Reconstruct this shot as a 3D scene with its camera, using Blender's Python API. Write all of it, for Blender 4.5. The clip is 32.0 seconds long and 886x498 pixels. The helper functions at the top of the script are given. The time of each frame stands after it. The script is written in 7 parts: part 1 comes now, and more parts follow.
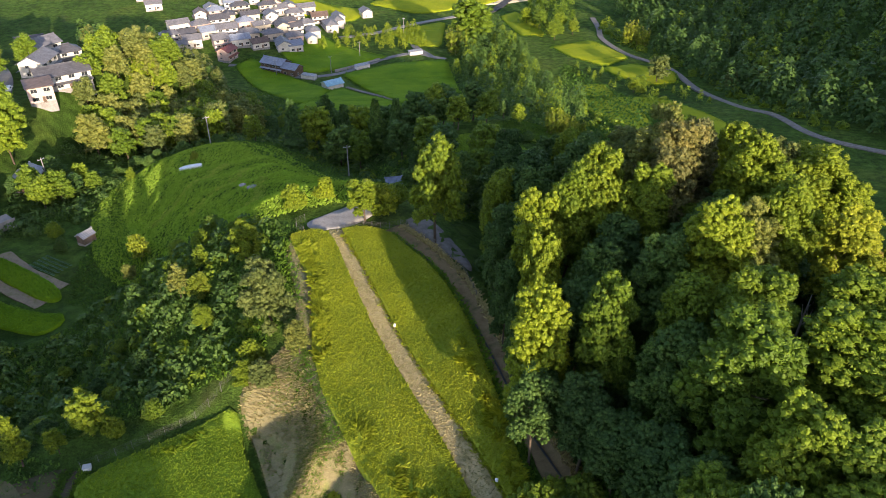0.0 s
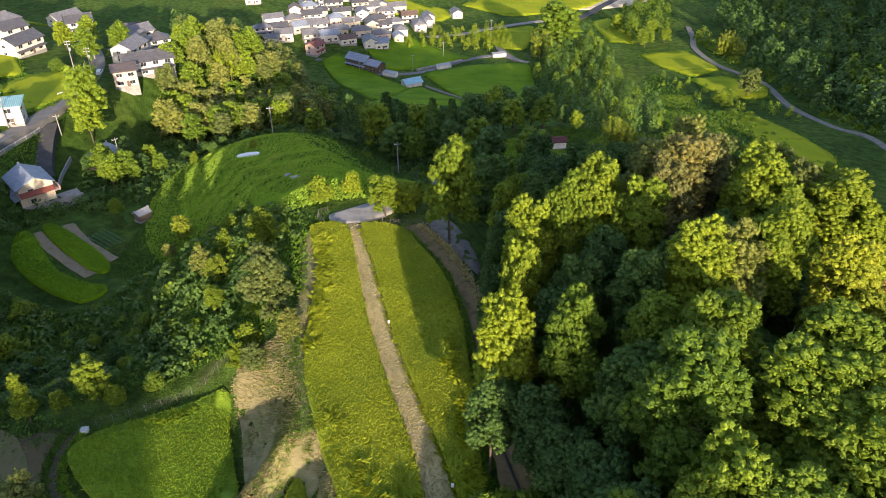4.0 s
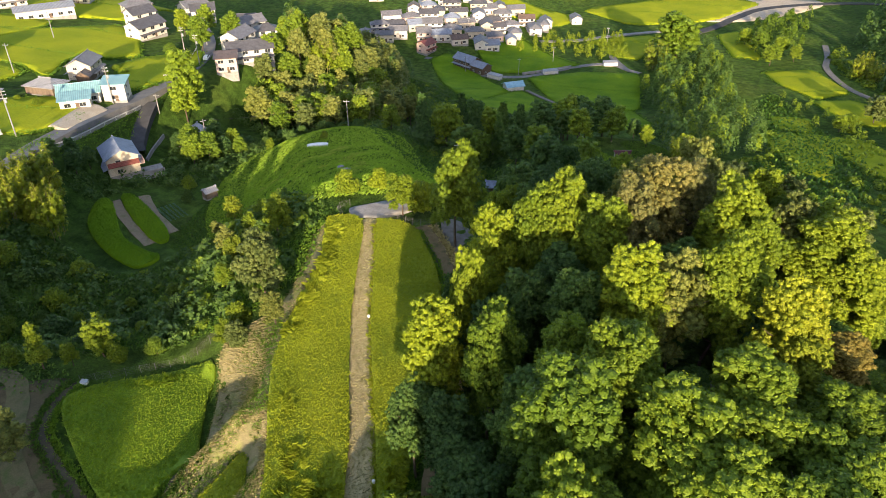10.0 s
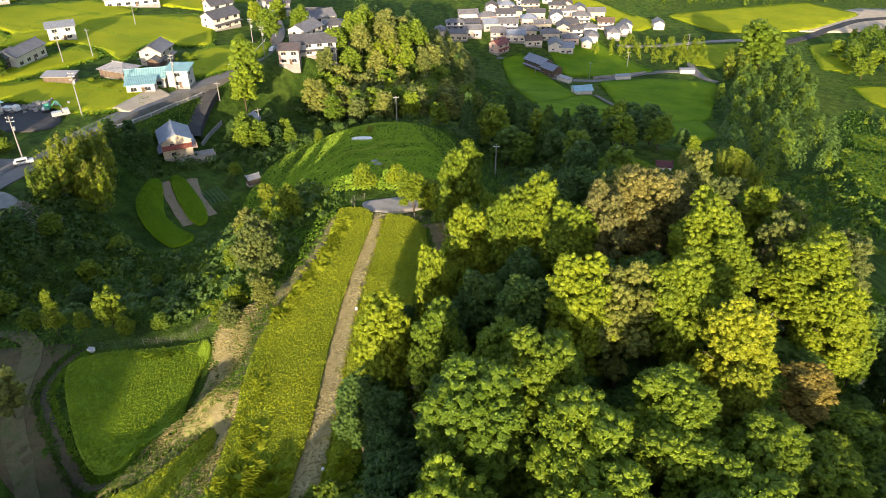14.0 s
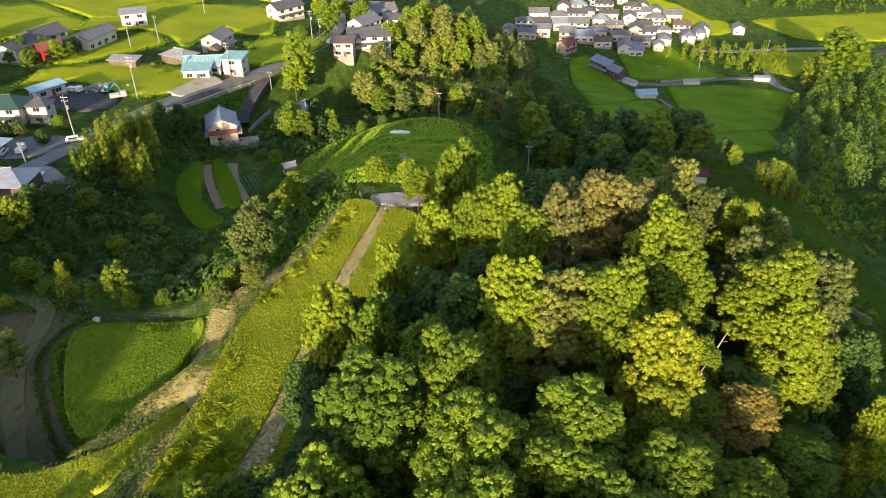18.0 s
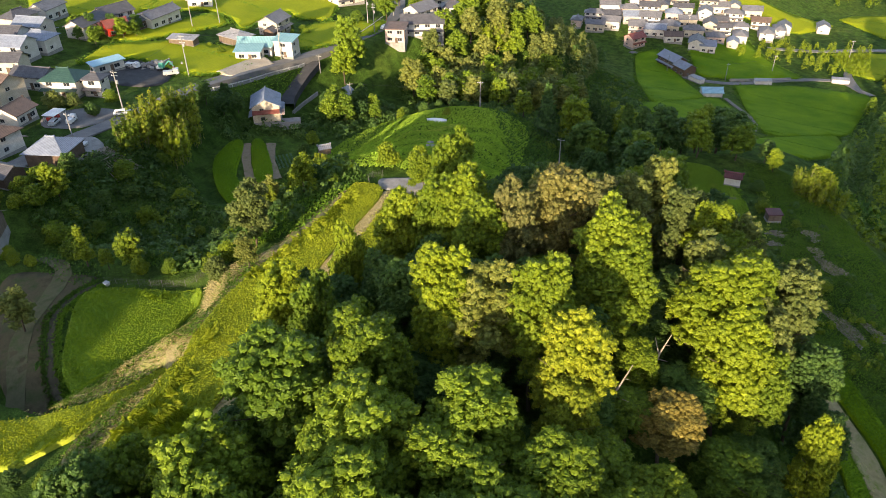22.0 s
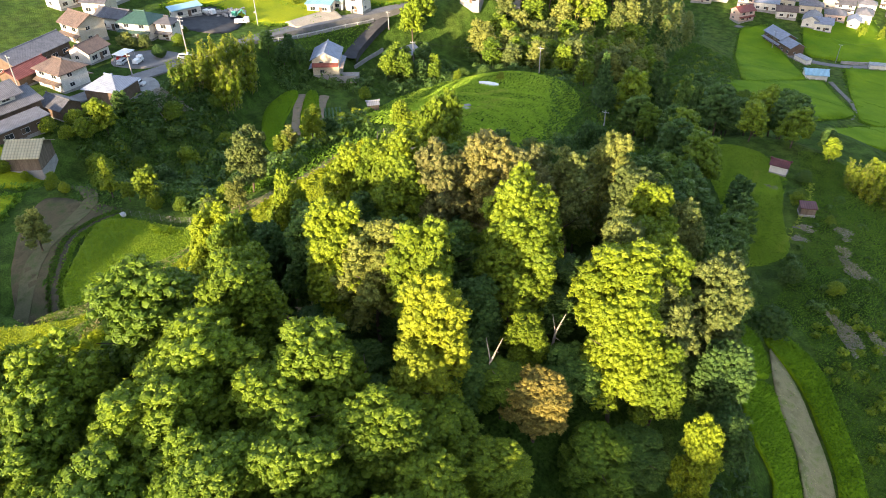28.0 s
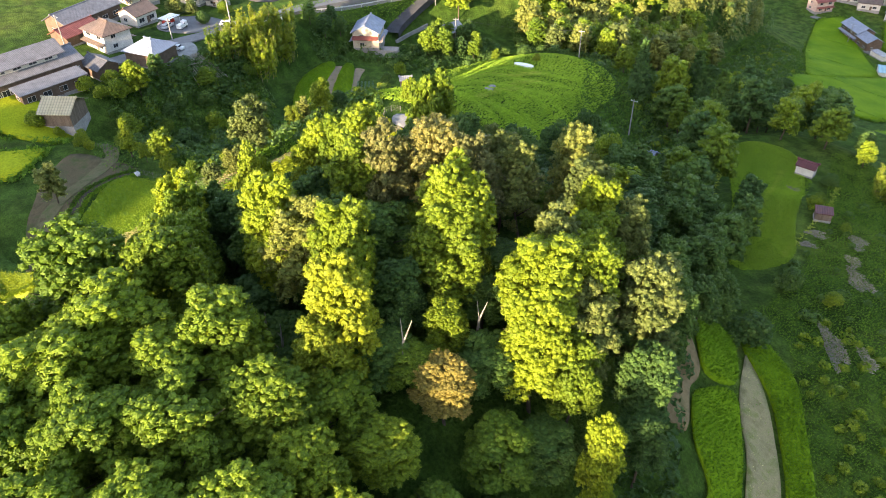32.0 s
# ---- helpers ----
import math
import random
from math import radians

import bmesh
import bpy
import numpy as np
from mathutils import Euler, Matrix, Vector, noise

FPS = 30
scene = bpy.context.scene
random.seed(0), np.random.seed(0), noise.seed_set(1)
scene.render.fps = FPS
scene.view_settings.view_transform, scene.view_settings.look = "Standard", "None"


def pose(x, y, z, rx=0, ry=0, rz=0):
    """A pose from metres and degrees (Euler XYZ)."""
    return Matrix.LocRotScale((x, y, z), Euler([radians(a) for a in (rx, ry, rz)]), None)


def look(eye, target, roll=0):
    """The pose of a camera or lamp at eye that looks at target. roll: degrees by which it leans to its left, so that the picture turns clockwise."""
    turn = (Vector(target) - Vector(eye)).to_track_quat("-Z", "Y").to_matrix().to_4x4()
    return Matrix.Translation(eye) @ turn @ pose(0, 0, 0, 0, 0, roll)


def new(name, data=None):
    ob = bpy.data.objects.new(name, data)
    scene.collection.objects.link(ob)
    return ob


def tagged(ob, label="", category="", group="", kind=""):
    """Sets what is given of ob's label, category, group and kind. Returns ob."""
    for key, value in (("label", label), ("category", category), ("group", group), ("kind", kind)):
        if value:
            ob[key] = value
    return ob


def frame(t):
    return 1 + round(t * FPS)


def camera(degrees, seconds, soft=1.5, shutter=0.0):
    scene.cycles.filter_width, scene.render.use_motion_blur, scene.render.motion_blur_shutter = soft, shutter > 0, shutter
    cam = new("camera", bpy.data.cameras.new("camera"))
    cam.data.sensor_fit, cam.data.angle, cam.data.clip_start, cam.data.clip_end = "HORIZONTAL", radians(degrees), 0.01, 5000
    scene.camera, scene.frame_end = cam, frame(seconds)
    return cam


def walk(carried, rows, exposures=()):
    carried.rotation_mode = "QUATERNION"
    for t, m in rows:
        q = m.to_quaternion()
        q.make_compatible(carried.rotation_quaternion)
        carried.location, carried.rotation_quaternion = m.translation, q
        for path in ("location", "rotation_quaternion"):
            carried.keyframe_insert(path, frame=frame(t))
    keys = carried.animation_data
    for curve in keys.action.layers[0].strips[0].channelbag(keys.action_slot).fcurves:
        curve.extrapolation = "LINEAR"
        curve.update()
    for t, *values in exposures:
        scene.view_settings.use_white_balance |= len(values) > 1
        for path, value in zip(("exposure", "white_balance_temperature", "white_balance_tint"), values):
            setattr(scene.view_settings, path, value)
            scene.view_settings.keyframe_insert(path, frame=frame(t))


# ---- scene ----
cam = camera(63.1, 32.0, soft=0.7)
PATH = [
    (0, (1.089, -0.88, 60.058), (1.071, 0.801, 58.975), 0.2),
    (6, (18.985, 1.269, 59.742), (18.604, 2.91, 58.665), -0.2),
    (7, (22.015, 1.919, 59.871), (21.578, 3.547, 58.794), -0.3),
    (8, (24.94, 2.646, 59.986), (24.451, 4.259, 58.909), -0.3),
    (9, (27.795, 3.439, 60.096), (27.256, 5.036, 59.02), -0.3),
    (10, (30.689, 4.4, 60.18), (30.102, 5.982, 59.106), -0.3),
    (11, (33.597, 5.363, 60.246), (32.957, 6.924, 59.172), -0.3),
    (12, (36.541, 6.5, 60.303), (35.847, 8.039, 59.23), -0.3),
    (13, (39.422, 7.773, 60.34), (38.677, 9.287, 59.266), -0.4),
    (14, (42.054, 9.04, 60.346), (41.266, 10.531, 59.271), -0.4),
    (14.5, (43.363, 9.74, 60.346), (42.553, 11.219, 59.27), -0.4),
    (17, (50.179, 13.618, 60.294), (49.255, 15.025, 59.216), -0.5),
    (18, (52.92, 15.268, 60.281), (51.956, 16.648, 59.201), -0.6),
    (19, (55.616, 16.896, 60.253), (54.607, 18.243, 59.173), -0.7),
    (20, (58.29, 18.66, 60.103), (57.24, 19.974, 59.02), -0.8),
    (21, (60.764, 20.511, 60.049), (59.679, 21.788, 58.958), -0.8),
    (22, (63.153, 22.563, 60.016), (62.037, 23.806, 58.915), -0.9),
    (23, (65.531, 24.62, 59.99), (64.385, 25.825, 58.879), -0.9),
    (24, (67.949, 26.725, 59.93), (66.77, 27.89, 58.811), -0.9),
    (25, (70.272, 29.013, 59.861), (69.062, 30.135, 58.731), -1.0),
    (28, (76.84, 36.034, 59.635), (75.561, 37.025, 58.459), -1.3),
    (32, (84.641, 46.398, 60.292), (83.284, 47.212, 59.069), -1.2),
]
walk(cam, [(t, look(eye, target, roll)) for t, eye, target, roll in PATH],
     [(0, 1.4, 6450, 23), (6, 1.46, 6650, 20), (12, 1.48, 6950, 19), (19, 1.4, 7000, 18), (25, 1.72, 7050, 18), (28, 2.16, 7100, 20), (32, 2.42, 7100, 20)])

# ---- light ----
SUN_EL, SUN_AZ = 13.0, 158.0  # degrees: above the horizon; clockwise from the y axis
to_sun = Vector((math.sin(radians(SUN_AZ)) * math.cos(radians(SUN_EL)), math.cos(radians(SUN_AZ)) * math.cos(radians(SUN_EL)), math.sin(radians(SUN_EL))))
world = bpy.data.worlds.new("world")
scene.world = world
world.use_nodes = True
wn = world.node_tree
sky = wn.nodes.new("ShaderNodeTexSky")
sky.sky_type, sky.sun_disc = "NISHITA", False
sky.sun_elevation, sky.sun_rotation = radians(SUN_EL), radians(SUN_AZ)
wn.links.new(sky.outputs[0], wn.nodes["Background"].inputs[0])
wn.nodes["Background"].inputs[1].default_value = 0.15
sun = new("sun", bpy.data.lights.new("sun", "SUN"))
sun.data.energy, sun.data.angle, sun.data.color = 4.2, radians(0.6), (1.0, 0.85, 0.58)
sun.matrix_world = look(to_sun * 400, (0, 0, 0))


# ---- materials ----
def nodes_of(name, rough=0.8, spec=0.2):
    m = bpy.data.materials.new(name)
    m.use_nodes = True
    t = m.node_tree
    b = t.nodes["Principled BSDF"]
    b.inputs["Roughness"].default_value = rough
    b.inputs["Specular IOR Level"].default_value = spec
    return m, t, b


def noise_tex(t, scale, detail=4.0, coord="Object", stretch=None, rough=0.6):
    c = t.nodes.new("ShaderNodeTexCoord")
    n = t.nodes.new("ShaderNodeTexNoise")
    n.inputs["Scale"].default_value, n.inputs["Detail"].default_value, n.inputs["Roughness"].default_value = scale, detail, rough
    src = c.outputs[coord]
    if stretch:
        mp = t.nodes.new("ShaderNodeMapping")
        mp.inputs["Scale"].default_value = stretch
        t.links.new(src, mp.inputs[0])
        src = mp.outputs[0]
    t.links.new(src, n.inputs["Vector"])
    return n.outputs["Fac"]


def ramp(t, fac, stops):
    r = t.nodes.new("ShaderNodeValToRGB")
    while len(r.color_ramp.elements) < len(stops):
        r.color_ramp.elements.new(0.5)
    for e, (p, c) in zip(r.color_ramp.elements, stops):
        e.position, e.color = p, (*c, 1)
    t.links.new(fac, r.inputs[0])
    return r.outputs[0]


def mix(t, kind, fac, a, b):
    n = t.nodes.new("ShaderNodeMix")
    n.data_type, n.blend_type = "RGBA", kind
    for value, socket in ((fac, n.inputs[0]), (a, n.inputs[6]), (b, n.inputs[7])):
        if isinstance(value, (int, float)):
            socket.default_value = value
        elif isinstance(value, tuple):
            socket.default_value = (*value, 1)
        else:
            t.links.new(value, socket)
    return n.outputs[2]


def bump(t, b, height, strength, distance):
    n = t.nodes.new("ShaderNodeBump")
    n.inputs["Strength"].default_value, n.inputs["Distance"].default_value = strength, distance
    t.links.new(height, n.inputs["Height"])
    t.links.new(n.outputs[0], b.inputs["Normal"])


def surface(name, c1, c2, scale=1.0, fine=20.0, rough=0.8, relief=0.05, spec=0.2, metal=0.0, stretch=None, third=None, coord="Object", random_value=0.0):
    """A worn surface: broad patches between two or three colours, with fine grain and relief."""
    m, t, b = nodes_of(name, rough, spec)
    b.inputs["Metallic"].default_value = metal
    broad = noise_tex(t, scale, 5.0, coord, stretch)
    grain = noise_tex(t, fine, 3.0, coord, stretch)
    stops = [(0.3, c1), (0.7, c2)] if third is None else [(0.25, c1), (0.5, c2), (0.72, third)]
    col = ramp(t, broad, stops)
    col = mix(t, "MULTIPLY", 0.7, col, ramp(t, grain, [(0.25, (0.55, 0.55, 0.55)), (0.75, (1.25, 1.25, 1.25))]))
    if random_value:
        oi = t.nodes.new("ShaderNodeObjectInfo")
        col = mix(t, "MULTIPLY", 1.0, col, ramp(t, oi.outputs["Random"], [(0.0, (1 - random_value,) * 3), (1.0, (1 + random_value,) * 3)]))
    t.links.new(col, b.inputs["Base Color"])
    if relief:
        bump(t, b, grain, 0.6, relief)
    return m


def leafy(name, dark, light, rough=0.55, glow=0.24, spread=0.3, broad=0.35, fine=9.0):
    """Leaves: each its own tint, with broad drifts of colour, leaf-sized mottling, some light passing through."""
    m, t, b = nodes_of(name, rough, 0.25)
    g = t.nodes.new("ShaderNodeNewGeometry")
    col = ramp(t, g.outputs["Random Per Island"], [(0.0, dark), (1.0, light)])
    drift = noise_tex(t, broad, 3.0)
    col = mix(t, "MULTIPLY", 0.85, col, ramp(t, drift, [(0.25, (0.72, 0.77, 0.75)), (0.75, (1.2, 1.16, 1.05))]))
    mottle = noise_tex(t, fine, 3.0, rough=0.7)
    col = mix(t, "MULTIPLY", 0.9, col, ramp(t, mottle, [(0.32, (0.66, 0.68, 0.66)), (0.66, (1.4, 1.38, 1.3))]))
    oi = t.nodes.new("ShaderNodeObjectInfo")
    col = mix(t, "MULTIPLY", 1.0, col, ramp(t, oi.outputs["Random"], [(0.0, (1 - spread, 1 - spread * 0.7, 1 - spread * 0.4)), (0.5, (1, 1, 1)), (1.0, (1 + spread, 1 + spread * 0.7, 1))]))
    t.links.new(col, b.inputs["Base Color"])
    tr = t.nodes.new("ShaderNodeBsdfTranslucent")
    bump(t, b, mottle, 0.8, 0.12)
    t.links.new(mix(t, "MULTIPLY", 1.0, col, (1.5, 1.5, 0.6)), tr.inputs[0])
    mx = t.nodes.new("ShaderNodeMixShader")
    mx.inputs[0].default_value = glow
    t.links.new(b.outputs[0], mx.inputs[1])
    t.links.new(tr.outputs[0], mx.inputs[2])
    t.links.new(mx.outputs[0], t.nodes["Material Output"].inputs[0])
    return m


def ground_material():
    m, t, b = nodes_of("meadow", 0.95, 0.1)
    broad, mid, fine = noise_tex(t, 0.035, 5.0), noise_tex(t, 0.35, 5.0), noise_tex(t, 3.0, 4.0)
    col = ramp(t, broad, [(0.3, (0.042, 0.092, 0.014)), (0.5, (0.068, 0.135, 0.02)), (0.72, (0.11, 0.165, 0.027))])
    col = mix(t, "MULTIPLY", 0.9, col, ramp(t, mid, [(0.35, (0.45, 0.5, 0.45)), (0.65, (1.35, 1.3, 1.2))]))
    col = mix(t, "MIX", ramp(t, noise_tex(t, 0.12, 6.0), [(0.58, (0, 0, 0)), (0.78, (0.5, 0.5, 0.5))]), col, (0.11, 0.10, 0.04))
    col = mix(t, "MULTIPLY", 0.8, col, ramp(t, fine, [(0.25, (0.45, 0.45, 0.45)), (0.75, (1.35, 1.35, 1.35))]))
    t.links.new(col, b.inputs["Base Color"])
    bump(t, b, fine, 1.0, 1.0)
    return m


def roof_material(name, c1, c2, pitch=0.3, metal=0.0, rough=0.55):
    """Tiled or ribbed roofing: fine courses running down the slope, with weathered patches."""
    m, t, b = nodes_of(name, rough, 0.35)
    b.inputs["Metallic"].default_value = metal
    c = t.nodes.new("ShaderNodeTexCoord")
    w = t.nodes.new("ShaderNodeTexWave")
    w.wave_type, w.bands_direction = "BANDS", "X"
    w.inputs["Scale"].default_value = 0.314 / pitch
    t.links.new(c.outputs["Object"], w.inputs["Vector"])
    w2 = t.nodes.new("ShaderNodeTexWave")
    w2.wave_type, w2.bands_direction = "BANDS", "Y"
    w2.inputs["Scale"].default_value = 0.314 / pitch
    t.links.new(c.outputs["Object"], w2.inputs["Vector"])
    col = ramp(t, noise_tex(t, 0.8, 5.0), [(0.3, c1), (0.7, c2)])
    col = mix(t, "MULTIPLY", 0.6, col, ramp(t, w.outputs["Fac"], [(0.0, (0.55, 0.55, 0.55)), (0.5, (1.1, 1.1, 1.1))]))
    col = mix(t, "MULTIPLY", 0.3, col, ramp(t, w2.outputs["Fac"], [(0.0, (0.6, 0.6, 0.6)), (0.4, (1.1, 1.1, 1.1))]))
    t.links.new(col, b.inputs["Base Color"])
    bump(t, b, w.outputs["Fac"], 0.5, 0.05)
    return m


MEADOW = ground_material()
RICE_BODY = surface("rice_mass", (0.19, 0.26, 0.018), (0.31, 0.34, 0.025), 0.12, 4.0, 0.8, 0.15)
RICE_HALF_BODY = surface("half_ripe_rice_mass", (0.11, 0.20, 0.012), (0.19, 0.28, 0.018), 0.12, 4.0, 0.8, 0.15)
RICE_HALF = leafy("half_ripe_rice_blades", (0.12, 0.21, 0.012), (0.21, 0.29, 0.022), 0.6, 0.3, 0.05, 0.12)
RICE_GREEN_BODY = surface("green_rice_mass", (0.08, 0.175, 0.006), (0.165, 0.265, 0.01), 0.08, 3.0, 0.9, 0.25, 0.05)
RICE_FAR = surface("ripening_rice", (0.205, 0.27, 0.012), (0.34, 0.37, 0.018), 0.05, 2.5, 0.9, 0.25, 0.05, stretch=(1, 1, 0.2))
RICE = leafy("ripe_rice_blades", (0.21, 0.265, 0.014), (0.30, 0.335, 0.022), 0.6, 0.3, 0.05, 0.12)
RICE_GREEN = leafy("green_rice_blades", (0.06, 0.14, 0.01), (0.125, 0.23, 0.018), 0.6, 0.3, 0.05, 0.12)
STRAW = surface("dry_straw", (0.17, 0.15, 0.065), (0.28, 0.24, 0.125), 0.5, 9.0, 0.95, 0.12, 0.1, third=(0.15, 0.18, 0.045))
STRIP_STRAW = surface("mown_straw", (0.34, 0.27, 0.13), (0.50, 0.41, 0.21), 0.8, 7.0, 0.95, 0.1, 0.1, third=(0.26, 0.23, 0.08))
STRAW_BLADE = leafy("dry_grass_blades", (0.28, 0.245, 0.125), (0.45, 0.395, 0.245), 0.8, 0.2, 0.1, 0.3)
GRASS = leafy("grass_blades", (0.055, 0.14, 0.012), (0.15, 0.25, 0.025), 0.7, 0.3, 0.1, 0.1)
WEED = leafy("weed_leaves", (0.03, 0.085, 0.012), (0.095, 0.18, 0.022), 0.6, 0.3, 0.1, 0.12)
CABBAGE = leafy("cabbage_leaves", (0.04, 0.10, 0.05), (0.10, 0.20, 0.11), 0.5, 0.1, 0.1, 0.5)
PALE_GRASS = leafy("pale_seeding_grass", (0.22, 0.30, 0.05), (0.36, 0.42, 0.09), 0.7, 0.35, 0.05, 0.3)
ASHY = surface("cut_grey_stalks", (0.17, 0.155, 0.135), (0.28, 0.255, 0.23), 0.9, 6.0, 0.95, 0.1, 0.1, third=(0.08, 0.11, 0.04))
ASHY_BLADE = leafy("grey_cut_stalks", (0.17, 0.155, 0.13), (0.34, 0.31, 0.28), 0.9, 0.05, 0.1, 0.5)
LAWN_BLADE = leafy("meadow_blades", (0.17, 0.30, 0.026), (0.30, 0.44, 0.055), 0.7, 0.3, 0.05, 0.12)
DIRT = surface("bare_earth", (0.14, 0.10, 0.05), (0.23, 0.165, 0.085), 0.6, 8.0, 0.95, 0.08, 0.1, third=(0.10, 0.10, 0.04))
# grass and earth, with the track's shade put into the base colour
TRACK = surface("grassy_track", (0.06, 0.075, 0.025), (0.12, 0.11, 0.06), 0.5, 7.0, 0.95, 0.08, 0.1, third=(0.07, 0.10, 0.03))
PALE_DIRT = surface("trodden_earth", (0.15, 0.12, 0.08), (0.24, 0.19, 0.13), 0.6, 8.0, 0.95, 0.06, 0.1, third=(0.12, 0.13, 0.05))
MUD = surface("dark_mud", (0.04, 0.035, 0.018), (0.08, 0.066, 0.036), 0.8, 8.0, 0.7, 0.06)
ASPHALT = surface("asphalt", (0.045, 0.045, 0.048), (0.075, 0.075, 0.078), 0.4, 12.0, 0.9, 0.01)
PALE_ROAD = surface("worn_road", (0.14, 0.14, 0.145), (0.21, 0.205, 0.20), 0.4, 10.0, 0.9, 0.01)
CONCRETE = surface("concrete", (0.22, 0.21, 0.20), (0.33, 0.32, 0.31), 0.7, 9.0, 0.9, 0.02)
GRAVEL = surface("gravel", (0.13, 0.12, 0.10), (0.24, 0.22, 0.20), 0.8, 7.0, 0.95, 0.06)
LOT = surface("pale_sandy_lot", (0.40, 0.34, 0.26), (0.50, 0.43, 0.34), 0.3, 6.0, 0.95, 0.03)
BARK = surface("bark", (0.06, 0.045, 0.032), (0.13, 0.10, 0.075), 1.5, 8.0, 0.95, 0.06, stretch=(1, 1, 0.25))
DEADWOOD = surface("bleached_wood", (0.22, 0.19, 0.15), (0.38, 0.34, 0.28), 1.5, 8.0, 0.9, 0.03, stretch=(1, 1, 0.25))
WOOD = surface("weathered_boards", (0.10, 0.075, 0.055), (0.20, 0.155, 0.12), 1.2, 14.0, 0.9, 0.02, stretch=(1, 1, 0.2))
WHITE_WALL = surface("white_plaster", (0.52, 0.49, 0.44), (0.68, 0.65, 0.60), 0.5, 6.0, 0.9, 0.01)
CREAM_WALL = surface("cream_render", (0.46, 0.40, 0.31), (0.58, 0.52, 0.42), 0.5, 6.0, 0.9, 0.01)
PINK_WALL = surface("pinkish_siding", (0.50, 0.36, 0.31), (0.62, 0.47, 0.41), 0.5, 6.0, 0.9, 0.01)
BROWN_WALL = surface("brown_boarding", (0.09, 0.062, 0.045), (0.17, 0.12, 0.09), 0.7, 10.0, 0.9, 0.02)
FENCE_WIRE = surface("weathered_fence_wire", (0.13, 0.13, 0.12), (0.24, 0.235, 0.22), 0.8, 10.0, 0.7, 0.0, 0.3, 0.3)
GREY_METAL = surface("galvanised_steel", (0.42, 0.43, 0.44), (0.58, 0.59, 0.60), 0.8, 10.0, 0.5, 0.0, 0.5, 0.6)
WHITE_PAINT = surface("white_paint", (0.68, 0.68, 0.67), (0.80, 0.80, 0.79), 0.8, 8.0, 0.5, 0.0, 0.4)
BLACK = surface("black_plastic", (0.012, 0.012, 0.013), (0.03, 0.03, 0.03), 1.0, 8.0, 0.5, 0.0, 0.4)
GREEN_PAINT = surface("green_paint", (0.05, 0.34, 0.24), (0.08, 0.42, 0.30), 0.8, 6.0, 0.5, 0.0, 0.4)
RED_PAINT = surface("red_paint", (0.42, 0.03, 0.02), (0.52, 0.05, 0.03), 0.8, 6.0, 0.45, 0.0, 0.4)
SILVER_PAINT = surface("silver_paint", (0.45, 0.46, 0.47), (0.55, 0.56, 0.57), 0.8, 6.0, 0.35, 0.0, 0.5, 0.3)
TYRE = surface("tyre_rubber", (0.015, 0.015, 0.015), (0.03, 0.03, 0.03), 2.0, 12.0, 0.9, 0.0)
GLASS, gt, gb = nodes_of("dark_window_glass", 0.08, 0.5)
gb.inputs["Base Color"].default_value = (0.03, 0.035, 0.04, 1)
WATER, gt, gb = nodes_of("shallow_stream", 0.12, 0.5)
gb.inputs["Base Color"].default_value = (0.12, 0.13, 0.12, 1)
TILE_GREY = roof_material("grey_roof_tiles", (0.11, 0.11, 0.12), (0.19, 0.19, 0.21), 0.3)
TILE_DARK = roof_material("dark_roof_tiles", (0.06, 0.06, 0.068), (0.11, 0.11, 0.125), 0.3)
TILE_BLUE = roof_material("blue_grey_roof_tiles", (0.16, 0.19, 0.25), (0.25, 0.285, 0.36), 0.3)
TILE_BROWN = roof_material("brown_roof_tiles", (0.10, 0.072, 0.058), (0.17, 0.118, 0.095), 0.3)
TIN_RED = roof_material("rusty_red_sheet_roof", (0.17, 0.045, 0.038), (0.27, 0.09, 0.07), 0.5, 0.1)
# dull red sheet, darkened in colour to stand for shade on the roof
TIN_MAROON = roof_material("dark_maroon_roof", (0.07, 0.022, 0.022), (0.12, 0.04, 0.038), 0.4)
TIN_TEAL = roof_material("teal_sheet_roof", (0.16, 0.33, 0.36), (0.26, 0.45, 0.47), 0.5, 0.1)
TIN_BLUE = roof_material("pale_blue_sheet_roof", (0.22, 0.42, 0.52), (0.34, 0.54, 0.63), 0.5, 0.1)
TIN_GREEN = roof_material("dark_green_roof", (0.02, 0.06, 0.05), (0.04, 0.09, 0.075), 0.3)
TIN_OLIVE = roof_material("olive_sheet_roof", (0.27, 0.25, 0.16), (0.36, 0.33, 0.22), 0.6)
TIN_GREY = roof_material("grey_sheet_roof", (0.25, 0.25, 0.26), (0.38, 0.38, 0.39), 0.5, 0.3)


# ---- the shape of the ground ----
def smooth(a, b, v):
    u = np.clip((v - a) / (b - a), 0, 1)
    return u * u * (3 - 2 * u)


def ease(v, xs, ys):
    """Heights along a line, between a few levels, with rounded bends."""
    r = 0
    for d in (-12, -6, 0, 6, 12):
        r = r + np.interp(v + d, xs, ys)
    return r / 5


def ridge(x, y, line, width, slope):
    """A ridge along a line of (x, y, z), flat for `width` either side, then falling."""
    best = np.full(np.shape(x), -1e3)
    for (ax, ay, az), (bx, by, bz) in zip(line, line[1:]):
        u = np.clip(((x - ax) * (bx - ax) + (y - ay) * (by - ay)) / ((bx - ax) ** 2 + (by - ay) ** 2), 0, 1)
        d = np.hypot(x - ax - u * (bx - ax), y - ay - u * (by - ay))
        e = np.maximum(d - width, 0)
        best = np.maximum(best, az + u * (bz - az) - slope * e * e / (e + 4))
    return best


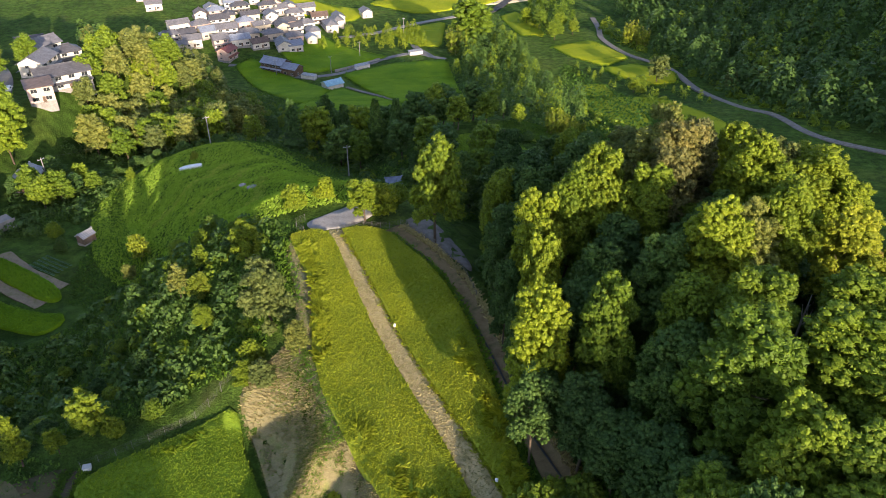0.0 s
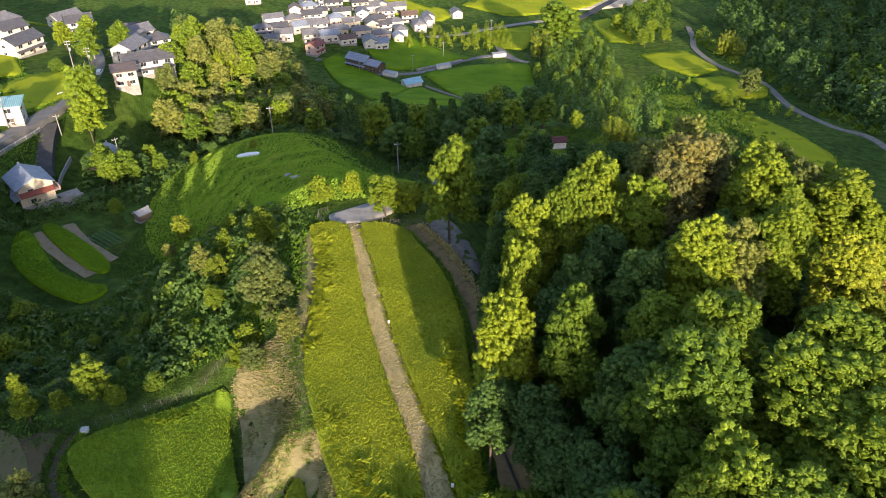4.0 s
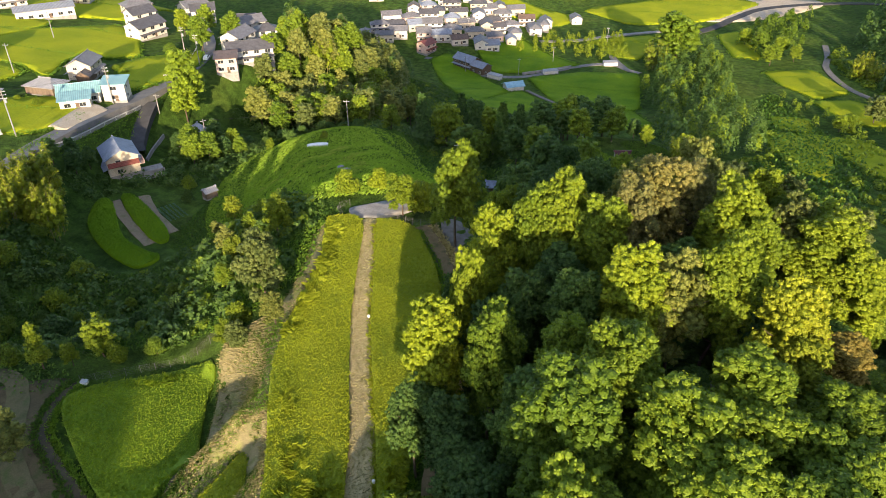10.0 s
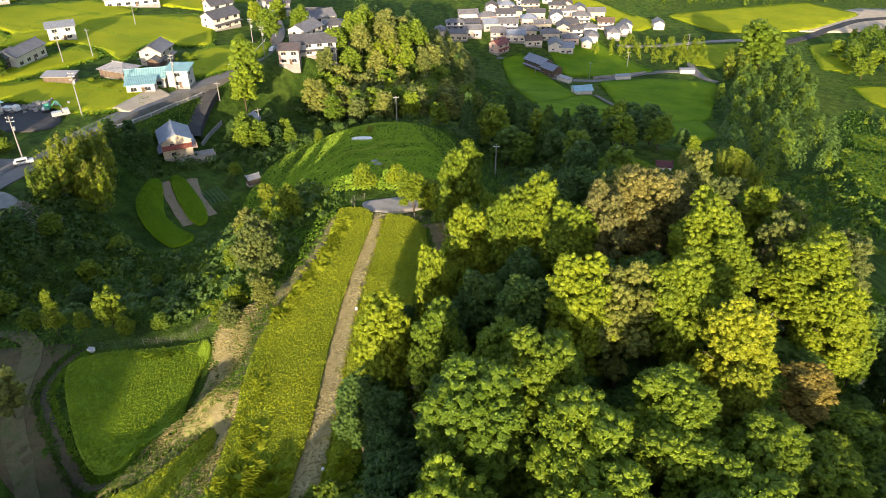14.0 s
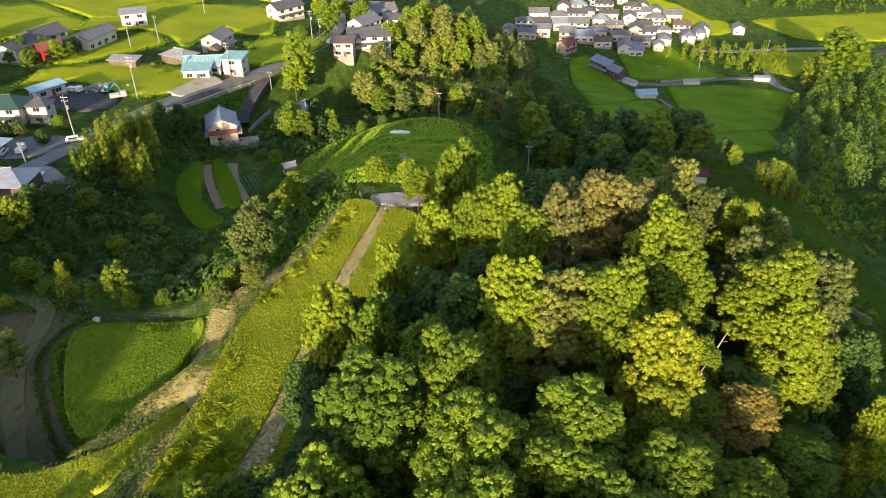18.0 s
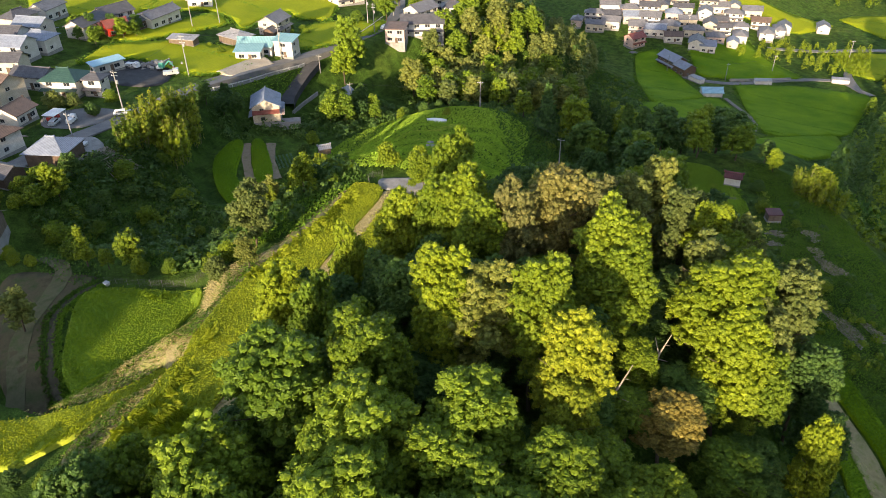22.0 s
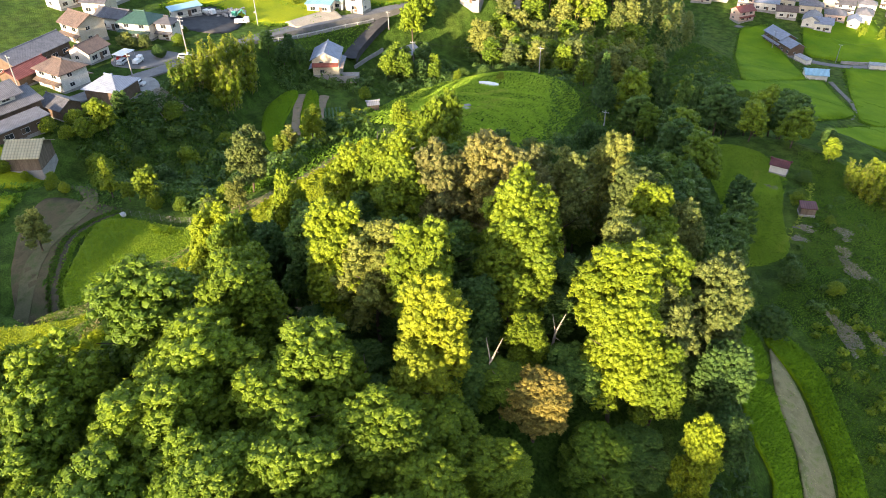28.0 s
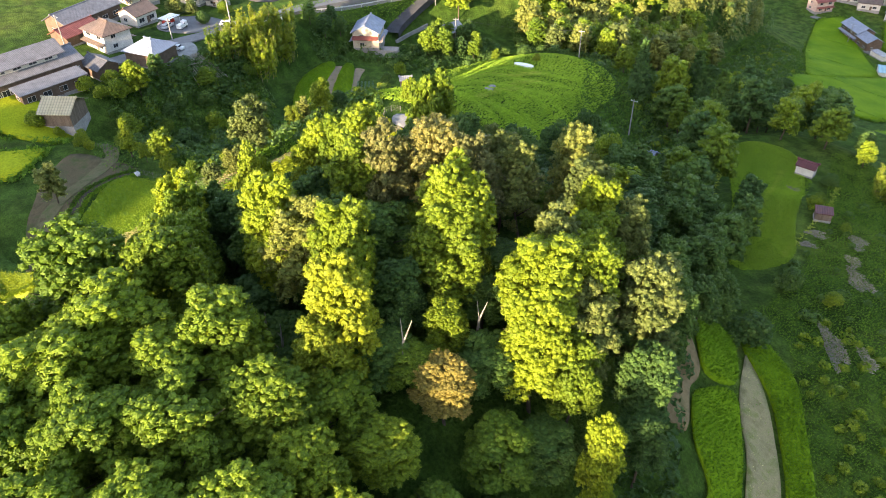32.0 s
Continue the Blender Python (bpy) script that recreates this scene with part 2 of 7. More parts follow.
def ridge_gap(x, y, line):
    """The distance in plan from a line."""
    best = np.full(np.shape(x), 1e3)
    for (ax, ay, az), (bx, by, bz) in zip(line, line[1:]):
        u = np.clip(((x - ax) * (bx - ax) + (y - ay) * (by - ay)) / ((bx - ax) ** 2 + (by - ay) ** 2), 0, 1)
        best = np.minimum(best, np.hypot(x - ax - u * (bx - ax), y - ay - u * (by - ay)))
    return best


SPUR = [(34, -40, -1.2), (8, 45, -1.2), (-18, 101, -1.2)]
NOSE = [(-16, 100, -5), (-36, 128, -12.3), (-58, 166, -21.4), (-66, 186, -29)]
KNOLL = [(75, -20, 3), (46, 25, 7), (37, 58, 9), (34, 78, 9), (29, 92, 4)]
SHELF = [(100, 60, -18), (70, 88, -14.5), (52, 112, -13), (30, 148, -15), (14, 176, -19), (4, 215, -32)]
BENCH = [(-70, 20, -9), (-48, 46, -9.6), (-36, 56, -9.3)]
# level places: centre, half sizes, turn, height
PADS = [(-31, 53, 14, 10.5, 25, -9.4), (-12.2, 40.5, 4.2, 11, -8, -5.2), (-23, 29, 13, 5, 28, -5.8), (-88, 108, 17, 8, -30, -24.2), (-86, 118, 16, 7, -28, -24.8)]


def shadow_ridge(x, y):
    """An unseen long ridge added behind the camera, its crest stepped so that its shadow fills the hollow, the valley
    floor and the low wood.
    """
    p, q = 0.375 * x - 0.927 * y, 0.927 * x + 0.375 * y
    # crest heights per strip are set only by where shadow should fall
    crest = 42 + 14 * smooth(-63, -57, q) * (1 - smooth(-12, -7, q)) + 23 * smooth(30.5, 34, q) * (1 - smooth(124, 142, q)) + 5 * smooth(30.5, 34, q) * (1 - smooth(42, 48, q)) + 4 * smooth(-63, -57, q) * (1 - smooth(-30, -25, q))
    return crest - 0.5 * np.abs(p - 190) * np.abs(p - 190) / (np.abs(p - 190) + 12)


def ground(x, y):
    x, y = np.asarray(x, float), np.asarray(y, float)
    base = ease(y, (-300, -60, 0, 60, 100, 140, 180, 230, 300, 350, 430, 520, 700, 1100, 2500), (-5, -14, -14, -18, -22, -26.5, -31, -43, -59, -70, -74, -79, -80, -60, 120))
    base = base + 0.5 * np.maximum(x - 175 - 0.12 * (y - 250), 0) * smooth(120, 260, y) - 14 * smooth(60, 130, x) * (1 - smooth(150, 320, y))
    edge = ease(y, (0, 70, 100, 133, 170, 210, 260, 330), (-62, -76, -100, -118, -124, -116, -98, -110))
    plateau = -9.5 - 0.078 * (np.clip(y, 20, 320) - 70) + 0.05 * np.maximum(-x - 150, 0)
    w = (1 - smooth(-10, 12, x - edge)) * (1 - smooth(235, 370, y + 0.25 * (x + 120)))
    z = base + (np.maximum(plateau, base) - base) * w
    far = -66 + 0.06 * (y - 400)
    wf = smooth(-60, -150, x) * smooth(350, 420, y)
    z = z + (np.maximum(far, z) - z) * wf
    tops = [z, shadow_ridge(x, y), ridge(x, y, SPUR, 14, 0.75), ridge(x, y, NOSE, 9, 0.5), ridge(x, y, KNOLL, 9, 0.9), ridge(x, y, SHELF, 13, 0.55), ridge(x, y, BENCH, 11, 0.6)]
    m = np.maximum.reduce(tops)
    h = m + 1.2 * np.log(sum(np.exp((t - m) / 1.2) for t in tops)) - 0.3
    steps = smooth(30, 18, ridge_gap(x, y, NOSE))
    h = h + 0.42 * steps * np.sin(h * math.tau / 2.1 + 0.6 * np.sin(x * 0.13))
    for cx, cy, rx, ry, turn, level in PADS:
        c, s = math.cos(math.radians(turn)), math.sin(math.radians(turn))
        u, v = ((x - cx) * c + (y - cy) * s) / rx, ((y - cy) * c - (x - cx) * s) / ry
        h = h + (level - h) * (1 - smooth(0.9, 1.35, np.hypot(u, v)))
    return h


# ---- making meshes ----
def mesh_of(name, verts, faces, material, smooth_shade=False):
    me = bpy.data.meshes.new(name)
    me.from_pydata([tuple(v) for v in verts], [], [tuple(f) for f in faces])
    me.materials.append(material)
    if smooth_shade:
        me.polygons.foreach_set("use_smooth", [True] * len(me.polygons))
    me.update()
    return me


def quads(name, verts, material):
    """A mesh of loose quads, from an array of shape (n, 4, 3)."""
    n = len(verts)
    me = bpy.data.meshes.new(name)
    me.vertices.add(n * 4)
    me.vertices.foreach_set("co", np.asarray(verts, np.float32).reshape(-1))
    me.loops.add(n * 4)
    me.loops.foreach_set("vertex_index", np.arange(n * 4, dtype=np.int32))
    me.polygons.add(n)
    me.polygons.foreach_set("loop_start", np.arange(0, n * 4, 4, dtype=np.int32))
    me.update(calc_edges=True)
    me.materials.append(material)
    return me


def part(name, data, parent, material=None, label=""):
    """Links a mesh, or a bmesh, as one object under a thing or a part."""
    if isinstance(data, bmesh.types.BMesh):
        me = bpy.data.meshes.new(name)
        data.to_mesh(me)
        data.free()
        me.materials.append(material)
        data = me
    ob = new(name, data)
    ob.parent = parent
    if label:
        ob["label"] = label
    return ob


def thing(name, x, y, z, turn=0.0, label="", category="", group="", size=1.0):
    ob = new(name)
    ob.empty_display_size = 0.2
    ob.matrix_world = pose(x, y, z, 0, 0, turn) @ Matrix.Scale(size, 4)
    return tagged(ob, label, category, group)


def box(bm, x0, y0, z0, x1, y1, z1, bevel=0.0):
    r = bmesh.ops.create_cube(bm, size=1.0, matrix=Matrix.Translation(((x0 + x1) / 2, (y0 + y1) / 2, (z0 + z1) / 2)) @ Matrix.Diagonal((x1 - x0, y1 - y0, z1 - z0, 1)))
    if bevel:
        bmesh.ops.bevel(bm, geom=list({e for v in r["verts"] for e in v.link_edges}), offset=bevel, segments=1, affect="EDGES")
    return bm


def boxed(*a, **k):
    return box(bmesh.new(), *a, **k)


def tube(bm, a, b, r0, r1, sides=7):
    a, b = Vector(a), Vector(b)
    q = (b - a).to_track_quat("Z", "Y").to_matrix()
    rings = []
    for p, r in ((a, r0), (b, r1)):
        rings.append([bm.verts.new(p + q @ Vector((r * math.cos(k * math.tau / sides), r * math.sin(k * math.tau / sides), 0))) for k in range(sides)])
    for k in range(sides):
        bm.faces.new((rings[0][k], rings[0][(k + 1) % sides], rings[1][(k + 1) % sides], rings[1][k]))
    bm.faces.new(rings[1])
    bm.faces.new(rings[0][::-1])
    return bm


def swept(points, radius, sides=6):
    """One unbroken tube along a line of points."""
    bm, rings, pts = bmesh.new(), [], [Vector(p) for p in points]
    for i, p in enumerate(pts):
        d = (pts[min(i + 1, len(pts) - 1)] - pts[max(i - 1, 0)]).normalized()
        side = d.cross(Vector((0, 0, 1))).normalized()
        up = side.cross(d)
        rings.append([bm.verts.new(p + radius * (side * math.cos(k * math.tau / sides) + up * math.sin(k * math.tau / sides))) for k in range(sides)])
    for a, b in zip(rings, rings[1:]):
        for k in range(sides):
            bm.faces.new((a[k], a[(k + 1) % sides], b[(k + 1) % sides], b[k]))
    bmesh.ops.recalc_face_normals(bm, faces=bm.faces)
    return bm


def gz(x, y):
    return float(ground(x, y))


def curve(points, closed=True, steps=4):
    """A smooth outline through a few points."""
    pts, out, n = [np.array(p, float) for p in points], [], len(points)
    for i in range(n if closed else n - 1):
        p0, p1, p2, p3 = (pts[(i + k) % n] if closed else pts[min(max(i + k, 0), n - 1)] for k in (-1, 0, 1, 2))
        for s in range(steps):
            u = s / steps
            out.append(0.5 * (2 * p1 + (p2 - p0) * u + (2 * p0 - 5 * p1 + 4 * p2 - p3) * u * u + (3 * p1 - p0 - 3 * p2 + p3) * u ** 3))
    if not closed:
        out.append(pts[-1])
    return np.array(out)


def inside(x, y, outline):
    r = np.zeros(np.shape(x), bool)
    n = len(outline)
    for i in range(n):
        (ax, ay), (bx, by) = outline[i], outline[(i + 1) % n]
        if ay != by:
            r ^= ((ay > y) != (by > y)) & (x < (bx - ax) * (y - ay) / (by - ay) + ax)
    return r


def sheet(name, points, material, lift, step, skirt=0.6, rough_up=0.0, parent=None, rounded=True):
    """A sheet that follows the ground over an outline, with a side wall that goes into the soil."""
    outline = curve(points) if rounded else np.array(points, float)
    bm = bmesh.new()
    bm.faces.new([bm.verts.new((x, y, 0)) for x, y in outline])
    (x0, y0), (x1, y1) = outline.min(0), outline.max(0)
    for axis, lo, hi in ((0, x0, x1), (1, y0, y1)):
        for v in np.arange(lo + step * 0.5, hi, step):
            co, no = ((v, 0, 0), (1, 0, 0)) if axis == 0 else ((0, v, 0), (0, 1, 0))
            bmesh.ops.bisect_plane(bm, geom=bm.verts[:] + bm.edges[:] + bm.faces[:], plane_co=co, plane_no=no)
    rim = [e for e in bm.edges if e.is_boundary]
    for f in bm.faces:
        f.normal_update()
        if f.normal.z < 0:
            f.normal_flip()
    for v in bm.verts:
        v.co.z = gz(v.co.x, v.co.y) + lift + rough_up * noise.noise(v.co * 0.7)
    low = bmesh.ops.extrude_edge_only(bm, edges=rim)["geom"]
    for v in low:
        if isinstance(v, bmesh.types.BMVert):
            v.co.z -= lift + skirt
    for f in bm.faces:
        f.smooth = True
    bmesh.ops.recalc_face_normals(bm, faces=bm.faces)
    return part(name, bm, parent, material)


def strip(name, points, width, material, lift=0.1, skirt=0.8, parent=None, steps=6, level=True, ragged=0.0):
    """A road or band of even width along a line, level from side to side."""
    line = curve(points, False, steps)
    d = np.gradient(line, axis=0)
    d /= np.linalg.norm(d, axis=1)[:, None]
    nrm = np.c_[-d[:, 1], d[:, 0]]
    w = np.broadcast_to(np.asarray(width, float), (len(line),))[:, None]
    if ragged:
        k = np.arange(len(line))[:, None]
        w = w * (1 + ragged * (np.sin(k * 1.7) * 0.5 + np.sin(k * 0.61 + 1) * 0.6))
    left, mid, right = line + nrm * w / 2, line, line - nrm * w / 2
    zs = [ground(p[:, 0], p[:, 1]) for p in (left, mid, right)]
    if level:
        top = np.maximum.reduce(zs) * 0.5 + zs[1] * 0.5
        k = np.ones(5) / 5
        top = np.convolve(np.pad(top, 2, "edge"), k, "valid")
        zs = [np.maximum(top, 0 * top + top)] * 3
    verts, faces = [], []
    for i in range(len(line)):
        for p, z in ((left, zs[0]), (mid, zs[1]), (right, zs[2])):
            verts.append((*p[i], z[i] + lift))
        verts += [(*left[i], zs[0][i] - skirt - 1.2), (*right[i], zs[2][i] - skirt - 1.2)]
    for i in range(len(line) - 1):
        a, b = i * 5, i * 5 + 5
        faces += [(a, a + 1, b + 1, b), (a + 1, a + 2, b + 2, b + 1), (a + 3, a, b, b + 3), (a + 2, a + 4, b + 4, b + 2)]
    me = mesh_of(name, verts, faces, material)
    bm = bmesh.new()
    bm.from_mesh(me)
    bmesh.ops.recalc_face_normals(bm, faces=bm.faces)
    bm.to_mesh(me)
    bm.free()
    return part(name, me, parent)


def blades(name, pts, material, height, width, count, lean=0.5, base=0.0, parent=None, tilt=None, seed=1):
    """Tufts of bent blades at the given plan points, rooted on the ground."""
    rng = np.random.default_rng(seed)
    pts = np.repeat(np.asarray(pts, float), count, axis=0)
    n = len(pts)
    z = ground(pts[:, 0], pts[:, 1]) + base
    a = rng.uniform(0, math.tau, n)
    h = height * rng.uniform(0.65, 1.25, n)
    out = np.c_[np.cos(a), np.sin(a), np.zeros(n)] * (lean * h * rng.uniform(0.4, 1.3, n))[:, None]
    if tilt is not None:
        out[:, :2] += np.asarray(tilt) * h[:, None]
    side = np.c_[-np.sin(a), np.cos(a), np.zeros(n)] * (width * rng.uniform(0.6, 1.3, n))[:, None]
    root = np.c_[pts + rng.normal(0, width, (n, 2)), z]
    up = np.c_[np.zeros(n), np.zeros(n), h]
    v = np.stack([root - side * 0.5, root + side * 0.5, root + out * 0.45 + up * 0.75 + side * 0.55, root + out + up * (0.95 - 0.25 * lean)], 1)
    me = quads(name, v, material)
    ob = part(name, me, parent)
    ob["kind"] = "stuff"
    return ob


def scatter(outline, spacing, seed=1, jitter=0.5, rows=None):
    """Plan points inside an outline, on a shaken grid; rows: the direction of planting in degrees."""
    rng = np.random.default_rng(seed)
    o = np.asarray(outline, float)
    c, r = o.mean(0), np.linalg.norm(o - o.mean(0), axis=1).max()
    g = np.arange(-r, r, spacing)
    gx, gy = np.meshgrid(g, g)
    p = np.c_[gx.ravel(), gy.ravel()] + rng.uniform(-jitter, jitter, (gx.size, 2)) * spacing
    if rows is not None:
        k = radians(rows)
        p = p @ np.array([[math.cos(k), math.sin(k)], [-math.sin(k), math.cos(k)]])
    p += c
    return p[inside(p[:, 0], p[:, 1], o)]


def kites(centres, outs, sides, lengths, widths):
    """Leaf-shaped quads, from root to tip along outs."""
    o, s = outs * lengths[:, None], sides * widths[:, None]
    return np.stack([centres, centres + o * 0.5 + s, centres + o, centres + o * 0.5 - s], 1)


def unit(v):
    return v / np.maximum(np.linalg.norm(v, axis=-1, keepdims=True), 1e-9)


def sprays(points, normals, leaves, length, width, rng, droop=0.25, open_up=1.0):
    """Rosettes of leaves at shoot tips: each fans out round its normal."""
    n = len(points)
    p, nm = np.repeat(points, leaves, axis=0), np.repeat(normals, leaves, axis=0)
    tangent = unit(np.cross(nm, rng.normal(0, 1, (n * leaves, 3))))
    outs = unit(nm * rng.uniform(0.15, 0.75, (n * leaves, 1)) + tangent * open_up + np.array([0, 0, -droop]))
    sides = unit(np.cross(outs, nm) + rng.normal(0, 0.2, outs.shape))
    size = np.repeat(rng.uniform(0.7, 1.25, n), leaves) * rng.uniform(0.75, 1.2, n * leaves)
    return kites(p, outs, sides, length * size, width * size)


ICO = {}


def ico(level):
    """A unit icosphere as arrays of vertices and faces."""
    if level not in ICO:
        bm = bmesh.new()
        bmesh.ops.create_icosphere(bm, subdivisions=level, radius=1.0)
        bm.verts.index_update()
        ICO[level] = (np.array([v.co[:] for v in bm.verts]), np.array([[v.index for v in f.verts] for f in bm.faces]))
        bm.free()
    return ICO[level]


def balls(centres, radii, rng, level=1, squash=0.8, shake=0.22):
    """Rough balls of close foliage: vertices and triangles."""
    v, f = ico(level)
    n = len(centres)
    verts = centres[:, None] + v[None] * np.array([1, 1, squash]) * radii[:, None, None] * rng.uniform(1 - shake, 1 + shake, (n, len(v), 1))
    faces = f[None] + (np.arange(n) * len(v))[:, None, None]
    return verts.reshape(-1, 3), faces.reshape(-1, 3)


def crown_points(lobes, spacing, rng, low=-0.35):
    """Evenly spaced points and normals over the outside of a cloud of round lobes (centre, radius)."""
    c, r = np.array([l[0] for l in lobes]), np.array([l[1] for l in lobes])
    m = int((r ** 2).sum() * 4 * math.pi / spacing ** 2 * 5)
    k = rng.choice(len(r), m, p=r ** 2 / (r ** 2).sum())
    d = unit(rng.normal(0, 1, (m, 3)))
    p = c[k] + d * (r[k] * rng.uniform(0.84, 1.08, m))[:, None]
    gap = np.linalg.norm(p[:, None] - c[None], axis=2) / r[None]
    gap[np.arange(m), k] = 2
    ok = (gap.min(1) > 0.86) & (d[:, 2] > low)
    p, d, kept, cells = p[ok], d[ok], [], {}
    for i, q in enumerate(p):
        key = tuple(int(math.floor(t / spacing)) for t in q)
        near = (j for a in (-1, 0, 1) for b in (-1, 0, 1) for e in (-1, 0, 1) for j in cells.get((key[0] + a, key[1] + b, key[2] + e), ()))
        if all(((p[j] - q) ** 2).sum() > spacing * spacing for j in near):
            cells.setdefault(key, []).append(i)
            kept.append(i)
    return p[kept], d[kept]


def crown_mesh(name, material, lobes, clump, leaves, length, seed, low=-0.35, ragged=0.5, level=1):
    """A crown of small leafy clumps set over rounded boughs, with leaves standing out of every clump and an inner mass."""
    rng = np.random.default_rng(seed)
    p, d = crown_points(lobes, clump * 1.25, rng, low)
    r = clump * rng.uniform(0.62, 1.1, len(p))
    p = p + d * (clump * ragged * rng.uniform(-0.9, 0.7, len(p)))[:, None]
    bv, bf = balls(p, r, rng, level)
    hubs = np.array([l[0] for l in lobes])
    iv, if_ = balls(hubs, np.array([l[1] for l in lobes]) * 0.72, rng, 1, 0.9)
    k = np.repeat(np.arange(len(p)), leaves)
    n = unit(rng.normal(0, 1, (len(k), 3)) + d[k] * 0.9 + np.array([0, 0, 0.35]))
    at = p[k] + n * (r[k] * rng.uniform(0.8, 1.12, len(k)))[:, None] * np.array([1, 1, 0.85])
    side = unit(np.cross(n, rng.normal(0, 1, n.shape)))
    out = unit(np.cross(side, n) + n * rng.uniform(0.0, 0.7, (len(k), 1)) + np.array([0, 0, -0.15]))
    size = rng.uniform(0.65, 1.3, len(k))
    q = kites(at, out, side, length * size, length * 0.3 * size)
    a, b = len(bv), len(bv) + len(iv)
    verts = np.concatenate([bv, iv, q.reshape(-1, 3)])
    faces = bf.tolist() + (if_ + a).tolist() + (np.arange(len(q) * 4).reshape(-1, 4) + b).tolist()
    me = bpy.data.meshes.new(name)
    me.from_pydata(verts.tolist(), [], faces)
    me.materials.append(material)
    return me


def limbs_mesh(name, height, reach, radius, seed, count=6, material=None, sides=7):
    """A tapered, slightly bent trunk with limbs that reach into the crown."""
    rng = random.Random(seed)
    bm = bmesh.new()
    top = height * 0.72
    pts = [Vector((0, 0, -0.6))]
    for k in range(1, 5):
        pts.append(Vector((rng.uniform(-0.03, 0.03) * height, rng.uniform(-0.03, 0.03) * height, top * k / 4)))
    for k in range(4):
        tube(bm, pts[k], pts[k + 1], radius * (1 - 0.2 * k), radius * (1 - 0.2 * (k + 1)), sides)
    for k in range(count):
        u = rng.uniform(0.45, 0.98)
        i = min(int(u * 4), 3)
        a = pts[i].lerp(pts[i + 1], u * 4 - i)
        ang = k * math.tau / count + rng.uniform(-0.4, 0.4)
        out = reach * rng.uniform(0.6, 0.95)
        mid = a + Vector((math.cos(ang) * out * 0.5, math.sin(ang) * out * 0.5, out * 0.35))
        end = mid + Vector((math.cos(ang) * out * 0.5, math.sin(ang) * out * 0.5, out * 0.45))
        tube(bm, a, mid, radius * 0.42, radius * 0.26, 5)
        tube(bm, mid, end, radius * 0.26, radius * 0.08, 5)
    me = bpy.data.meshes.new(name)
    bm.to_mesh(me)
    bm.free()
    me.materials.append(material or BARK)
    return me


# ---- the land ----
def spaced(stops):
    out = []
    for (a, da), (b, db) in zip(stops, stops[1:]):
        v = a
        while v < b - 1e-6:
            out.append(v)
            v += da + (db - da) * (v - a) / (b - a)
    return np.array(out + [stops[-1][0]])


def land():
    xs = spaced([(-2600, 300), (-420, 14), (-260, 4), (-120, 1.6), (90, 1.6), (190, 5), (420, 14), (2600, 300)])
    ys = spaced([(-1500, 250), (-160, 12), (-30, 2.2), (0, 1.6), (180, 1.6), (260, 3.5), (560, 5), (800, 16), (3200, 300)])
    gx, gy = np.meshgrid(xs, ys)
    z = ground(gx, gy)
    rng = np.random.default_rng(5)
    for wave, amp in ((9.0, 0.07), (3.7, 0.04)):
        for k in range(5):
            a = rng.uniform(0, math.tau)
            z = z + amp * 0.5 * np.sin((gx * math.cos(a) + gy * math.sin(a)) / wave * math.tau + rng.uniform(0, 6))
    nx = len(xs)
    i = (np.arange(len(ys) - 1)[:, None] * nx + np.arange(nx - 1)[None]).reshape(-1)
    faces = np.stack([i, i + 1, i + nx + 1, i + nx], 1)
    me = bpy.data.meshes.new("ground")
    me.from_pydata(np.stack([gx, gy, z - 0.12], -1).reshape(-1, 3).tolist(), [], faces.tolist())
    me.polygons.foreach_set("use_smooth", [True] * len(me.polygons))
    me.materials.append(MEADOW)
    return tagged(new("ground", me), "rolling green hillside of weeds and grass, falling to a valley", "ground", kind="structure")


GROUND = land()


def setting(ob, label, category, kind="structure"):
    return tagged(ob, label, category, kind=kind)


# ---- rice fields ----
def rice_field(points, label, ripe=True, spacing=0.36, height=0.40, rows=None, seed=1, lodged=()):
    f = thing("rice_field", *np.mean(points, 0), 0, 0, label, "rice field", "rice fields")
    f.matrix_world = Matrix()
    outline = curve(points)
    sheet("crop", points, {True: RICE_BODY, False: RICE_GREEN_BODY, None: RICE_HALF_BODY}[ripe], 0.5, 2.0, 0.5, 0.12, f)
    pts = scatter(outline, spacing, seed, 0.35, rows)
    flat = np.zeros(len(pts), bool)
    for cx, cy, rx, ry, turn in lodged:
        c, s = math.cos(radians(turn)), math.sin(radians(turn))
        dx, dy = pts[:, 0] - cx, pts[:, 1] - cy
        flat |= np.hypot((dx * c + dy * s) / rx, (dy * c - dx * s) / ry) < 1 + 0.3 * np.sin(pts[:, 0] * 2.1) * np.cos(pts[:, 1] * 1.7)
    m = {True: RICE, False: RICE_GREEN, None: RICE_HALF}[ripe]
    blades("rice_plants", pts[~flat], m, height, 0.05, 7, 0.7, 0.36, f, None, seed)
    if flat.any():
        clump = np.floor(pts[flat] / 1.3)
        lean = np.sin(clump[:, :1] * 12.9898 + clump[:, 1:] * 78.233) * 43758.5453
        turn = (lean[:, 0] - np.floor(lean[:, 0])) * math.tau
        blades("lodged_rice", pts[flat], m, height * 1.7, 0.09, 6, 0.5, 0.34, f, np.repeat(np.c_[np.cos(turn), np.sin(turn)] * 0.9, 6, axis=0), seed + 5)
    return f


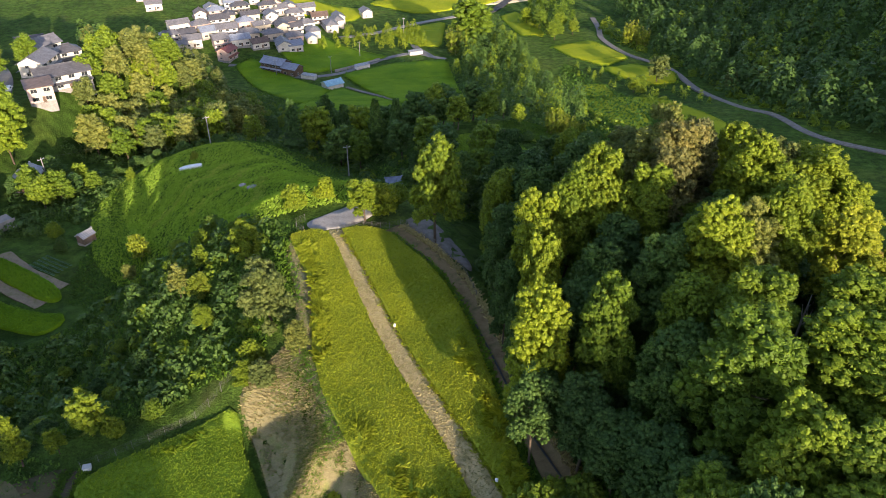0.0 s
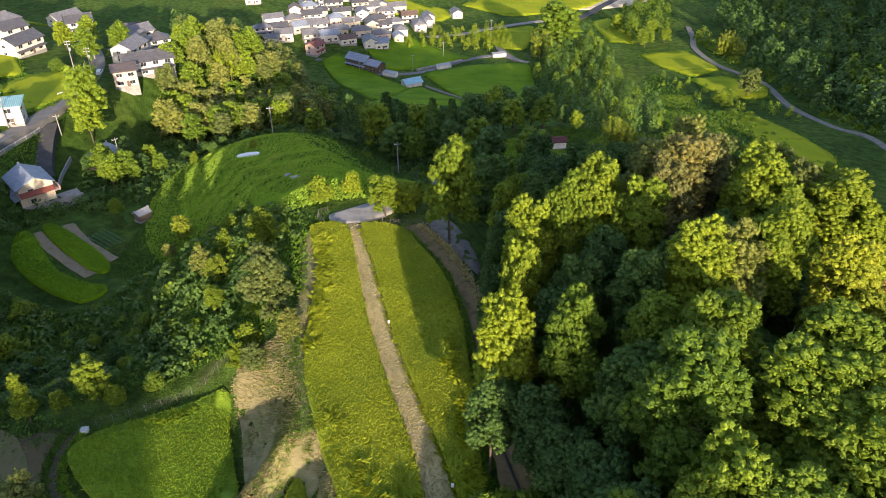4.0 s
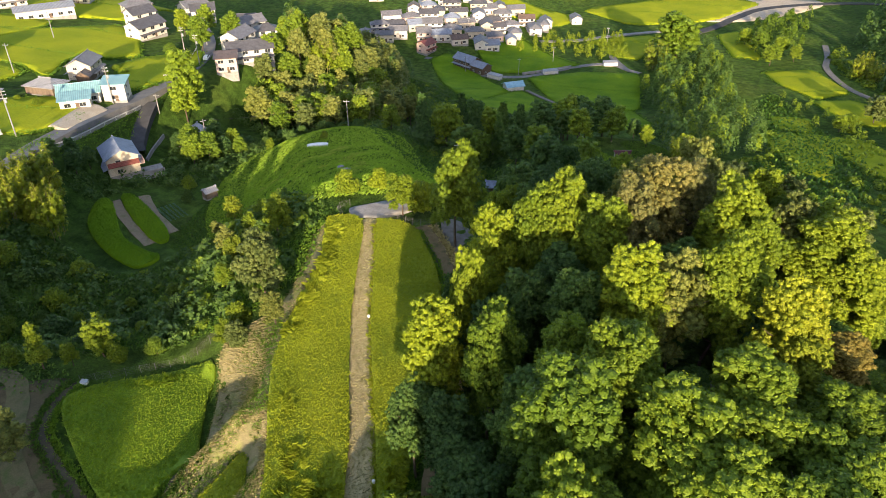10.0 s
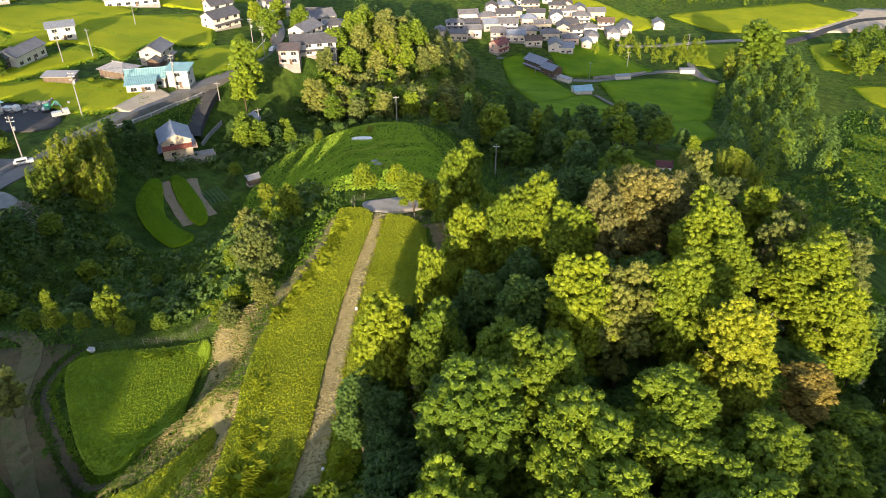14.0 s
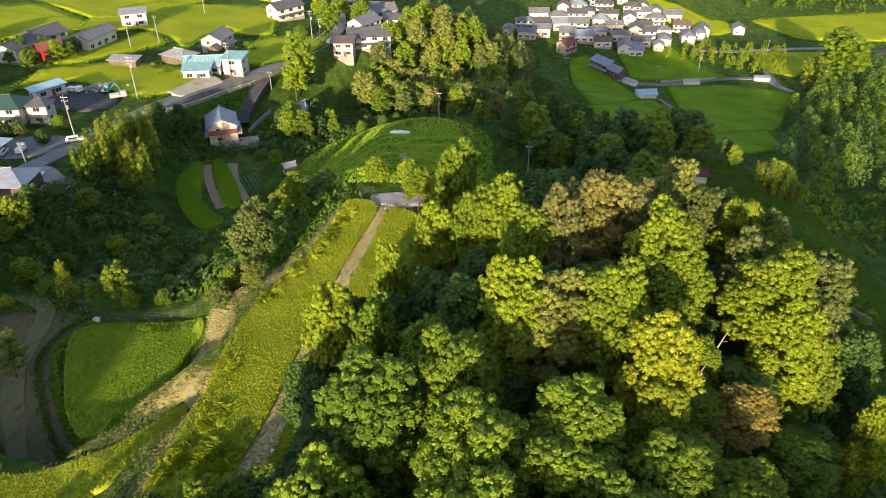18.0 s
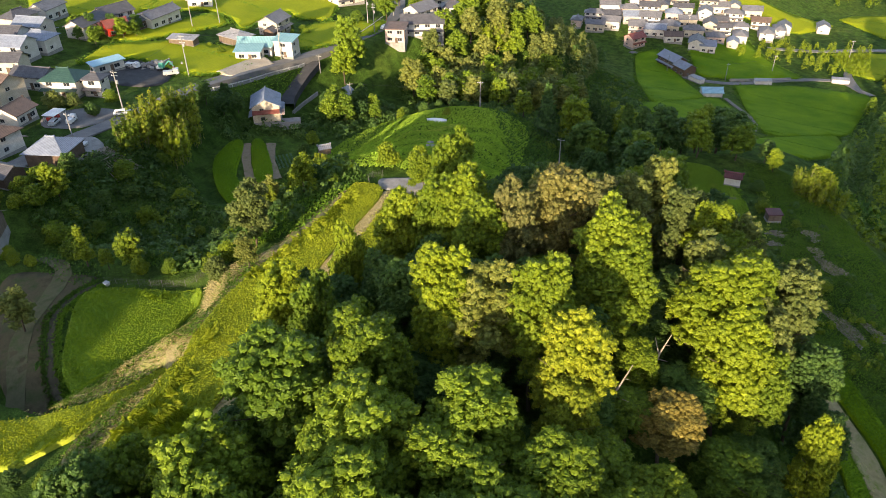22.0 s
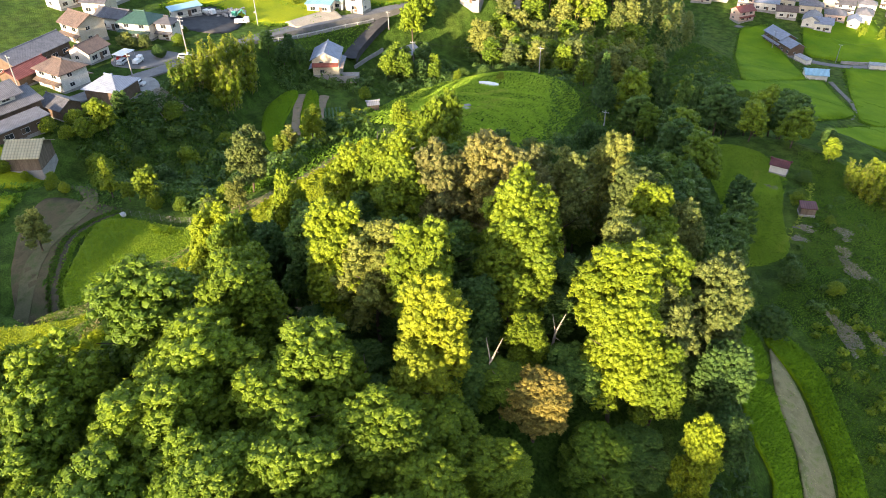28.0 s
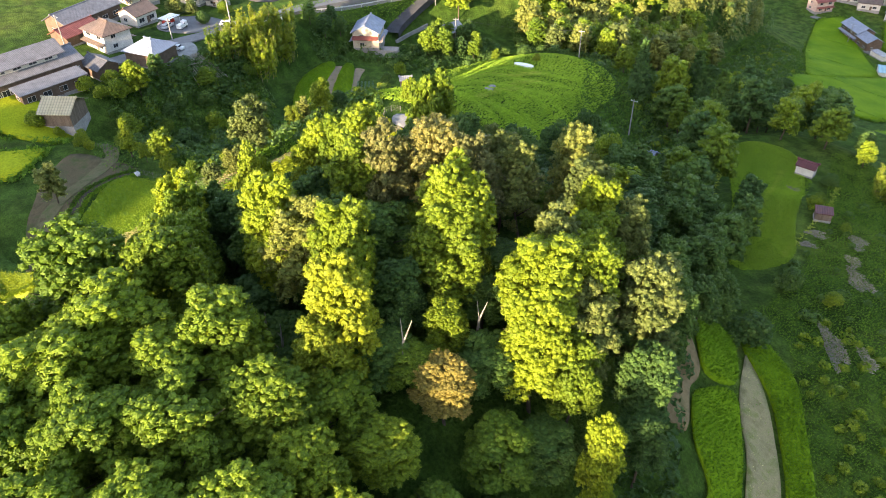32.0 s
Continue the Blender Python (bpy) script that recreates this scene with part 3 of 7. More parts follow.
FIELD_WEST = [(-24, 97.5), (-18.5, 98), (-13.6, 86.2), (-8.9, 74.3), (-3.7, 63.3), (0.5, 54.9), (3.5, 47.7), (6, 41), (1.5, 35.5), (-2.2, 39.6), (-5.4, 46.6), (-8.8, 52.3), (-11.6, 57.6), (-14, 62.6), (-16.4, 70), (-17.6, 76.5), (-19, 84), (-21.5, 89.8), (-23.4, 94.2)]
FIELD_EAST = [(-16, 99.2), (-12.3, 99.8), (-8.7, 98.2), (-6.2, 94.8), (-2.6, 90), (0.5, 84.4), (3.5, 76.6), (5.3, 69), (7.2, 60.8), (8.5, 54.4), (9.8, 48.4), (10.6, 44.4), (8.8, 44.6), (7.2, 47.6), (5.2, 52), (1.8, 58.9), (-1.6, 65.6), (-6.3, 75.4), (-11.3, 87.6), (-15.8, 98)]
rice_field(FIELD_WEST, "long ripening yellow-green rice field along a straw strip", True, 0.36, 0.40, -24, 1, ((1.2, 45, 3.6, 2.2, 20), (-1.6, 42, 1.6, 2.6, 10), (-3.4, 49, 1.2, 2.4, 30), (-20.6, 90, 1.6, 4.5, 22), (-18, 82.5, 1.5, 4, 14), (-16.6, 75.5, 1.4, 3.6, 8), (-15.2, 69.6, 1.0, 2.4, 14), (-8.2, 56, 0.8, 1.6, 30)))
rice_field(FIELD_EAST, "narrow yellow-green rice field beside an irrigation ditch", True, 0.36, 0.40, -24, 2, ((3.4, 68, 0.9, 4, 14), (6.4, 58.6, 0.9, 4.4, 12), (8, 50.4, 1.0, 3.4, 12)))
rice_field([(-41.2, 52), (-41.1, 56.2), (-35.3, 60.5), (-26.9, 65.6), (-24, 59.9), (-21.2, 54.8), (-18.6, 49.6), (-19, 44.6), (-21.6, 42.4), (-25.8, 42.4), (-31.5, 45.2)], "rounded rice paddy, half ripe, inside a dark ditch", None, 0.36, 0.40, 10, 3, ((-32, 60.5, 3.0, 0.9, 35),))
rice_field([(-11.6, 50.6), (-12.2, 45.6), (-13.4, 40.4), (-16.2, 36.2), (-19.6, 32.4), (-27, 29.5), (-36, 26), (-34, 20), (-24, 24), (-13, 28.6), (-7.2, 33.6), (-5.6, 37.6), (-7.4, 43), (-9.6, 48.6)], "curved strip of ripe rice under a grass bank", True, 0.36, 0.40, 80, 4)
rice_field([(37.5, 113.5), (40.4, 114.8), (44.5, 116), (47, 114.5), (50.6, 109.8), (48.9, 105.2), (44.6, 107.7), (41, 110)], "small green rice terrace on a hillside", False, 0.36, 0.40, 60, 5)
rice_field([(51, 101), (51.8, 108.3), (57.6, 103), (61.7, 98), (66, 92), (63, 90), (60, 93.6), (55.7, 95.5)], "small dense green rice terrace by a dry bank", False, 0.36, 0.40, 60, 6)
rice_field([(40.6, 123.5), (46.9, 121.8), (53.2, 119.4), (59.2, 113.5), (65.3, 107), (72, 99), (69.5, 97), (63.4, 104.4), (58.5, 109.6), (53, 114.3), (45.8, 117.6)], "long curved green rice terrace", False, 0.36, 0.40, -40, 7)
rice_field([(-96, 110.5), (-102.2, 121), (-98.8, 121.6), (-84.4, 109), (-70.4, 104), (-71.9, 99.4), (-83.6, 102.6)], "green rice plot in a shaded garden", False, 0.45, 0.40, -30, 8)
rice_field([(-97.8, 123.6), (-96.3, 126.4), (-79.8, 117), (-74.8, 111.6), (-79.8, 111.4)], "narrow green rice plot in a shaded garden", False, 0.45, 0.40, -30, 9)


EDGES = []


def far_field(points, label, material, step=7.0, lift=0.55):
    mid = np.mean(points, 0)
    points = [tuple(mid + (np.array(p) - mid) * 1.07) for p in points]
    nxt = points[1:] + points[:1]
    corners = [(a[0] + (b[0] - a[0]) * u, a[1] + (b[1] - a[1]) * u) for a, b in zip(points, nxt) for u in (0.1, 0.5, 0.9)]
    f = sheet("rice_field", corners, material, lift, step, 0.8, 0.1, None, False)
    rim = np.concatenate([np.linspace(a, b, 14, endpoint=False) for a, b in zip(corners, corners[1:] + corners[:1])])
    keep = np.arange(0, len(rim), 1)
    for off in np.arange(rim[:, 1].min() + 8, rim[:, 1].max() - 6, 31.0):
        xs = np.arange(rim[:, 0].min(), rim[:, 0].max(), 0.35)
        row = np.c_[xs, off + 0.3 * (xs - xs.mean()) + 5 * np.sin(xs * 0.045 + off)]
        EDGES.append(row[inside(row[:, 0], row[:, 1], rim)])
    EDGES.append(rim[keep] + np.random.default_rng(len(EDGES)).normal(0, 0.5, rim.shape))
    return tagged(f, label, "rice field", "far rice fields")


for pts in ([(-115, 382), (-109, 394), (-83, 367), (-61, 346), (-62, 322), (-66, 304), (-94, 345)],
            [(-55, 375), (-31, 395), (-3, 404), (4, 340), (-14, 299), (-46, 359)],
            [(-66, 290), (-55, 348), (-41, 330), (-22, 306), (-25, 277), (-49, 276)],
            [(-101, 421), (-84, 455), (-56, 424), (-38, 411), (-59, 388), (-77, 379), (-93, 405)],
            [(-12, 292), (2, 330), (14, 300), (6, 270), (-16, 262)]):
    far_field(pts, "green valley rice field below the hill", RICE_GREEN_BODY)
for pts in ([(-39, 471), (-4, 502), (-6, 437), (-21, 440)],
            [(36, 520), (48, 533), (58, 497), (47, 464)],
            [(64, 437), (89, 451), (103, 414), (87, 397), (71, 416)],
            [(86, 390), (104, 398), (122, 384), (118, 366), (106, 361), (92, 376)],
            [(65, 357), (80, 360), (81, 332), (66, 332)],
            [(75, 325), (99, 327), (109, 291), (115, 257), (104, 234), (95, 267), (80, 299)],
            [(44, 498), (60, 518), (61, 466), (47, 468)],
            [(62, 320), (74, 322), (82, 290), (75, 240), (65, 252), (60, 300)],
            [(-60, 560), (20, 640), (60, 620), (30, 560), (-20, 530)],
            [(-130, 520), (-60, 540), (-70, 500), (-110, 490)]):
    far_field(pts, "yellow-green ripening rice field in the valley", RICE_FAR)
for pts in ([(-161.3, 111), (-173, 125.3), (-165.4, 143.5), (-148, 155.6), (-136.5, 156.5), (-131.5, 146), (-129.5, 134.3), (-133, 128.4), (-153.4, 127), (-160, 122.3)],
            [(-180, 130), (-184, 144), (-187, 162.7), (-189.7, 175), (-174.5, 168.8), (-173.5, 147), (-173.5, 133)],
            [(-207.5, 156), (-226, 186.7), (-224.7, 209), (-211, 216), (-196, 235), (-178.2, 225), (-161, 205), (-167.6, 197.2), (-177.9, 200), (-176, 188), (-167, 172), (-183.4, 178.5), (-195, 176)],
            [(-156, 193), (-156, 204), (-145, 221), (-134.5, 205), (-132.5, 180), (-135, 172), (-147, 182)],
            [(-262, 138), (-250, 168), (-216, 165), (-204, 150), (-221, 122)],
            [(-262, 174), (-244, 226), (-219, 224), (-216, 172), (-246, 172)],
            [(-242, 234), (-236, 296), (-206, 304), (-210, 270), (-196, 250)],
            [(-330, 130), (-310, 240), (-268, 235), (-268, 135)],
            [(-270, 245), (-300, 330), (-250, 330), (-240, 300), (-246, 240)],
            [(-75, 36), (-66, 46), (-72, 50), (-92, 40), (-96, 28), (-82, 24)],
            [(-58, 28), (-54, 37), (-62, 44), (-66, 34)]):
    far_field(pts, "bright yellow-green rice field on the village terrace", RICE_FAR, 5.0)

# ---- banks, tracks and roads ----
setting(sheet("straw_strip", [(-18.6, 98.4), (-16.1, 99), (-15.8, 98), (-11.3, 87.6), (-6.3, 75.4), (-1.6, 65.6), (1.8, 58.9), (5.2, 52), (7.2, 47.6), (10.4, 38), (7.4, 37.6), (3.5, 47.7), (0.5, 54.9), (-3.7, 63.3), (-8.9, 74.3), (-13.6, 86.2)], STRIP_STRAW, 0.08, 2.0, 0.5, 0.06), "strip of flattened dry straw between two rice fields", "straw strip")
BANK = [(-24, 97.4), (-23.2, 94), (-21.3, 89.8), (-18.8, 84), (-17.4, 76.5), (-16.2, 70), (-13.8, 62.6), (-11.4, 57.6), (-8.6, 52.3), (-5.2, 46.6), (-2, 39.6), (0.6, 35), (-2, 33.4), (-5.6, 37.6), (-8.4, 43), (-10.6, 49), (-12.2, 50.4), (-14.2, 47), (-15.4, 42), (-17.2, 43.4), (-17.4, 48.6), (-20.2, 55.2), (-22.8, 60.8), (-25.6, 66.2), (-22, 69), (-19.5, 73), (-20.8, 82), (-23.6, 91)]
setting(sheet("dry_bank", BANK, STRAW, 0.14, 2.0, 0.5, 0.15), "bank of bleached dry grass beside the rice", "grass bank")
FOOTPATH = [(-17.4, 70.6), (-15.4, 65), (-13.2, 59.2), (-11.2, 53.4), (-10, 48.6), (-7.6, 44), (-4.9, 40), (-3, 35.6)]
GULLY = [(-20, 66), (-17.6, 61.6), (-15.2, 56), (-13.4, 51.6), (-13.2, 47.6), (-13.6, 43.4), (-16, 39.8), (-19, 39)]
setting(strip("footpath", FOOTPATH, 0.9, STRAW, 0.19, level=False, ragged=0.25), "pale trodden footpath along the top of a grass bank", "path")
setting(strip("cart_track", GULLY, 1.4, STRAW, 0.19, level=False, ragged=0.2), "pale earth cart track round a rice paddy", "track")
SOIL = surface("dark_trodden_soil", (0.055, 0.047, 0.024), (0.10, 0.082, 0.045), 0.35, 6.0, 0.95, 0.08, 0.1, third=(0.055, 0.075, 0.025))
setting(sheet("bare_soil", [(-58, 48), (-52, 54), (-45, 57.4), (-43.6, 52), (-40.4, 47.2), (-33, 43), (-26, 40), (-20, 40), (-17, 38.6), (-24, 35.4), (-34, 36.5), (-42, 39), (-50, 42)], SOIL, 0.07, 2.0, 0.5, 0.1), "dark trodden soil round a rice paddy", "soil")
setting(strip("ditch", [(-43.4, 57), (-43, 52.5), (-40, 47.6), (-32.5, 43.6), (-25.6, 40.8), (-20.5, 40.8), (-17.2, 43), (-18.2, 47.6)], 1.3, MUD, 0.12, level=False, ragged=0.3), "dark muddy ditch round a rice paddy", "ditch")
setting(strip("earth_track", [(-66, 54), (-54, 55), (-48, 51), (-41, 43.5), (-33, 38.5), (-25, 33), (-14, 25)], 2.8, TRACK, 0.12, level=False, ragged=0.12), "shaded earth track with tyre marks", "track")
setting(sheet("concrete_pad", [(-22.5, 101.3), (-20, 99.2), (-16.1, 100.6), (-12.5, 103.5), (-10.5, 107.5), (-13, 109), (-16.4, 107), (-19.3, 104.6)], CONCRETE, 0.12, 2.0), "worn concrete turning place at the path's end", "concrete pad")
setting(strip("ditch_bank", [(-8.4, 100), (-3, 93.6), (2, 85), (5.2, 76), (7.9, 68), (10.2, 60), (11.8, 54), (14, 47), (18, 35)], 3.6, DIRT, 0.12, level=False, ragged=0.1), "brown earth bank along a field's edge", "earth bank")
run = curve([(-9.4, 98.7), (-3.6, 92.6), (1, 84.9), (3.8, 78.2), (6.4, 70.1), (8.7, 62.2), (10.5, 56), (12.4, 51.4), (14.4, 46.6), (19, 35)], False, 5)
pipe = swept([(*a, gz(*a) + 0.25) for a in run], 0.13, 7)
tagged(part("irrigation_pipe", pipe, None, BLACK), "black irrigation pipe along the ditch", "pipe")
setting(sheet("rubble_slope", [(-6, 103), (-1, 103), (3, 96), (4.5, 89), (2, 91), (-3, 97)], GRAVEL, 0.05, 2.0, 0.5, 0.15), "grey rubble slope beside the wood", "rubble")
setting(sheet("dry_terrace", [(47.2, 117), (52.8, 113.8), (58.2, 109), (63, 104), (69, 96.5), (66.5, 93), (62, 98.5), (58, 103.5), (52.3, 108.8), (48.5, 114.3)], STRAW, 0.16, 1.5, 0.5, 0.06), "dry brown terrace path between rice plots", "terrace")
setting(sheet("dry_slope", [(37, 112.5), (41, 109.5), (44.3, 107), (48.6, 104.6), (50.5, 100.5), (55, 95), (52, 93), (45, 101), (38, 108)], DIRT, 0.1, 1.5, 0.5, 0.1), "bare brown slope under the wood's edge", "slope")
CUT = []
for k, (px, py, pw, pl, pt) in enumerate(((51.6, 130.2, 1.3, 4.6, 138), (44.2, 147.6, 1.5, 3, 150), (32.4, 153.3, 1.0, 1.6, 20), (37.7, 157, 1.2, 2.2, 130), (55.5, 132, 0.9, 2.6, 140), (33.5, 149.5, 0.7, 1.3, 30), (18.9, 166, 0.9, 1.3, 0), (40.5, 151.5, 1.0, 1.8, 140))):
    c, s = math.cos(radians(pt)), math.sin(radians(pt))
    wob = [1 + 0.28 * math.sin(3.1 * a + k * 1.7) + 0.18 * math.sin(5 * a + k) for a in np.arange(0, math.tau, math.tau / 12)]
    pts = [(px + w * (c * pl * math.cos(a) - s * pw * math.sin(a)), py + w * (s * pl * math.cos(a) + c * pw * math.sin(a))) for a, w in zip(np.arange(0, math.tau, math.tau / 12), wob)]
    setting(sheet("cut_grass_patch", pts, ASHY, 0.05, 1.0, 0.4, 0.1), "patch of greyish cut dry grass", "dry patch")
    CUT.append(pts)
for a, b in (((-99.4, 122.8), (-77.5, 109.2)), ((-94.5, 127.6), (-76, 115.2))):
    setting(strip("garden_path", [a, ((a[0] + b[0]) / 2 - 0.5, (a[1] + b[1]) / 2 - 0.5), b], 2.4, PALE_DIRT, 0.1, level=False, ragged=0.15), "bare earth path between garden plots", "path")
VILLAGE_ROAD = [(-96, 20), (-96, 45), (-99, 64), (-105, 77), (-111, 96), (-121.5, 123), (-127, 149), (-129, 173), (-131.5, 192), (-138, 212), (-152, 236), (-176, 262), (-215, 300)]
setting(strip("road", VILLAGE_ROAD, 5.0, PALE_ROAD, 0.12), "pale worn village road with a white edge", "road")
setting(strip("side_road", [(-126, 170), (-121.5, 160), (-116.5, 151), (-114, 148)], 5.0, ASPHALT, 0.16), "dark asphalt side road going down past a house", "road")
setting(strip("valley_lane", [(-121, 386), (-101, 384), (-87, 372), (-75, 371), (-58, 379), (-38, 407), (-21, 420), (-9, 412), (-2, 408)], 3.4, PALE_ROAD, 0.2), "narrow pale valley lane", "road")
setting(strip("white_lane", [(-70, 455), (-48, 470), (-34, 486), (-13, 507), (4, 520)], 3.6, CONCRETE, 0.5), "pale concrete lane across the valley", "road")
setting(strip("valley_road", [(20, 520), (34, 544), (46, 572), (71, 612), (140, 650), (260, 660)], 6.0, ASPHALT, 0.5), "grey valley road", "road")
setting(strip("hill_lane", [(-10, 412), (-20, 432), (-24, 448), (-34, 470)], 4.0, PALE_ROAD, 0.3), "pale lane climbing beside a yellow field", "road")
setting(strip("field_path", [(-52, 352), (-40, 338), (-27, 320), (-20, 300)], 1.8, GRAVEL, 0.2), "footpath between valley rice fields", "path")
setting(strip("stream", [(101, 520), (100, 489), (97, 458), (105, 421), (122, 392), (126, 350), (131, 307), (139, 290), (142, 262), (155, 243), (190, 215)], 3.6, GRAVEL, 0.25), "pale stony stream bed winding below the wooded slope", "stream")
setting(sheet("sandy_lot", [(-128.8, 135.2), (-135.4, 155.6), (-127.6, 155.2), (-123.6, 137)], LOT, 0.7, 3.0, 0.8, rounded=False), "pale sandy lot beside the road", "lot")
setting(sheet("work_yard", [(-155, 110), (-156, 127), (-144, 129), (-130, 118), (-138, 108)], ASPHALT, 0.15, 3.0, 0.8), "grey asphalt builder's yard", "yard")
setting(sheet("car_yard", [(-126, 84), (-118, 80), (-112, 88), (-116, 98), (-124, 94)], PALE_ROAD, 0.12, 3.0, 0.8), "paved parking place beside the road", "yard")
setting(sheet("forecourt", [(-103.4, 78.2), (-104.4, 84.9), (-96, 84), (-89.6, 78), (-91.4, 75.8), (-97, 79)], CONCRETE, 0.2, 2.0, 1.0), "pale concrete forecourt beside a slate-roofed hut", "forecourt")
setting(sheet("far_clearing", [(10, 560), (60, 640), (110, 640), (60, 570)], LOT, 0.4, 10.0, 0.8), "bare pale earthworks in the distance", "clearing")


# ---- trees ----
LEAVES = {
    "g": leafy("mid_green_leaves", (0.082, 0.14, 0.011), (0.16, 0.232, 0.018)),
    "y": leafy("yellow_green_leaves", (0.105, 0.16, 0.010), (0.195, 0.255, 0.016)),
    "l": leafy("pale_yellow_leaves", (0.126, 0.172, 0.012), (0.228, 0.264, 0.021)),
    # bluish dark base: dark-leaved plants, and shade painted into the wood's understory
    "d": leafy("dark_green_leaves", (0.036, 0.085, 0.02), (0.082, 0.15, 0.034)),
    "o": leafy("olive_leaves", (0.09, 0.12, 0.028), (0.17, 0.195, 0.052)),
    "n": leafy("brownish_leaves", (0.10, 0.11, 0.034), (0.19, 0.18, 0.062)),
    "b": leafy("rusty_leaves", (0.12, 0.112, 0.03), (0.22, 0.185, 0.055)),
}
WORDS = {"g": "mid-green", "y": "yellow-green sunlit", "l": "pale golden-yellow", "d": "dark green", "o": "olive-green", "n": "brownish, thinning", "b": "rusty brown"}
SHAPES = {}


def domed(total, low, top, wide, belly, size, rng, loose=False, lop=0.5):
    """Boughs of a domed crown: round lobes from the lowest tier to the top."""
    lean = rng.uniform(-lop, lop, 2)
    lobes = [((0, 0, low + (top - low) * u), wide * 0.5) for u in (0.25, 0.5, 0.7)]
    for k in range(total):
        h = ((k + 0.5) / total) ** 0.9
        a = k * 2.4 + rng.uniform(-0.5, 0.5)
        out = wide * math.sqrt(max(1 - ((h - belly) / (1.06 - belly)) ** 2, 0.02)) * rng.uniform(0.62 if loose else 0.8, 1.1)
        lobes.append(((math.cos(a) * out + lean[0] * h, math.sin(a) * out + lean[1] * h, low + (top - low) * h + rng.uniform(-0.3, 0.3)), rng.uniform(*size)))
    return lobes


def broadleaf(kind, variant):
    """A broad domed crown of layered boughs on a branching trunk, ten metres high."""
    key = ("broad", kind, variant)
    if key not in SHAPES:
        rng = np.random.default_rng(variant * 7 + 3)
        lobes = domed(22, 2.5, 9.2, (2.65, 2.35, 2.5)[variant % 3], (0.30, 0.42, 0.22)[variant % 3], (0.65, 1.0), rng, kind in "on")
        near = variant < 3
        SHAPES[key] = (limbs_mesh("trunk", 10, 2.5, 0.2, variant + 1), crown_mesh("crown", LEAVES[kind], lobes, 0.36 if near else 0.62, 16 if near else 12, 0.24 if near else 0.42, variant + 11))
    return SHAPES[key]


def forest(kind, variant):
    """A tall wood tree, ten metres high: a long bare trunk under a narrow crown of many boughs."""
    key = ("forest", kind, variant)
    if key not in SHAPES:
        rng = np.random.default_rng(variant * 11 + 5)
        loose = kind in "on"
        lobes = domed(22 if loose else 30, (3.5, 3.0, 3.9)[variant % 3], 9.45, (1.5, 1.35, 1.6)[variant % 3], (0.3, 0.4, 0.25)[variant % 3], (0.38, 0.66) if loose else (0.44, 0.74), rng, loose)
        SHAPES[key] = (limbs_mesh("trunk", 10, 1.9, 0.14, variant + 1, 12 if loose else 7), crown_mesh("crown", LEAVES[kind], lobes, 0.2, 20 if loose else 18, 0.13, variant + 11, -0.4, 1.25 if loose else 0.95))
    return SHAPES[key]


def slender(kind, variant):
    """A tall narrow crown in loose tiers."""
    key = ("slender", kind, variant)
    if key not in SHAPES:
        rng = np.random.default_rng(variant * 5 + 2)
        lobes = []
        for k in range(9):
            h, a = k / 8, k * 2.2
            r = 1.25 - 0.75 * h
            lobes.append(((math.cos(a) * 0.8 * (1 - h * 0.8), math.sin(a) * 0.8 * (1 - h * 0.8), 2.2 + 6.8 * h), r))
        SHAPES[key] = (limbs_mesh("trunk", 10, 1.3, 0.18, variant + 4), crown_mesh("crown", LEAVES[kind], lobes, 0.34, 14, 0.26, variant + 21))
    return SHAPES[key]


def conifer(kind, variant):
    """A pointed conifer with drooping tiers of shoots."""
    key = ("conifer", kind, variant)
    if key not in SHAPES:
        rng = np.random.default_rng(variant + 40)
        n = 560
        h = rng.uniform(0, 1, n) ** 1.25
        a = rng.uniform(0, math.tau, n)
        tier = 0.8 + 0.2 * np.sin(h * 52 + np.sin(a * 3))
        r = (2.3 * (1 - h) + 0.12) * tier
        p = np.c_[np.cos(a) * r, np.sin(a) * r, 1.6 + 8.3 * h - 0.12 * r]
        d = unit(np.c_[np.cos(a), np.sin(a), 0.15 + 0 * a])
        q = sprays(p, d, 5, 0.55, 0.12, rng, 0.45, 0.7)
        k = np.arange(6)
        cv, cf = balls(np.c_[0 * k, 0 * k, 2.4 + k * 1.25], 1.7 * (1 - k / 6.6), rng, 2, 1.0)
        verts = np.concatenate([q.reshape(-1, 3), cv])
        faces = [tuple(range(i, i + 4)) for i in range(0, len(q) * 4, 4)] + (cf + len(q) * 4).tolist()
        SHAPES[key] = (limbs_mesh("trunk", 10, 0.8, 0.2, variant + 6, 3), mesh_of("crown", verts.tolist(), faces, LEAVES[kind]))
    return SHAPES[key]


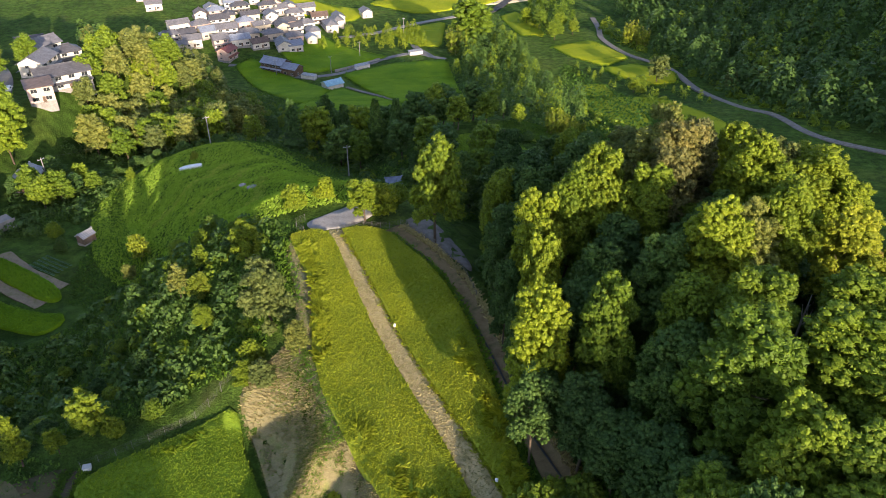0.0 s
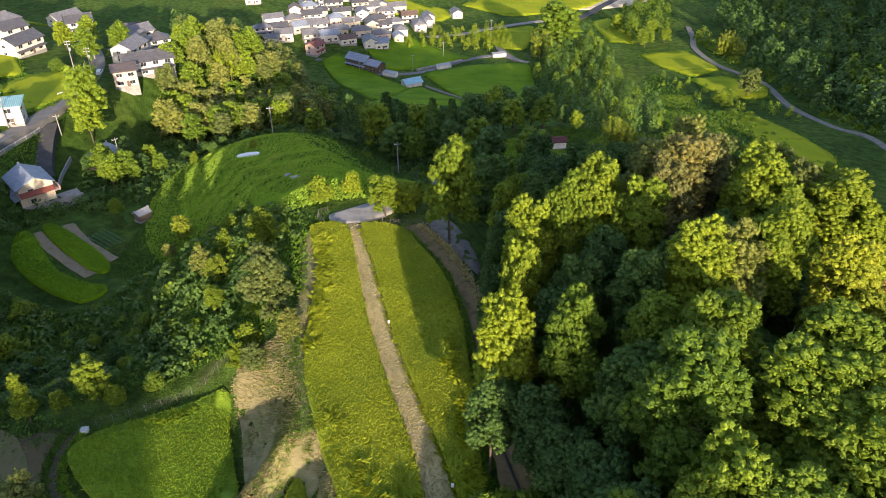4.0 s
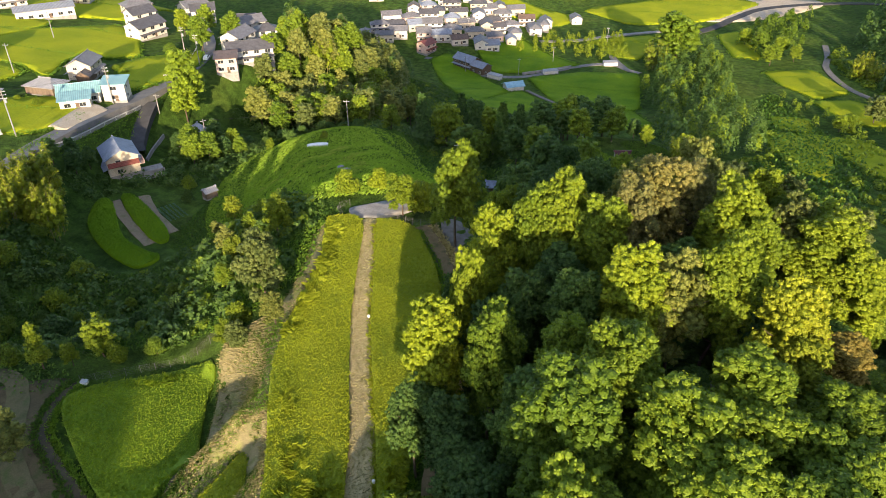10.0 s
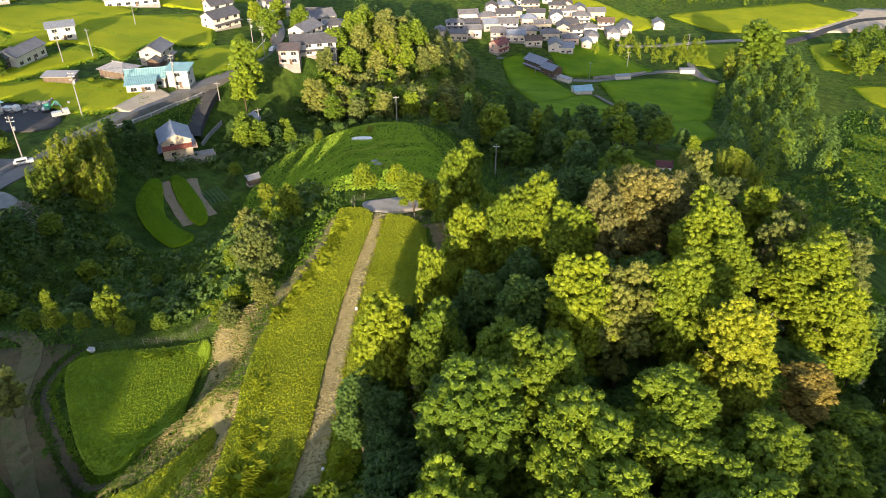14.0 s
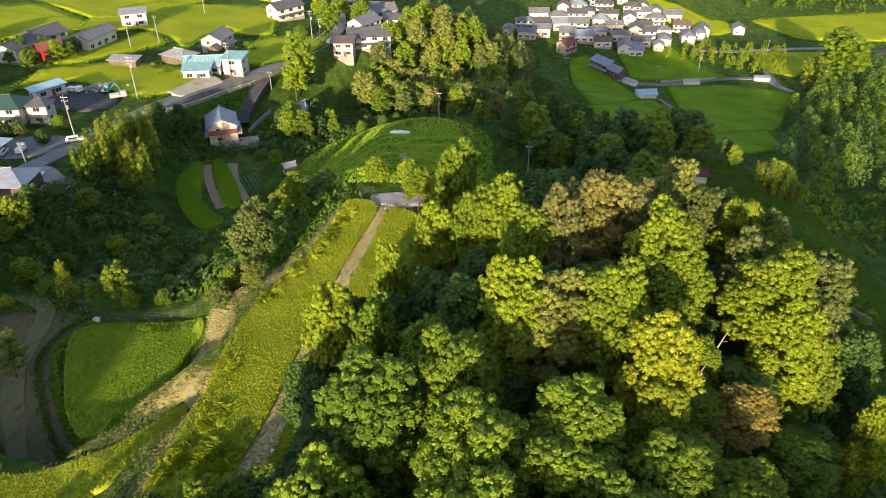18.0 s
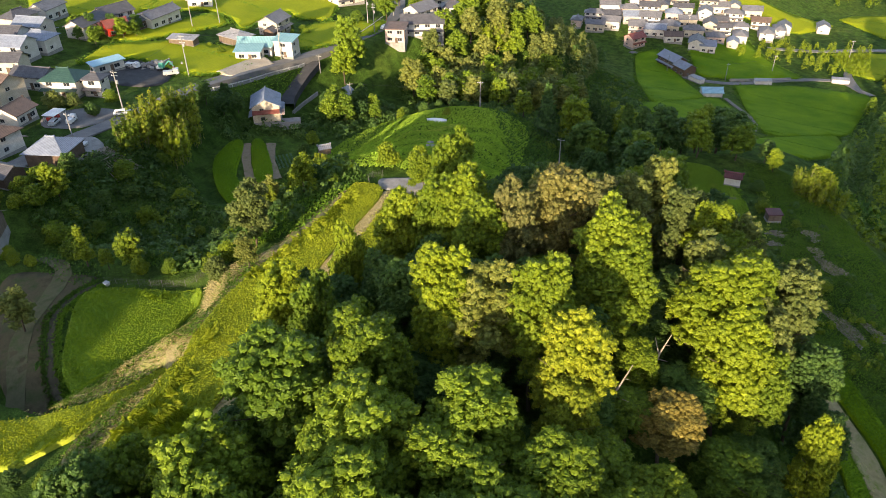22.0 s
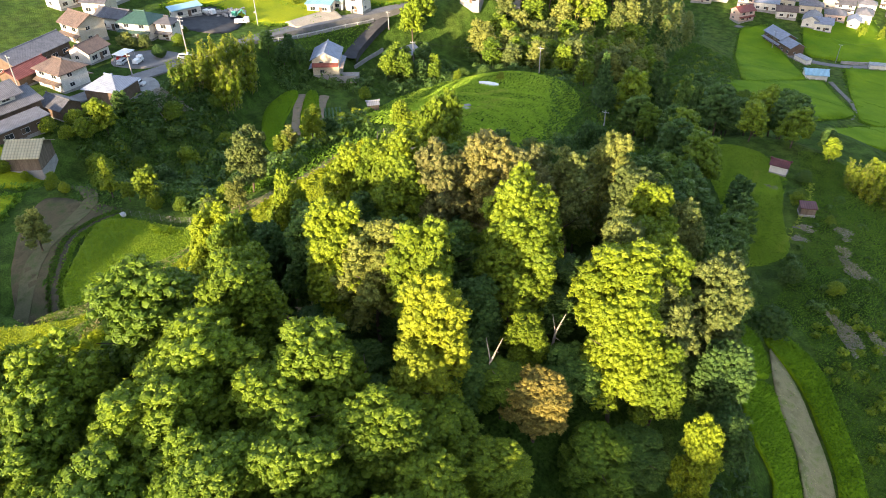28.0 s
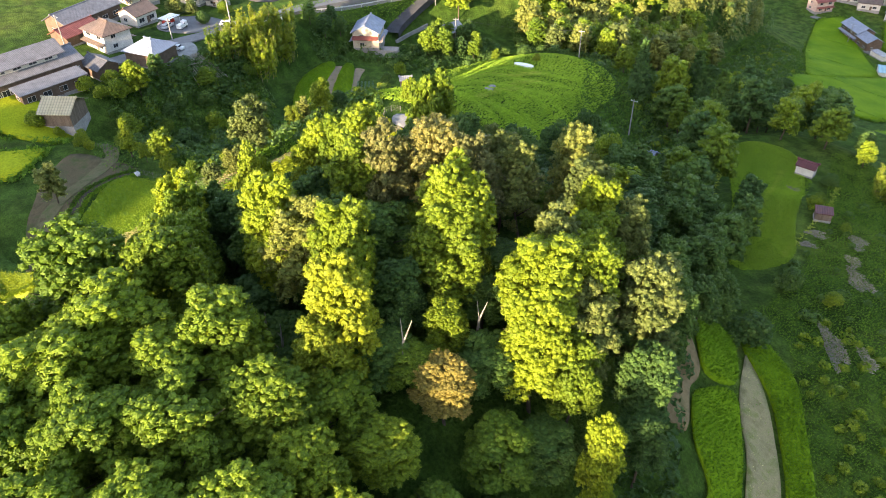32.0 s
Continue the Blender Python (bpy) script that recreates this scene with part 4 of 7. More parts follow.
def bamboo(kind, variant):
    """A clump of arching bamboo: pale stems and feathery plumes."""
    key = ("bamboo", kind, variant)
    if key not in SHAPES:
        rng = np.random.default_rng(variant + 60)
        bm, pts, nms, hubs = bmesh.new(), [], [], []
        for k in range(15):
            a, r = rng.uniform(0, math.tau), 2.4 * math.sqrt(rng.uniform(0, 1))
            root = np.array([math.cos(a) * r, math.sin(a) * r, -0.4])
            top = root + np.array([math.cos(a) * rng.uniform(0.3, 1.6), math.sin(a) * rng.uniform(0.3, 1.6), rng.uniform(7.5, 10.2)])
            tube(bm, root, top, 0.07, 0.02, 5)
            for j in range(46):
                u = rng.uniform(0.1, 1.0)
                w = 0.8 * math.sin(math.pi * min((u + 0.1) / 1.1, 1)) + 0.12
                d = unit(rng.normal(0, 1, 3))
                pts.append(root + (top - root) * u + d * w * np.array([1, 1, 0.8]))
                nms.append(unit(d + np.array([0, 0, 0.5])))
            hubs += [root + (top - root) * 0.7, root + (top - root) * 0.4]
        q = sprays(np.array(pts), np.array(nms), 7, 0.46, 0.075, rng, 0.6, 0.9)
        cv, cf = balls(np.array(hubs), np.full(len(hubs), 0.62), rng, 2, 1.2)
        verts = np.concatenate([q.reshape(-1, 3), cv])
        faces = [tuple(range(i, i + 4)) for i in range(0, len(q) * 4, 4)] + (cf + len(q) * 4).tolist()
        culms = bpy.data.meshes.new("culm")
        bm.to_mesh(culms)
        bm.free()
        culms.materials.append(STRAW)
        SHAPES[key] = (culms, mesh_of("foliage", verts.tolist(), faces, LEAVES[kind]))
    return SHAPES[key]


def shrub(kind, variant):
    key = ("shrub", kind, variant)
    if key not in SHAPES:
        rng = np.random.default_rng(variant + 80)
        lobes = []
        for k in range(7):
            a = k * 2.4
            r = 0 if k == 0 else rng.uniform(1.0, 2.4)
            lobes.append(((math.cos(a) * r, math.sin(a) * r, rng.uniform(1.6, 4.5) if k else 4.6), rng.uniform(1.7, 2.4)))
        SHAPES[key] = (limbs_mesh("stem", 5, 2.2, 0.16, variant + 8), crown_mesh("foliage", LEAVES[kind], lobes, 0.62, 14, 0.42, variant + 31, -0.2))
    return SHAPES[key]


WOOD_GROUP = "trees of the wooded knoll"
PLANTED = []
TREE_RNG = random.Random(4)


def tree(x, y, height, kind, shape=broadleaf, group="", label="", wide=1.0, gap=0.0, category="tree"):
    if gap and any((x - a) ** 2 + (y - b) ** 2 < gap * gap for a, b in PLANTED):
        return None
    PLANTED.append((x, y))
    close = group == WOOD_GROUP or math.hypot(x - 10, y - 80) < 50
    lower, upper = shape(kind, TREE_RNG.randrange(3) + (0 if close or shape is not broadleaf else 3))
    name, noun = {broadleaf: ("tree", "broadleaf tree"), forest: ("tree", "tall broadleaf tree"), slender: ("tree", "slender upright tree"), conifer: ("conifer", "pointed conifer"), bamboo: ("bamboo", "feathery bamboo clump"), shrub: ("shrub", "rounded leafy shrub")}[shape]
    ob = thing(name, x, y, gz(x, y) - 0.15, TREE_RNG.uniform(0, 360), label or f"{WORDS[kind]} {noun} on a slope", category if name == "tree" else name, group)
    s = height / 10.0
    ob.scale = (s * wide * TREE_RNG.uniform(0.92, 1.08), s * wide * TREE_RNG.uniform(0.92, 1.08), s)
    low = part(lower.name.split(".")[0], lower, ob)
    if shape is bamboo:
        low["kind"] = "stuff"
    part(upper.name.split(".")[0], upper, ob)
    return ob


def plant(rows, group, gap=0.0):
    shapes = {"c": ("y", slender), "k": ("d", conifer), "p": ("y", conifer)}
    for x, y, h, k in rows:
        kind, shape = shapes.get(k, (k, broadleaf))
        tree(x, y, h, kind, shape, group, wide=1.0 if shape is not broadleaf else 0.95, gap=gap)


def grove(points, spacing, low, high, kinds, group, seed, shape=broadleaf, gap=None, wide=1.0):
    rng = random.Random(seed)
    for x, y in scatter(curve(points), spacing, seed, 0.42):
        k = rng.choice(kinds)
        tree(float(x), float(y), rng.uniform(low, high), k, shape, group, wide=wide, gap=gap or spacing * 0.7)


# the wood: plan, height of the top above the datum, kind (d also paints shaded trees darker), half width
KNOLL_TREES = [(12, 72.5, 20.2, "y", 2.9), (15.6, 74.2, 23, "y", 2.6), (19.2, 75, 24.8, "y", 3.0), (23.4, 72.4, 24.4, "y", 2.6), (11, 65, 19.6, "y", 2.0), (17, 55, 20.6, "g", 2.4), (10.3, 56.2, 18.6, "y", 3.0), (9.8, 52, 12, "d", 2.4), (9.6, 60.6, 15.4, "d", 2.2), (28.8, 51.6, 25, "y", 3.0),
        (25.8, 44.2, 25.2, "g", 4.3), (35, 44.6, 24.4, "g", 4.0), (28.8, 61.7, 25.4, "y", 2.9), (32.2, 62.6, 24.6, "o", 3.0), (36.1, 64.7, 26.3, "y", 2.7), (41.9, 61.8, 24.8, "l", 2.9), (43.4, 59.2, 21, "l", 2.4), (36.4, 77.2, 26.5, "y", 3.2), (38.6, 74, 24, "y", 2.9),
        (46.5, 79.3, 22.9, "y", 3.4), (43.6, 83.6, 23, "o", 2.8), (49.8, 76.6, 20, "y", 3.0), (50.6, 82.4, 18.6, "o", 2.7), (47.2, 84.6, 21.4, "y", 2.8), (52.6, 79.4, 15.5, "y", 2.4), (50.8, 90, 18.8, "o", 3.0), (48.1, 68.1, 15.9, "b", 2.3), (28.7, 78.9, 27, "n", 3.4), (26.6, 74.6, 26.4, "n", 2.7), (32.4, 81.6, 26, "n", 2.9), (25.4, 81.4, 24.6, "o", 2.6),
        (32.2, 95.7, 22.8, "o", 2.8), (36.4, 93.6, 21, "o", 2.6), (40.4, 91.8, 21.4, "y", 2.6), (43.4, 93.4, 20.2, "o", 2.5), (33, 87, 24.5, "o", 2.8), (38.9, 52.6, 23.4, "g", 3.3), (40.6, 48.8, 22.5, "g", 3.3), (45.9, 53.4, 20.8, "y", 3.2), (46.2, 59, 17, "y", 2.7), (53.6, 70.2, 10.5, "g", 2.7), (43.1, 71.3, 16.8, "y", 1.9), (58.7, 77.5, 12.4, "y", 1.8),
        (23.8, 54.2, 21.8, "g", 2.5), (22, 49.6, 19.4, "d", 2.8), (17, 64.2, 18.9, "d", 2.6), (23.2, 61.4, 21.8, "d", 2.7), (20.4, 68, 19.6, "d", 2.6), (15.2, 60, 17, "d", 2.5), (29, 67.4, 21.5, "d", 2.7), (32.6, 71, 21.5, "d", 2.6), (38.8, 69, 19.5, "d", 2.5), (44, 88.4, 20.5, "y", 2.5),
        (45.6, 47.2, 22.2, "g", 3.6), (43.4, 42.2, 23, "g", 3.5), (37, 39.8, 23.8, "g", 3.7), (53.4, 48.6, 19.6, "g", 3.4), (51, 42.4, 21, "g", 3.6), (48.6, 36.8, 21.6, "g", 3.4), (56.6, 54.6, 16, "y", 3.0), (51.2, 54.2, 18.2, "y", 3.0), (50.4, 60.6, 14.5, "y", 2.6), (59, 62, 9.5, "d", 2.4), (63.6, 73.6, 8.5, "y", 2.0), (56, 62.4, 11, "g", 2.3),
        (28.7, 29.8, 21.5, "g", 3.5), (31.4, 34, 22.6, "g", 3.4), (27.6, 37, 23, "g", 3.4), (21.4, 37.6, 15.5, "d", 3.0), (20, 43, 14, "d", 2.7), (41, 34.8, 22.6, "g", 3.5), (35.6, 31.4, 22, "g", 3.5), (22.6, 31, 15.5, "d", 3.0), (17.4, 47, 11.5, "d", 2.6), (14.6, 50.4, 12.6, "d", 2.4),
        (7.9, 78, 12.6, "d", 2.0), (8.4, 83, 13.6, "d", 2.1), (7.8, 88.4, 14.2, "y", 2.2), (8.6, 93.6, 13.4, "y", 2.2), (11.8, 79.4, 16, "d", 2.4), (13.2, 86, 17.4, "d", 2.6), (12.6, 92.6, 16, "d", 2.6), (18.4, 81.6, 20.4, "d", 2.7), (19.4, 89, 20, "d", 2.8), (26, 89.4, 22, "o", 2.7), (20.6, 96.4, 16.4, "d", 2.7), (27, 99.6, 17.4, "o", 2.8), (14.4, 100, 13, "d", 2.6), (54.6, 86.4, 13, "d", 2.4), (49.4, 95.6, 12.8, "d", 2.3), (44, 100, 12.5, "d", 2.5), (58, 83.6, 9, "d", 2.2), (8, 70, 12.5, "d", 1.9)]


def wood_tree(x, y, top, kind, half):
    height = top - gz(x, y) + 0.15
    return tree(x, y, height, kind, forest, WOOD_GROUP, wide=half / (0.178 * height))


for row in KNOLL_TREES + [(21.2, 33.4, 19.4, "g", 2.6), (22.6, 29.6, 22, "d", 2.6)]:
    wood_tree(*row)
KNOLL_WOOD = [(17, 50), (13, 62), (10, 74), (10, 88), (8, 104), (12, 118), (26, 116), (40, 104), (50, 96), (60, 82), (66, 62), (72, 40), (70, 26), (50, 22), (34, 26), (24, 42)]
# low filler trees, mostly in the dark kind so the gaps look shaded
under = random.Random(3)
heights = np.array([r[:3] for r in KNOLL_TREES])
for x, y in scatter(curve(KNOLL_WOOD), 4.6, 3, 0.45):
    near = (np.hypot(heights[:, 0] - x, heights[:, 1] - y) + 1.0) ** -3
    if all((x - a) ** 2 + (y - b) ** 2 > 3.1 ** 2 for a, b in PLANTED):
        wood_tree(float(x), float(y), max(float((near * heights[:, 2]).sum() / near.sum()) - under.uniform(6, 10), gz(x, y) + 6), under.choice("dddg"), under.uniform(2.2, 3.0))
grove([(2, 36), (4, 27), (14, 20), (20, 26), (17, 38), (13, 38), (6.5, 38)], 3.0, 2.0, 3.0, "ggd", WOOD_GROUP, 5, shrub, gap=3.2)
for x, y, h, k in ((10.4, 45.4, 6.5, "g"), (8.4, 42, 6, "d"), (4.8, 40.2, 5, "g"), (1.6, 37, 4, "d"), (5, 36.2, 4.6, "g"), (9.4, 38.6, 6, "d"), (13, 42, 7.5, "d"), (6, 36.6, 4.6, "g"), (3, 34.2, 3.2, "d"), (14.4, 46, 6.5, "g"), (10.5, 35.5, 7, "g"), (-0.8, 31.6, 3.2, "g"), (-4.6, 29.6, 3, "d"), (-8.4, 27.8, 3.2, "g"), (1.4, 33.2, 3, "d")):
    tree(x, y, h, k, shrub, "shrubs at the field's southern end", "dense green shrub at the end of a rice field")
for x, y, h, k in ((24, 126, 13, "d"), (30, 131, 11, "d"), (19, 133, 12, "d"), (33.5, 121, 12, "d"), (13, 141, 11, "d"), (16, 120, 13, "d"), (27, 140, 9, "d"), (8, 146, 11, "g"), (22, 147, 8, "d"), (38, 114, 11, "d"), (44, 108, 9, "d"), (9, 124, 13, "d"), (0, 130, 12, "d"), (2, 120, 12, "d")):
    tree(x, y, h, k, broadleaf, "dark trees of the knoll's northern foot", "dark green broadleaf tree at the foot of the wooded knoll", 0.95)
tree(-1.2, 96, 18, "y", broadleaf, "", "tall yellow-green tree on a bare trunk by the path's end", 0.72)
plant([(-29.6, 89.6, 7.6, "y"), (-36.6, 86.4, 5.4, "l"), (-41, 90, 5.6, "o"), (-38.6, 94.2, 4.4, "y"), (-59.6, 117, 6, "l"), (-59, 110, 4, "o"), (-34, 80, 5, "g"), (-22.6, 74, 11, "o"), (-18, 69.4, 5.6, "o"), (-25, 67, 4.4, "y"), (-44, 63, 7, "y"), (-50.6, 58, 8.6, "c"), (-47, 60, 4, "y"), (-40.2, 43.2, 8.2, "o"), (-80.4, 66.4, 8.6, "y"), (-56, 193, 9, "y"), (-121, 182, 18, "g"), (-118, 176, 14, "g"),
       (-101, 156, 8, "g"), (-98, 152, 9, "g"), (-91, 164, 6, "g"), (-82, 166, 4, "y"), (-13, 102.5, 8, "y"), (-86, 72, 6, "d")], "trees below the field")
for x, y, h, k in ((-25.5, 106, 4.2, "y"), (-20.5, 109.5, 3.8, "y"), (-10.5, 104.5, 5.5, "y"), (-8, 107, 4.5, "g"), (-65, 168, 2.2, "l"), (-22.5, 66.5, 3.4, "o"), (-24.5, 70, 3.2, "y"), (-41, 62.5, 3.0, "y"), (-37, 66, 2.6, "g"), (-57, 58, 3.5, "g"), (-47, 32, 1.6, "g"), (-88, 137, 3.5, "g"), (-83, 130, 3, "d"), (-74, 44.6, 2.4, "y"), (-70.6, 47.4, 2.2, "y"), (-68, 51.4, 2.6, "y"), (-80, 58.4, 3, "y"), (-85, 61.6, 3.4, "y"), (-62, 50.4, 2.4, "y"), (-58, 51.6, 2.2, "y"), (-72, 69, 2.8, "g"), (-64.6, 76.8, 2.4, "g"), (-92.4, 95, 3.4, "g"), (-79, 74.4, 3, "d"), (-71.4, 75, 2.2, "d"), (-57, 70, 2.6, "d"), (-50, 76, 2.8, "d"), (-60, 84, 2.6, "g")):
    tree(x, y, h * 1.6, k, shrub, "shrubs near the field", wide=0.8)
for x, y, h, k, s in ((-1, 160, 13, "d", broadleaf), (-43, 186, 16, "d", conifer), (-38, 193, 15, "g", broadleaf), (-36, 200, 19, "d", conifer), (-30, 196, 17, "d", conifer), (-26, 202, 15, "g", broadleaf), (-20, 190, 17, "d", conifer), (-14, 186, 15, "d", conifer), (-24, 182, 11, "g", broadleaf), (3, 183, 10, "g", broadleaf), (11, 187, 10, "g", broadleaf),
                      (-4.4, 168.4, 12.5, "g", broadleaf), (-12, 176, 11, "d", broadleaf), (20, 187, 6, "g", broadleaf), (16, 193, 6, "d", broadleaf), (30, 186, 7, "y", broadleaf), (32, 187, 7, "y", broadleaf), (9.5, 152.5, 13, "g", broadleaf), (29, 180, 7.5, "l", bamboo), (32, 183, 7, "y", bamboo), (33, 178, 6, "l", bamboo), (36, 182, 7, "y", bamboo)):
    tree(x, y, h, k, s, "trees east of the knoll")
for x, y, h, k in ((39.4, 136.5, 5.2, "d"), (45.5, 138.5, 3.6, "g"), (27.1, 159.6, 3.8, "g"), (21.4, 174, 4, "d"), (34.4, 158.2, 2.4, "g"), (38.9, 120, 6.4, "d"), (26, 163, 3, "g"), (41, 116, 8, "d"), (45, 119.5, 7, "d"), (2, 151, 9, "d"), (10, 148, 9, "d"), (15, 141, 10, "d"), (22, 134, 10, "d"), (28, 127, 9, "d"), (-8, 152, 8, "d"), (35, 122, 8, "d"), (-4, 143, 9, "d"), (5, 132, 10, "d"), (14, 127, 10, "d")):
    tree(x, y, h, k, shrub if h < 8 else broadleaf, "trees east of the knoll")
grove([(-35, 186), (-44, 214), (-40, 236), (-18, 224), (8, 196), (2, 186), (-12, 180)], 7.0, 9, 14, "ddgd", "dark trees above the valley", 9)
grove([(-110, 200), (-100, 192), (-84, 190), (-66, 196), (-60, 215), (-66, 240), (-84, 268), (-104, 272), (-124, 262), (-118, 228)], 6.2, 10, 14, "ogog", "bamboo and trees of the grove", 12, gap=4.5)
grove([(-108, 206), (-92, 198), (-74, 206), (-72, 236), (-90, 262), (-112, 258), (-116, 228)], 6.5, 12, 16, "yog", "bamboo and trees of the grove", 13, bamboo, 4.2)
grove([(-97, 90), (-105, 103), (-107, 114), (-101, 116), (-95, 104), (-92, 92)], 3.6, 9, 12, "yll", "bamboo by the road bank", 15, bamboo, 3.0)
grove([(-112, 118), (-108, 128), (-113, 134), (-118, 128), (-115, 118)], 4.5, 5, 9, "dd", "dark trees beside a house", 16)
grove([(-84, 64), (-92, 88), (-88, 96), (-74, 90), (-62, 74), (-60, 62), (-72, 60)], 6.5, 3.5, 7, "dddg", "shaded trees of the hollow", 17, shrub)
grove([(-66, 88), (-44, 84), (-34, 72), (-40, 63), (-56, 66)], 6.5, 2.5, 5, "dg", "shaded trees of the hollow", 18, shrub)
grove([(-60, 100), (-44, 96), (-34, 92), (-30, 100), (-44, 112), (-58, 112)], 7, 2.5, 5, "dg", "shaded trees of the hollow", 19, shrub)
grove([(-97, 146), (-92, 152), (-96, 170), (-106, 176), (-110, 160)], 5.5, 5, 9, "dg", "trees round a shed", 20)
grove([(-92, 176), (-78, 170), (-62, 188), (-58, 206), (-74, 200), (-90, 190)], 6.5, 3, 6, "dd", "shaded thicket below the grove", 21, shrub)
grove([(-58, 210), (-44, 240), (-40, 262), (-54, 280), (-66, 260), (-66, 230)], 8, 4, 8, "dg", "shaded thicket below the grove", 22, shrub)
tree(14, 438, 29, "g", broadleaf, "", "very large round green tree over the valley", 1.25)
tree(4, 420, 16, "l", bamboo, "", "pale bamboo clump beside the large tree", 1.2)
for x, y, h, k in ((113, 450, 14, "l"), (118, 442, 12, "l"), (109, 366, 14, "o"), (97, 352, 8, "g"), (92, 345, 8, "g"), (150, 372, 13, "d"), (160, 360, 14, "y"), (142, 352, 10, "o"), (66, 455, 12, "g"), (72, 480, 12, "g"), (60, 490, 12, "g"), (52, 500, 11, "g"), (80, 470, 10, "y")):
    tree(x, y, h, k, bamboo if k == "l" else broadleaf, "trees along the stream", wide=1.2)
grove([(-190, 118), (-176, 120), (-172, 132), (-186, 140)], 6, 4, 8, "dg", "garden trees of the village", 25)
grove([(-165, 180), (-150, 184), (-146, 192), (-160, 188)], 4.5, 2, 3, "gy", "village hedge", 26, shrub)
grove([(-150, 160), (-142, 150), (-158, 150), (-164, 166)], 5, 2, 4, "gy", "village hedge", 27, shrub)
for x, y, h, k in ((-88, 66, 4, "g"), (-84, 56, 4, "y"), (-80, 62, 5, "y"), (-74, 44, 4, "y"), (-118, 92, 4, "d"), (-128, 92, 4, "o"), (-130, 88, 5, "o"), (-124, 100, 4, "g"), (-134, 104, 4, "g"), (-146, 224, 10, "g"), (-152, 214, 5, "g"), (-160, 246, 9, "g"), (-166, 240, 8, "y"), (-144, 240, 9, "g")):
    tree(x, y, h * 1.3, k, broadleaf if h > 6 else shrub, "garden trees of the village")


def far_wood(name, label, points, spacing, seed, height, material, per=46):
    """A distant wood: many small leafy crowns in one mesh."""
    rng = np.random.default_rng(seed)
    p = scatter(np.array(points, float), spacing, seed, 0.5)
    n = len(p)
    z = ground(p[:, 0], p[:, 1])
    h = height * rng.uniform(0.6, 1.25, n)
    u = rng.uniform(0, 1, (n, per))
    a = rng.uniform(0, math.tau, (n, per))
    r = 0.30 * h[:, None] * np.sqrt(np.clip(1.02 - u, 0, 1)) * rng.uniform(0.75, 1.1, (n, per))
    pts = np.stack([p[:, None, 0] + np.cos(a) * r, p[:, None, 1] + np.sin(a) * r, z[:, None] + h[:, None] * (0.15 + 0.85 * u)], -1).reshape(-1, 3)
    nm = unit(np.stack([np.cos(a), np.sin(a), 0.5 + u], -1).reshape(-1, 3))
    q = sprays(pts, nm, 3, height * 0.78 / math.sqrt(per), height * 0.34 / math.sqrt(per), rng, 0.4, 0.9)
    return tagged(part(name, quads(name, q, material), None), label, "woods", kind="stuff")


far_wood("far_woods", "dark wooded mountainside across the valley", [(140, 300), (120, 420), (118, 520), (150, 640), (260, 760), (480, 760), (520, 420), (420, 220), (220, 190), (170, 240)], 11.0, 31, 17, LEAVES["d"], 90)
far_wood("far_woods", "scattered sunlit trees on the mountainside", [(150, 320), (136, 420), (150, 600), (300, 720), (460, 560), (420, 300), (230, 230)], 21.0, 32, 17, LEAVES["g"], 90)
far_wood("far_woods", "wooded hills beyond the village", [(-700, 300), (-420, 330), (-360, 520), (-300, 700), (-100, 820), (200, 900), (300, 1200), (-700, 1200)], 34, 33, 20, LEAVES["g"])
far_wood("far_woods", "thickets on the far valley floor", [(-70, 580), (5, 618), (60, 680), (140, 720), (40, 800), (-160, 760)], 13, 34, 9, LEAVES["y"])
far_wood("far_woods", "sunlit thicket between valley fields", [(-80, 416), (-72, 466), (-24, 486), (-12, 432), (-30, 426), (-52, 430)], 6.5, 24, 6, LEAVES["y"], 60)
SPUR_WOOD = [(2, 386), (5, 462), (36, 468), (52, 366), (58, 276), (40, 240), (28, 200), (20, 260), (14, 330)]
far_wood("far_woods", "sunlit green trees of the eastern spur", SPUR_WOOD, 9, 37, 11, LEAVES["d"], 150)
far_wood("far_woods", "yellow-green trees of the eastern spur", SPUR_WOOD, 17, 38, 12, LEAVES["g"], 150)
BACK_WOOD = [(-124, 262), (-104, 272), (-92, 290), (-104, 330), (-124, 350), (-150, 330), (-156, 290)]
far_wood("far_woods", "mixed trees behind the bamboo grove", BACK_WOOD, 8, 39, 12, LEAVES["o"], 150)
far_wood("far_woods", "dark trees behind the bamboo grove", BACK_WOOD, 14, 40, 13, LEAVES["d"], 150)
far_wood("far_woods", "green thickets by the stream", [(60, 470), (90, 520), (96, 600), (60, 560), (48, 500)], 8, 35, 9, LEAVES["g"])
far_wood("far_woods", "green thickets on the stream bank", [(66, 380), (92, 330), (120, 300), (118, 340), (96, 366), (72, 395)], 8, 36, 5, LEAVES["g"])

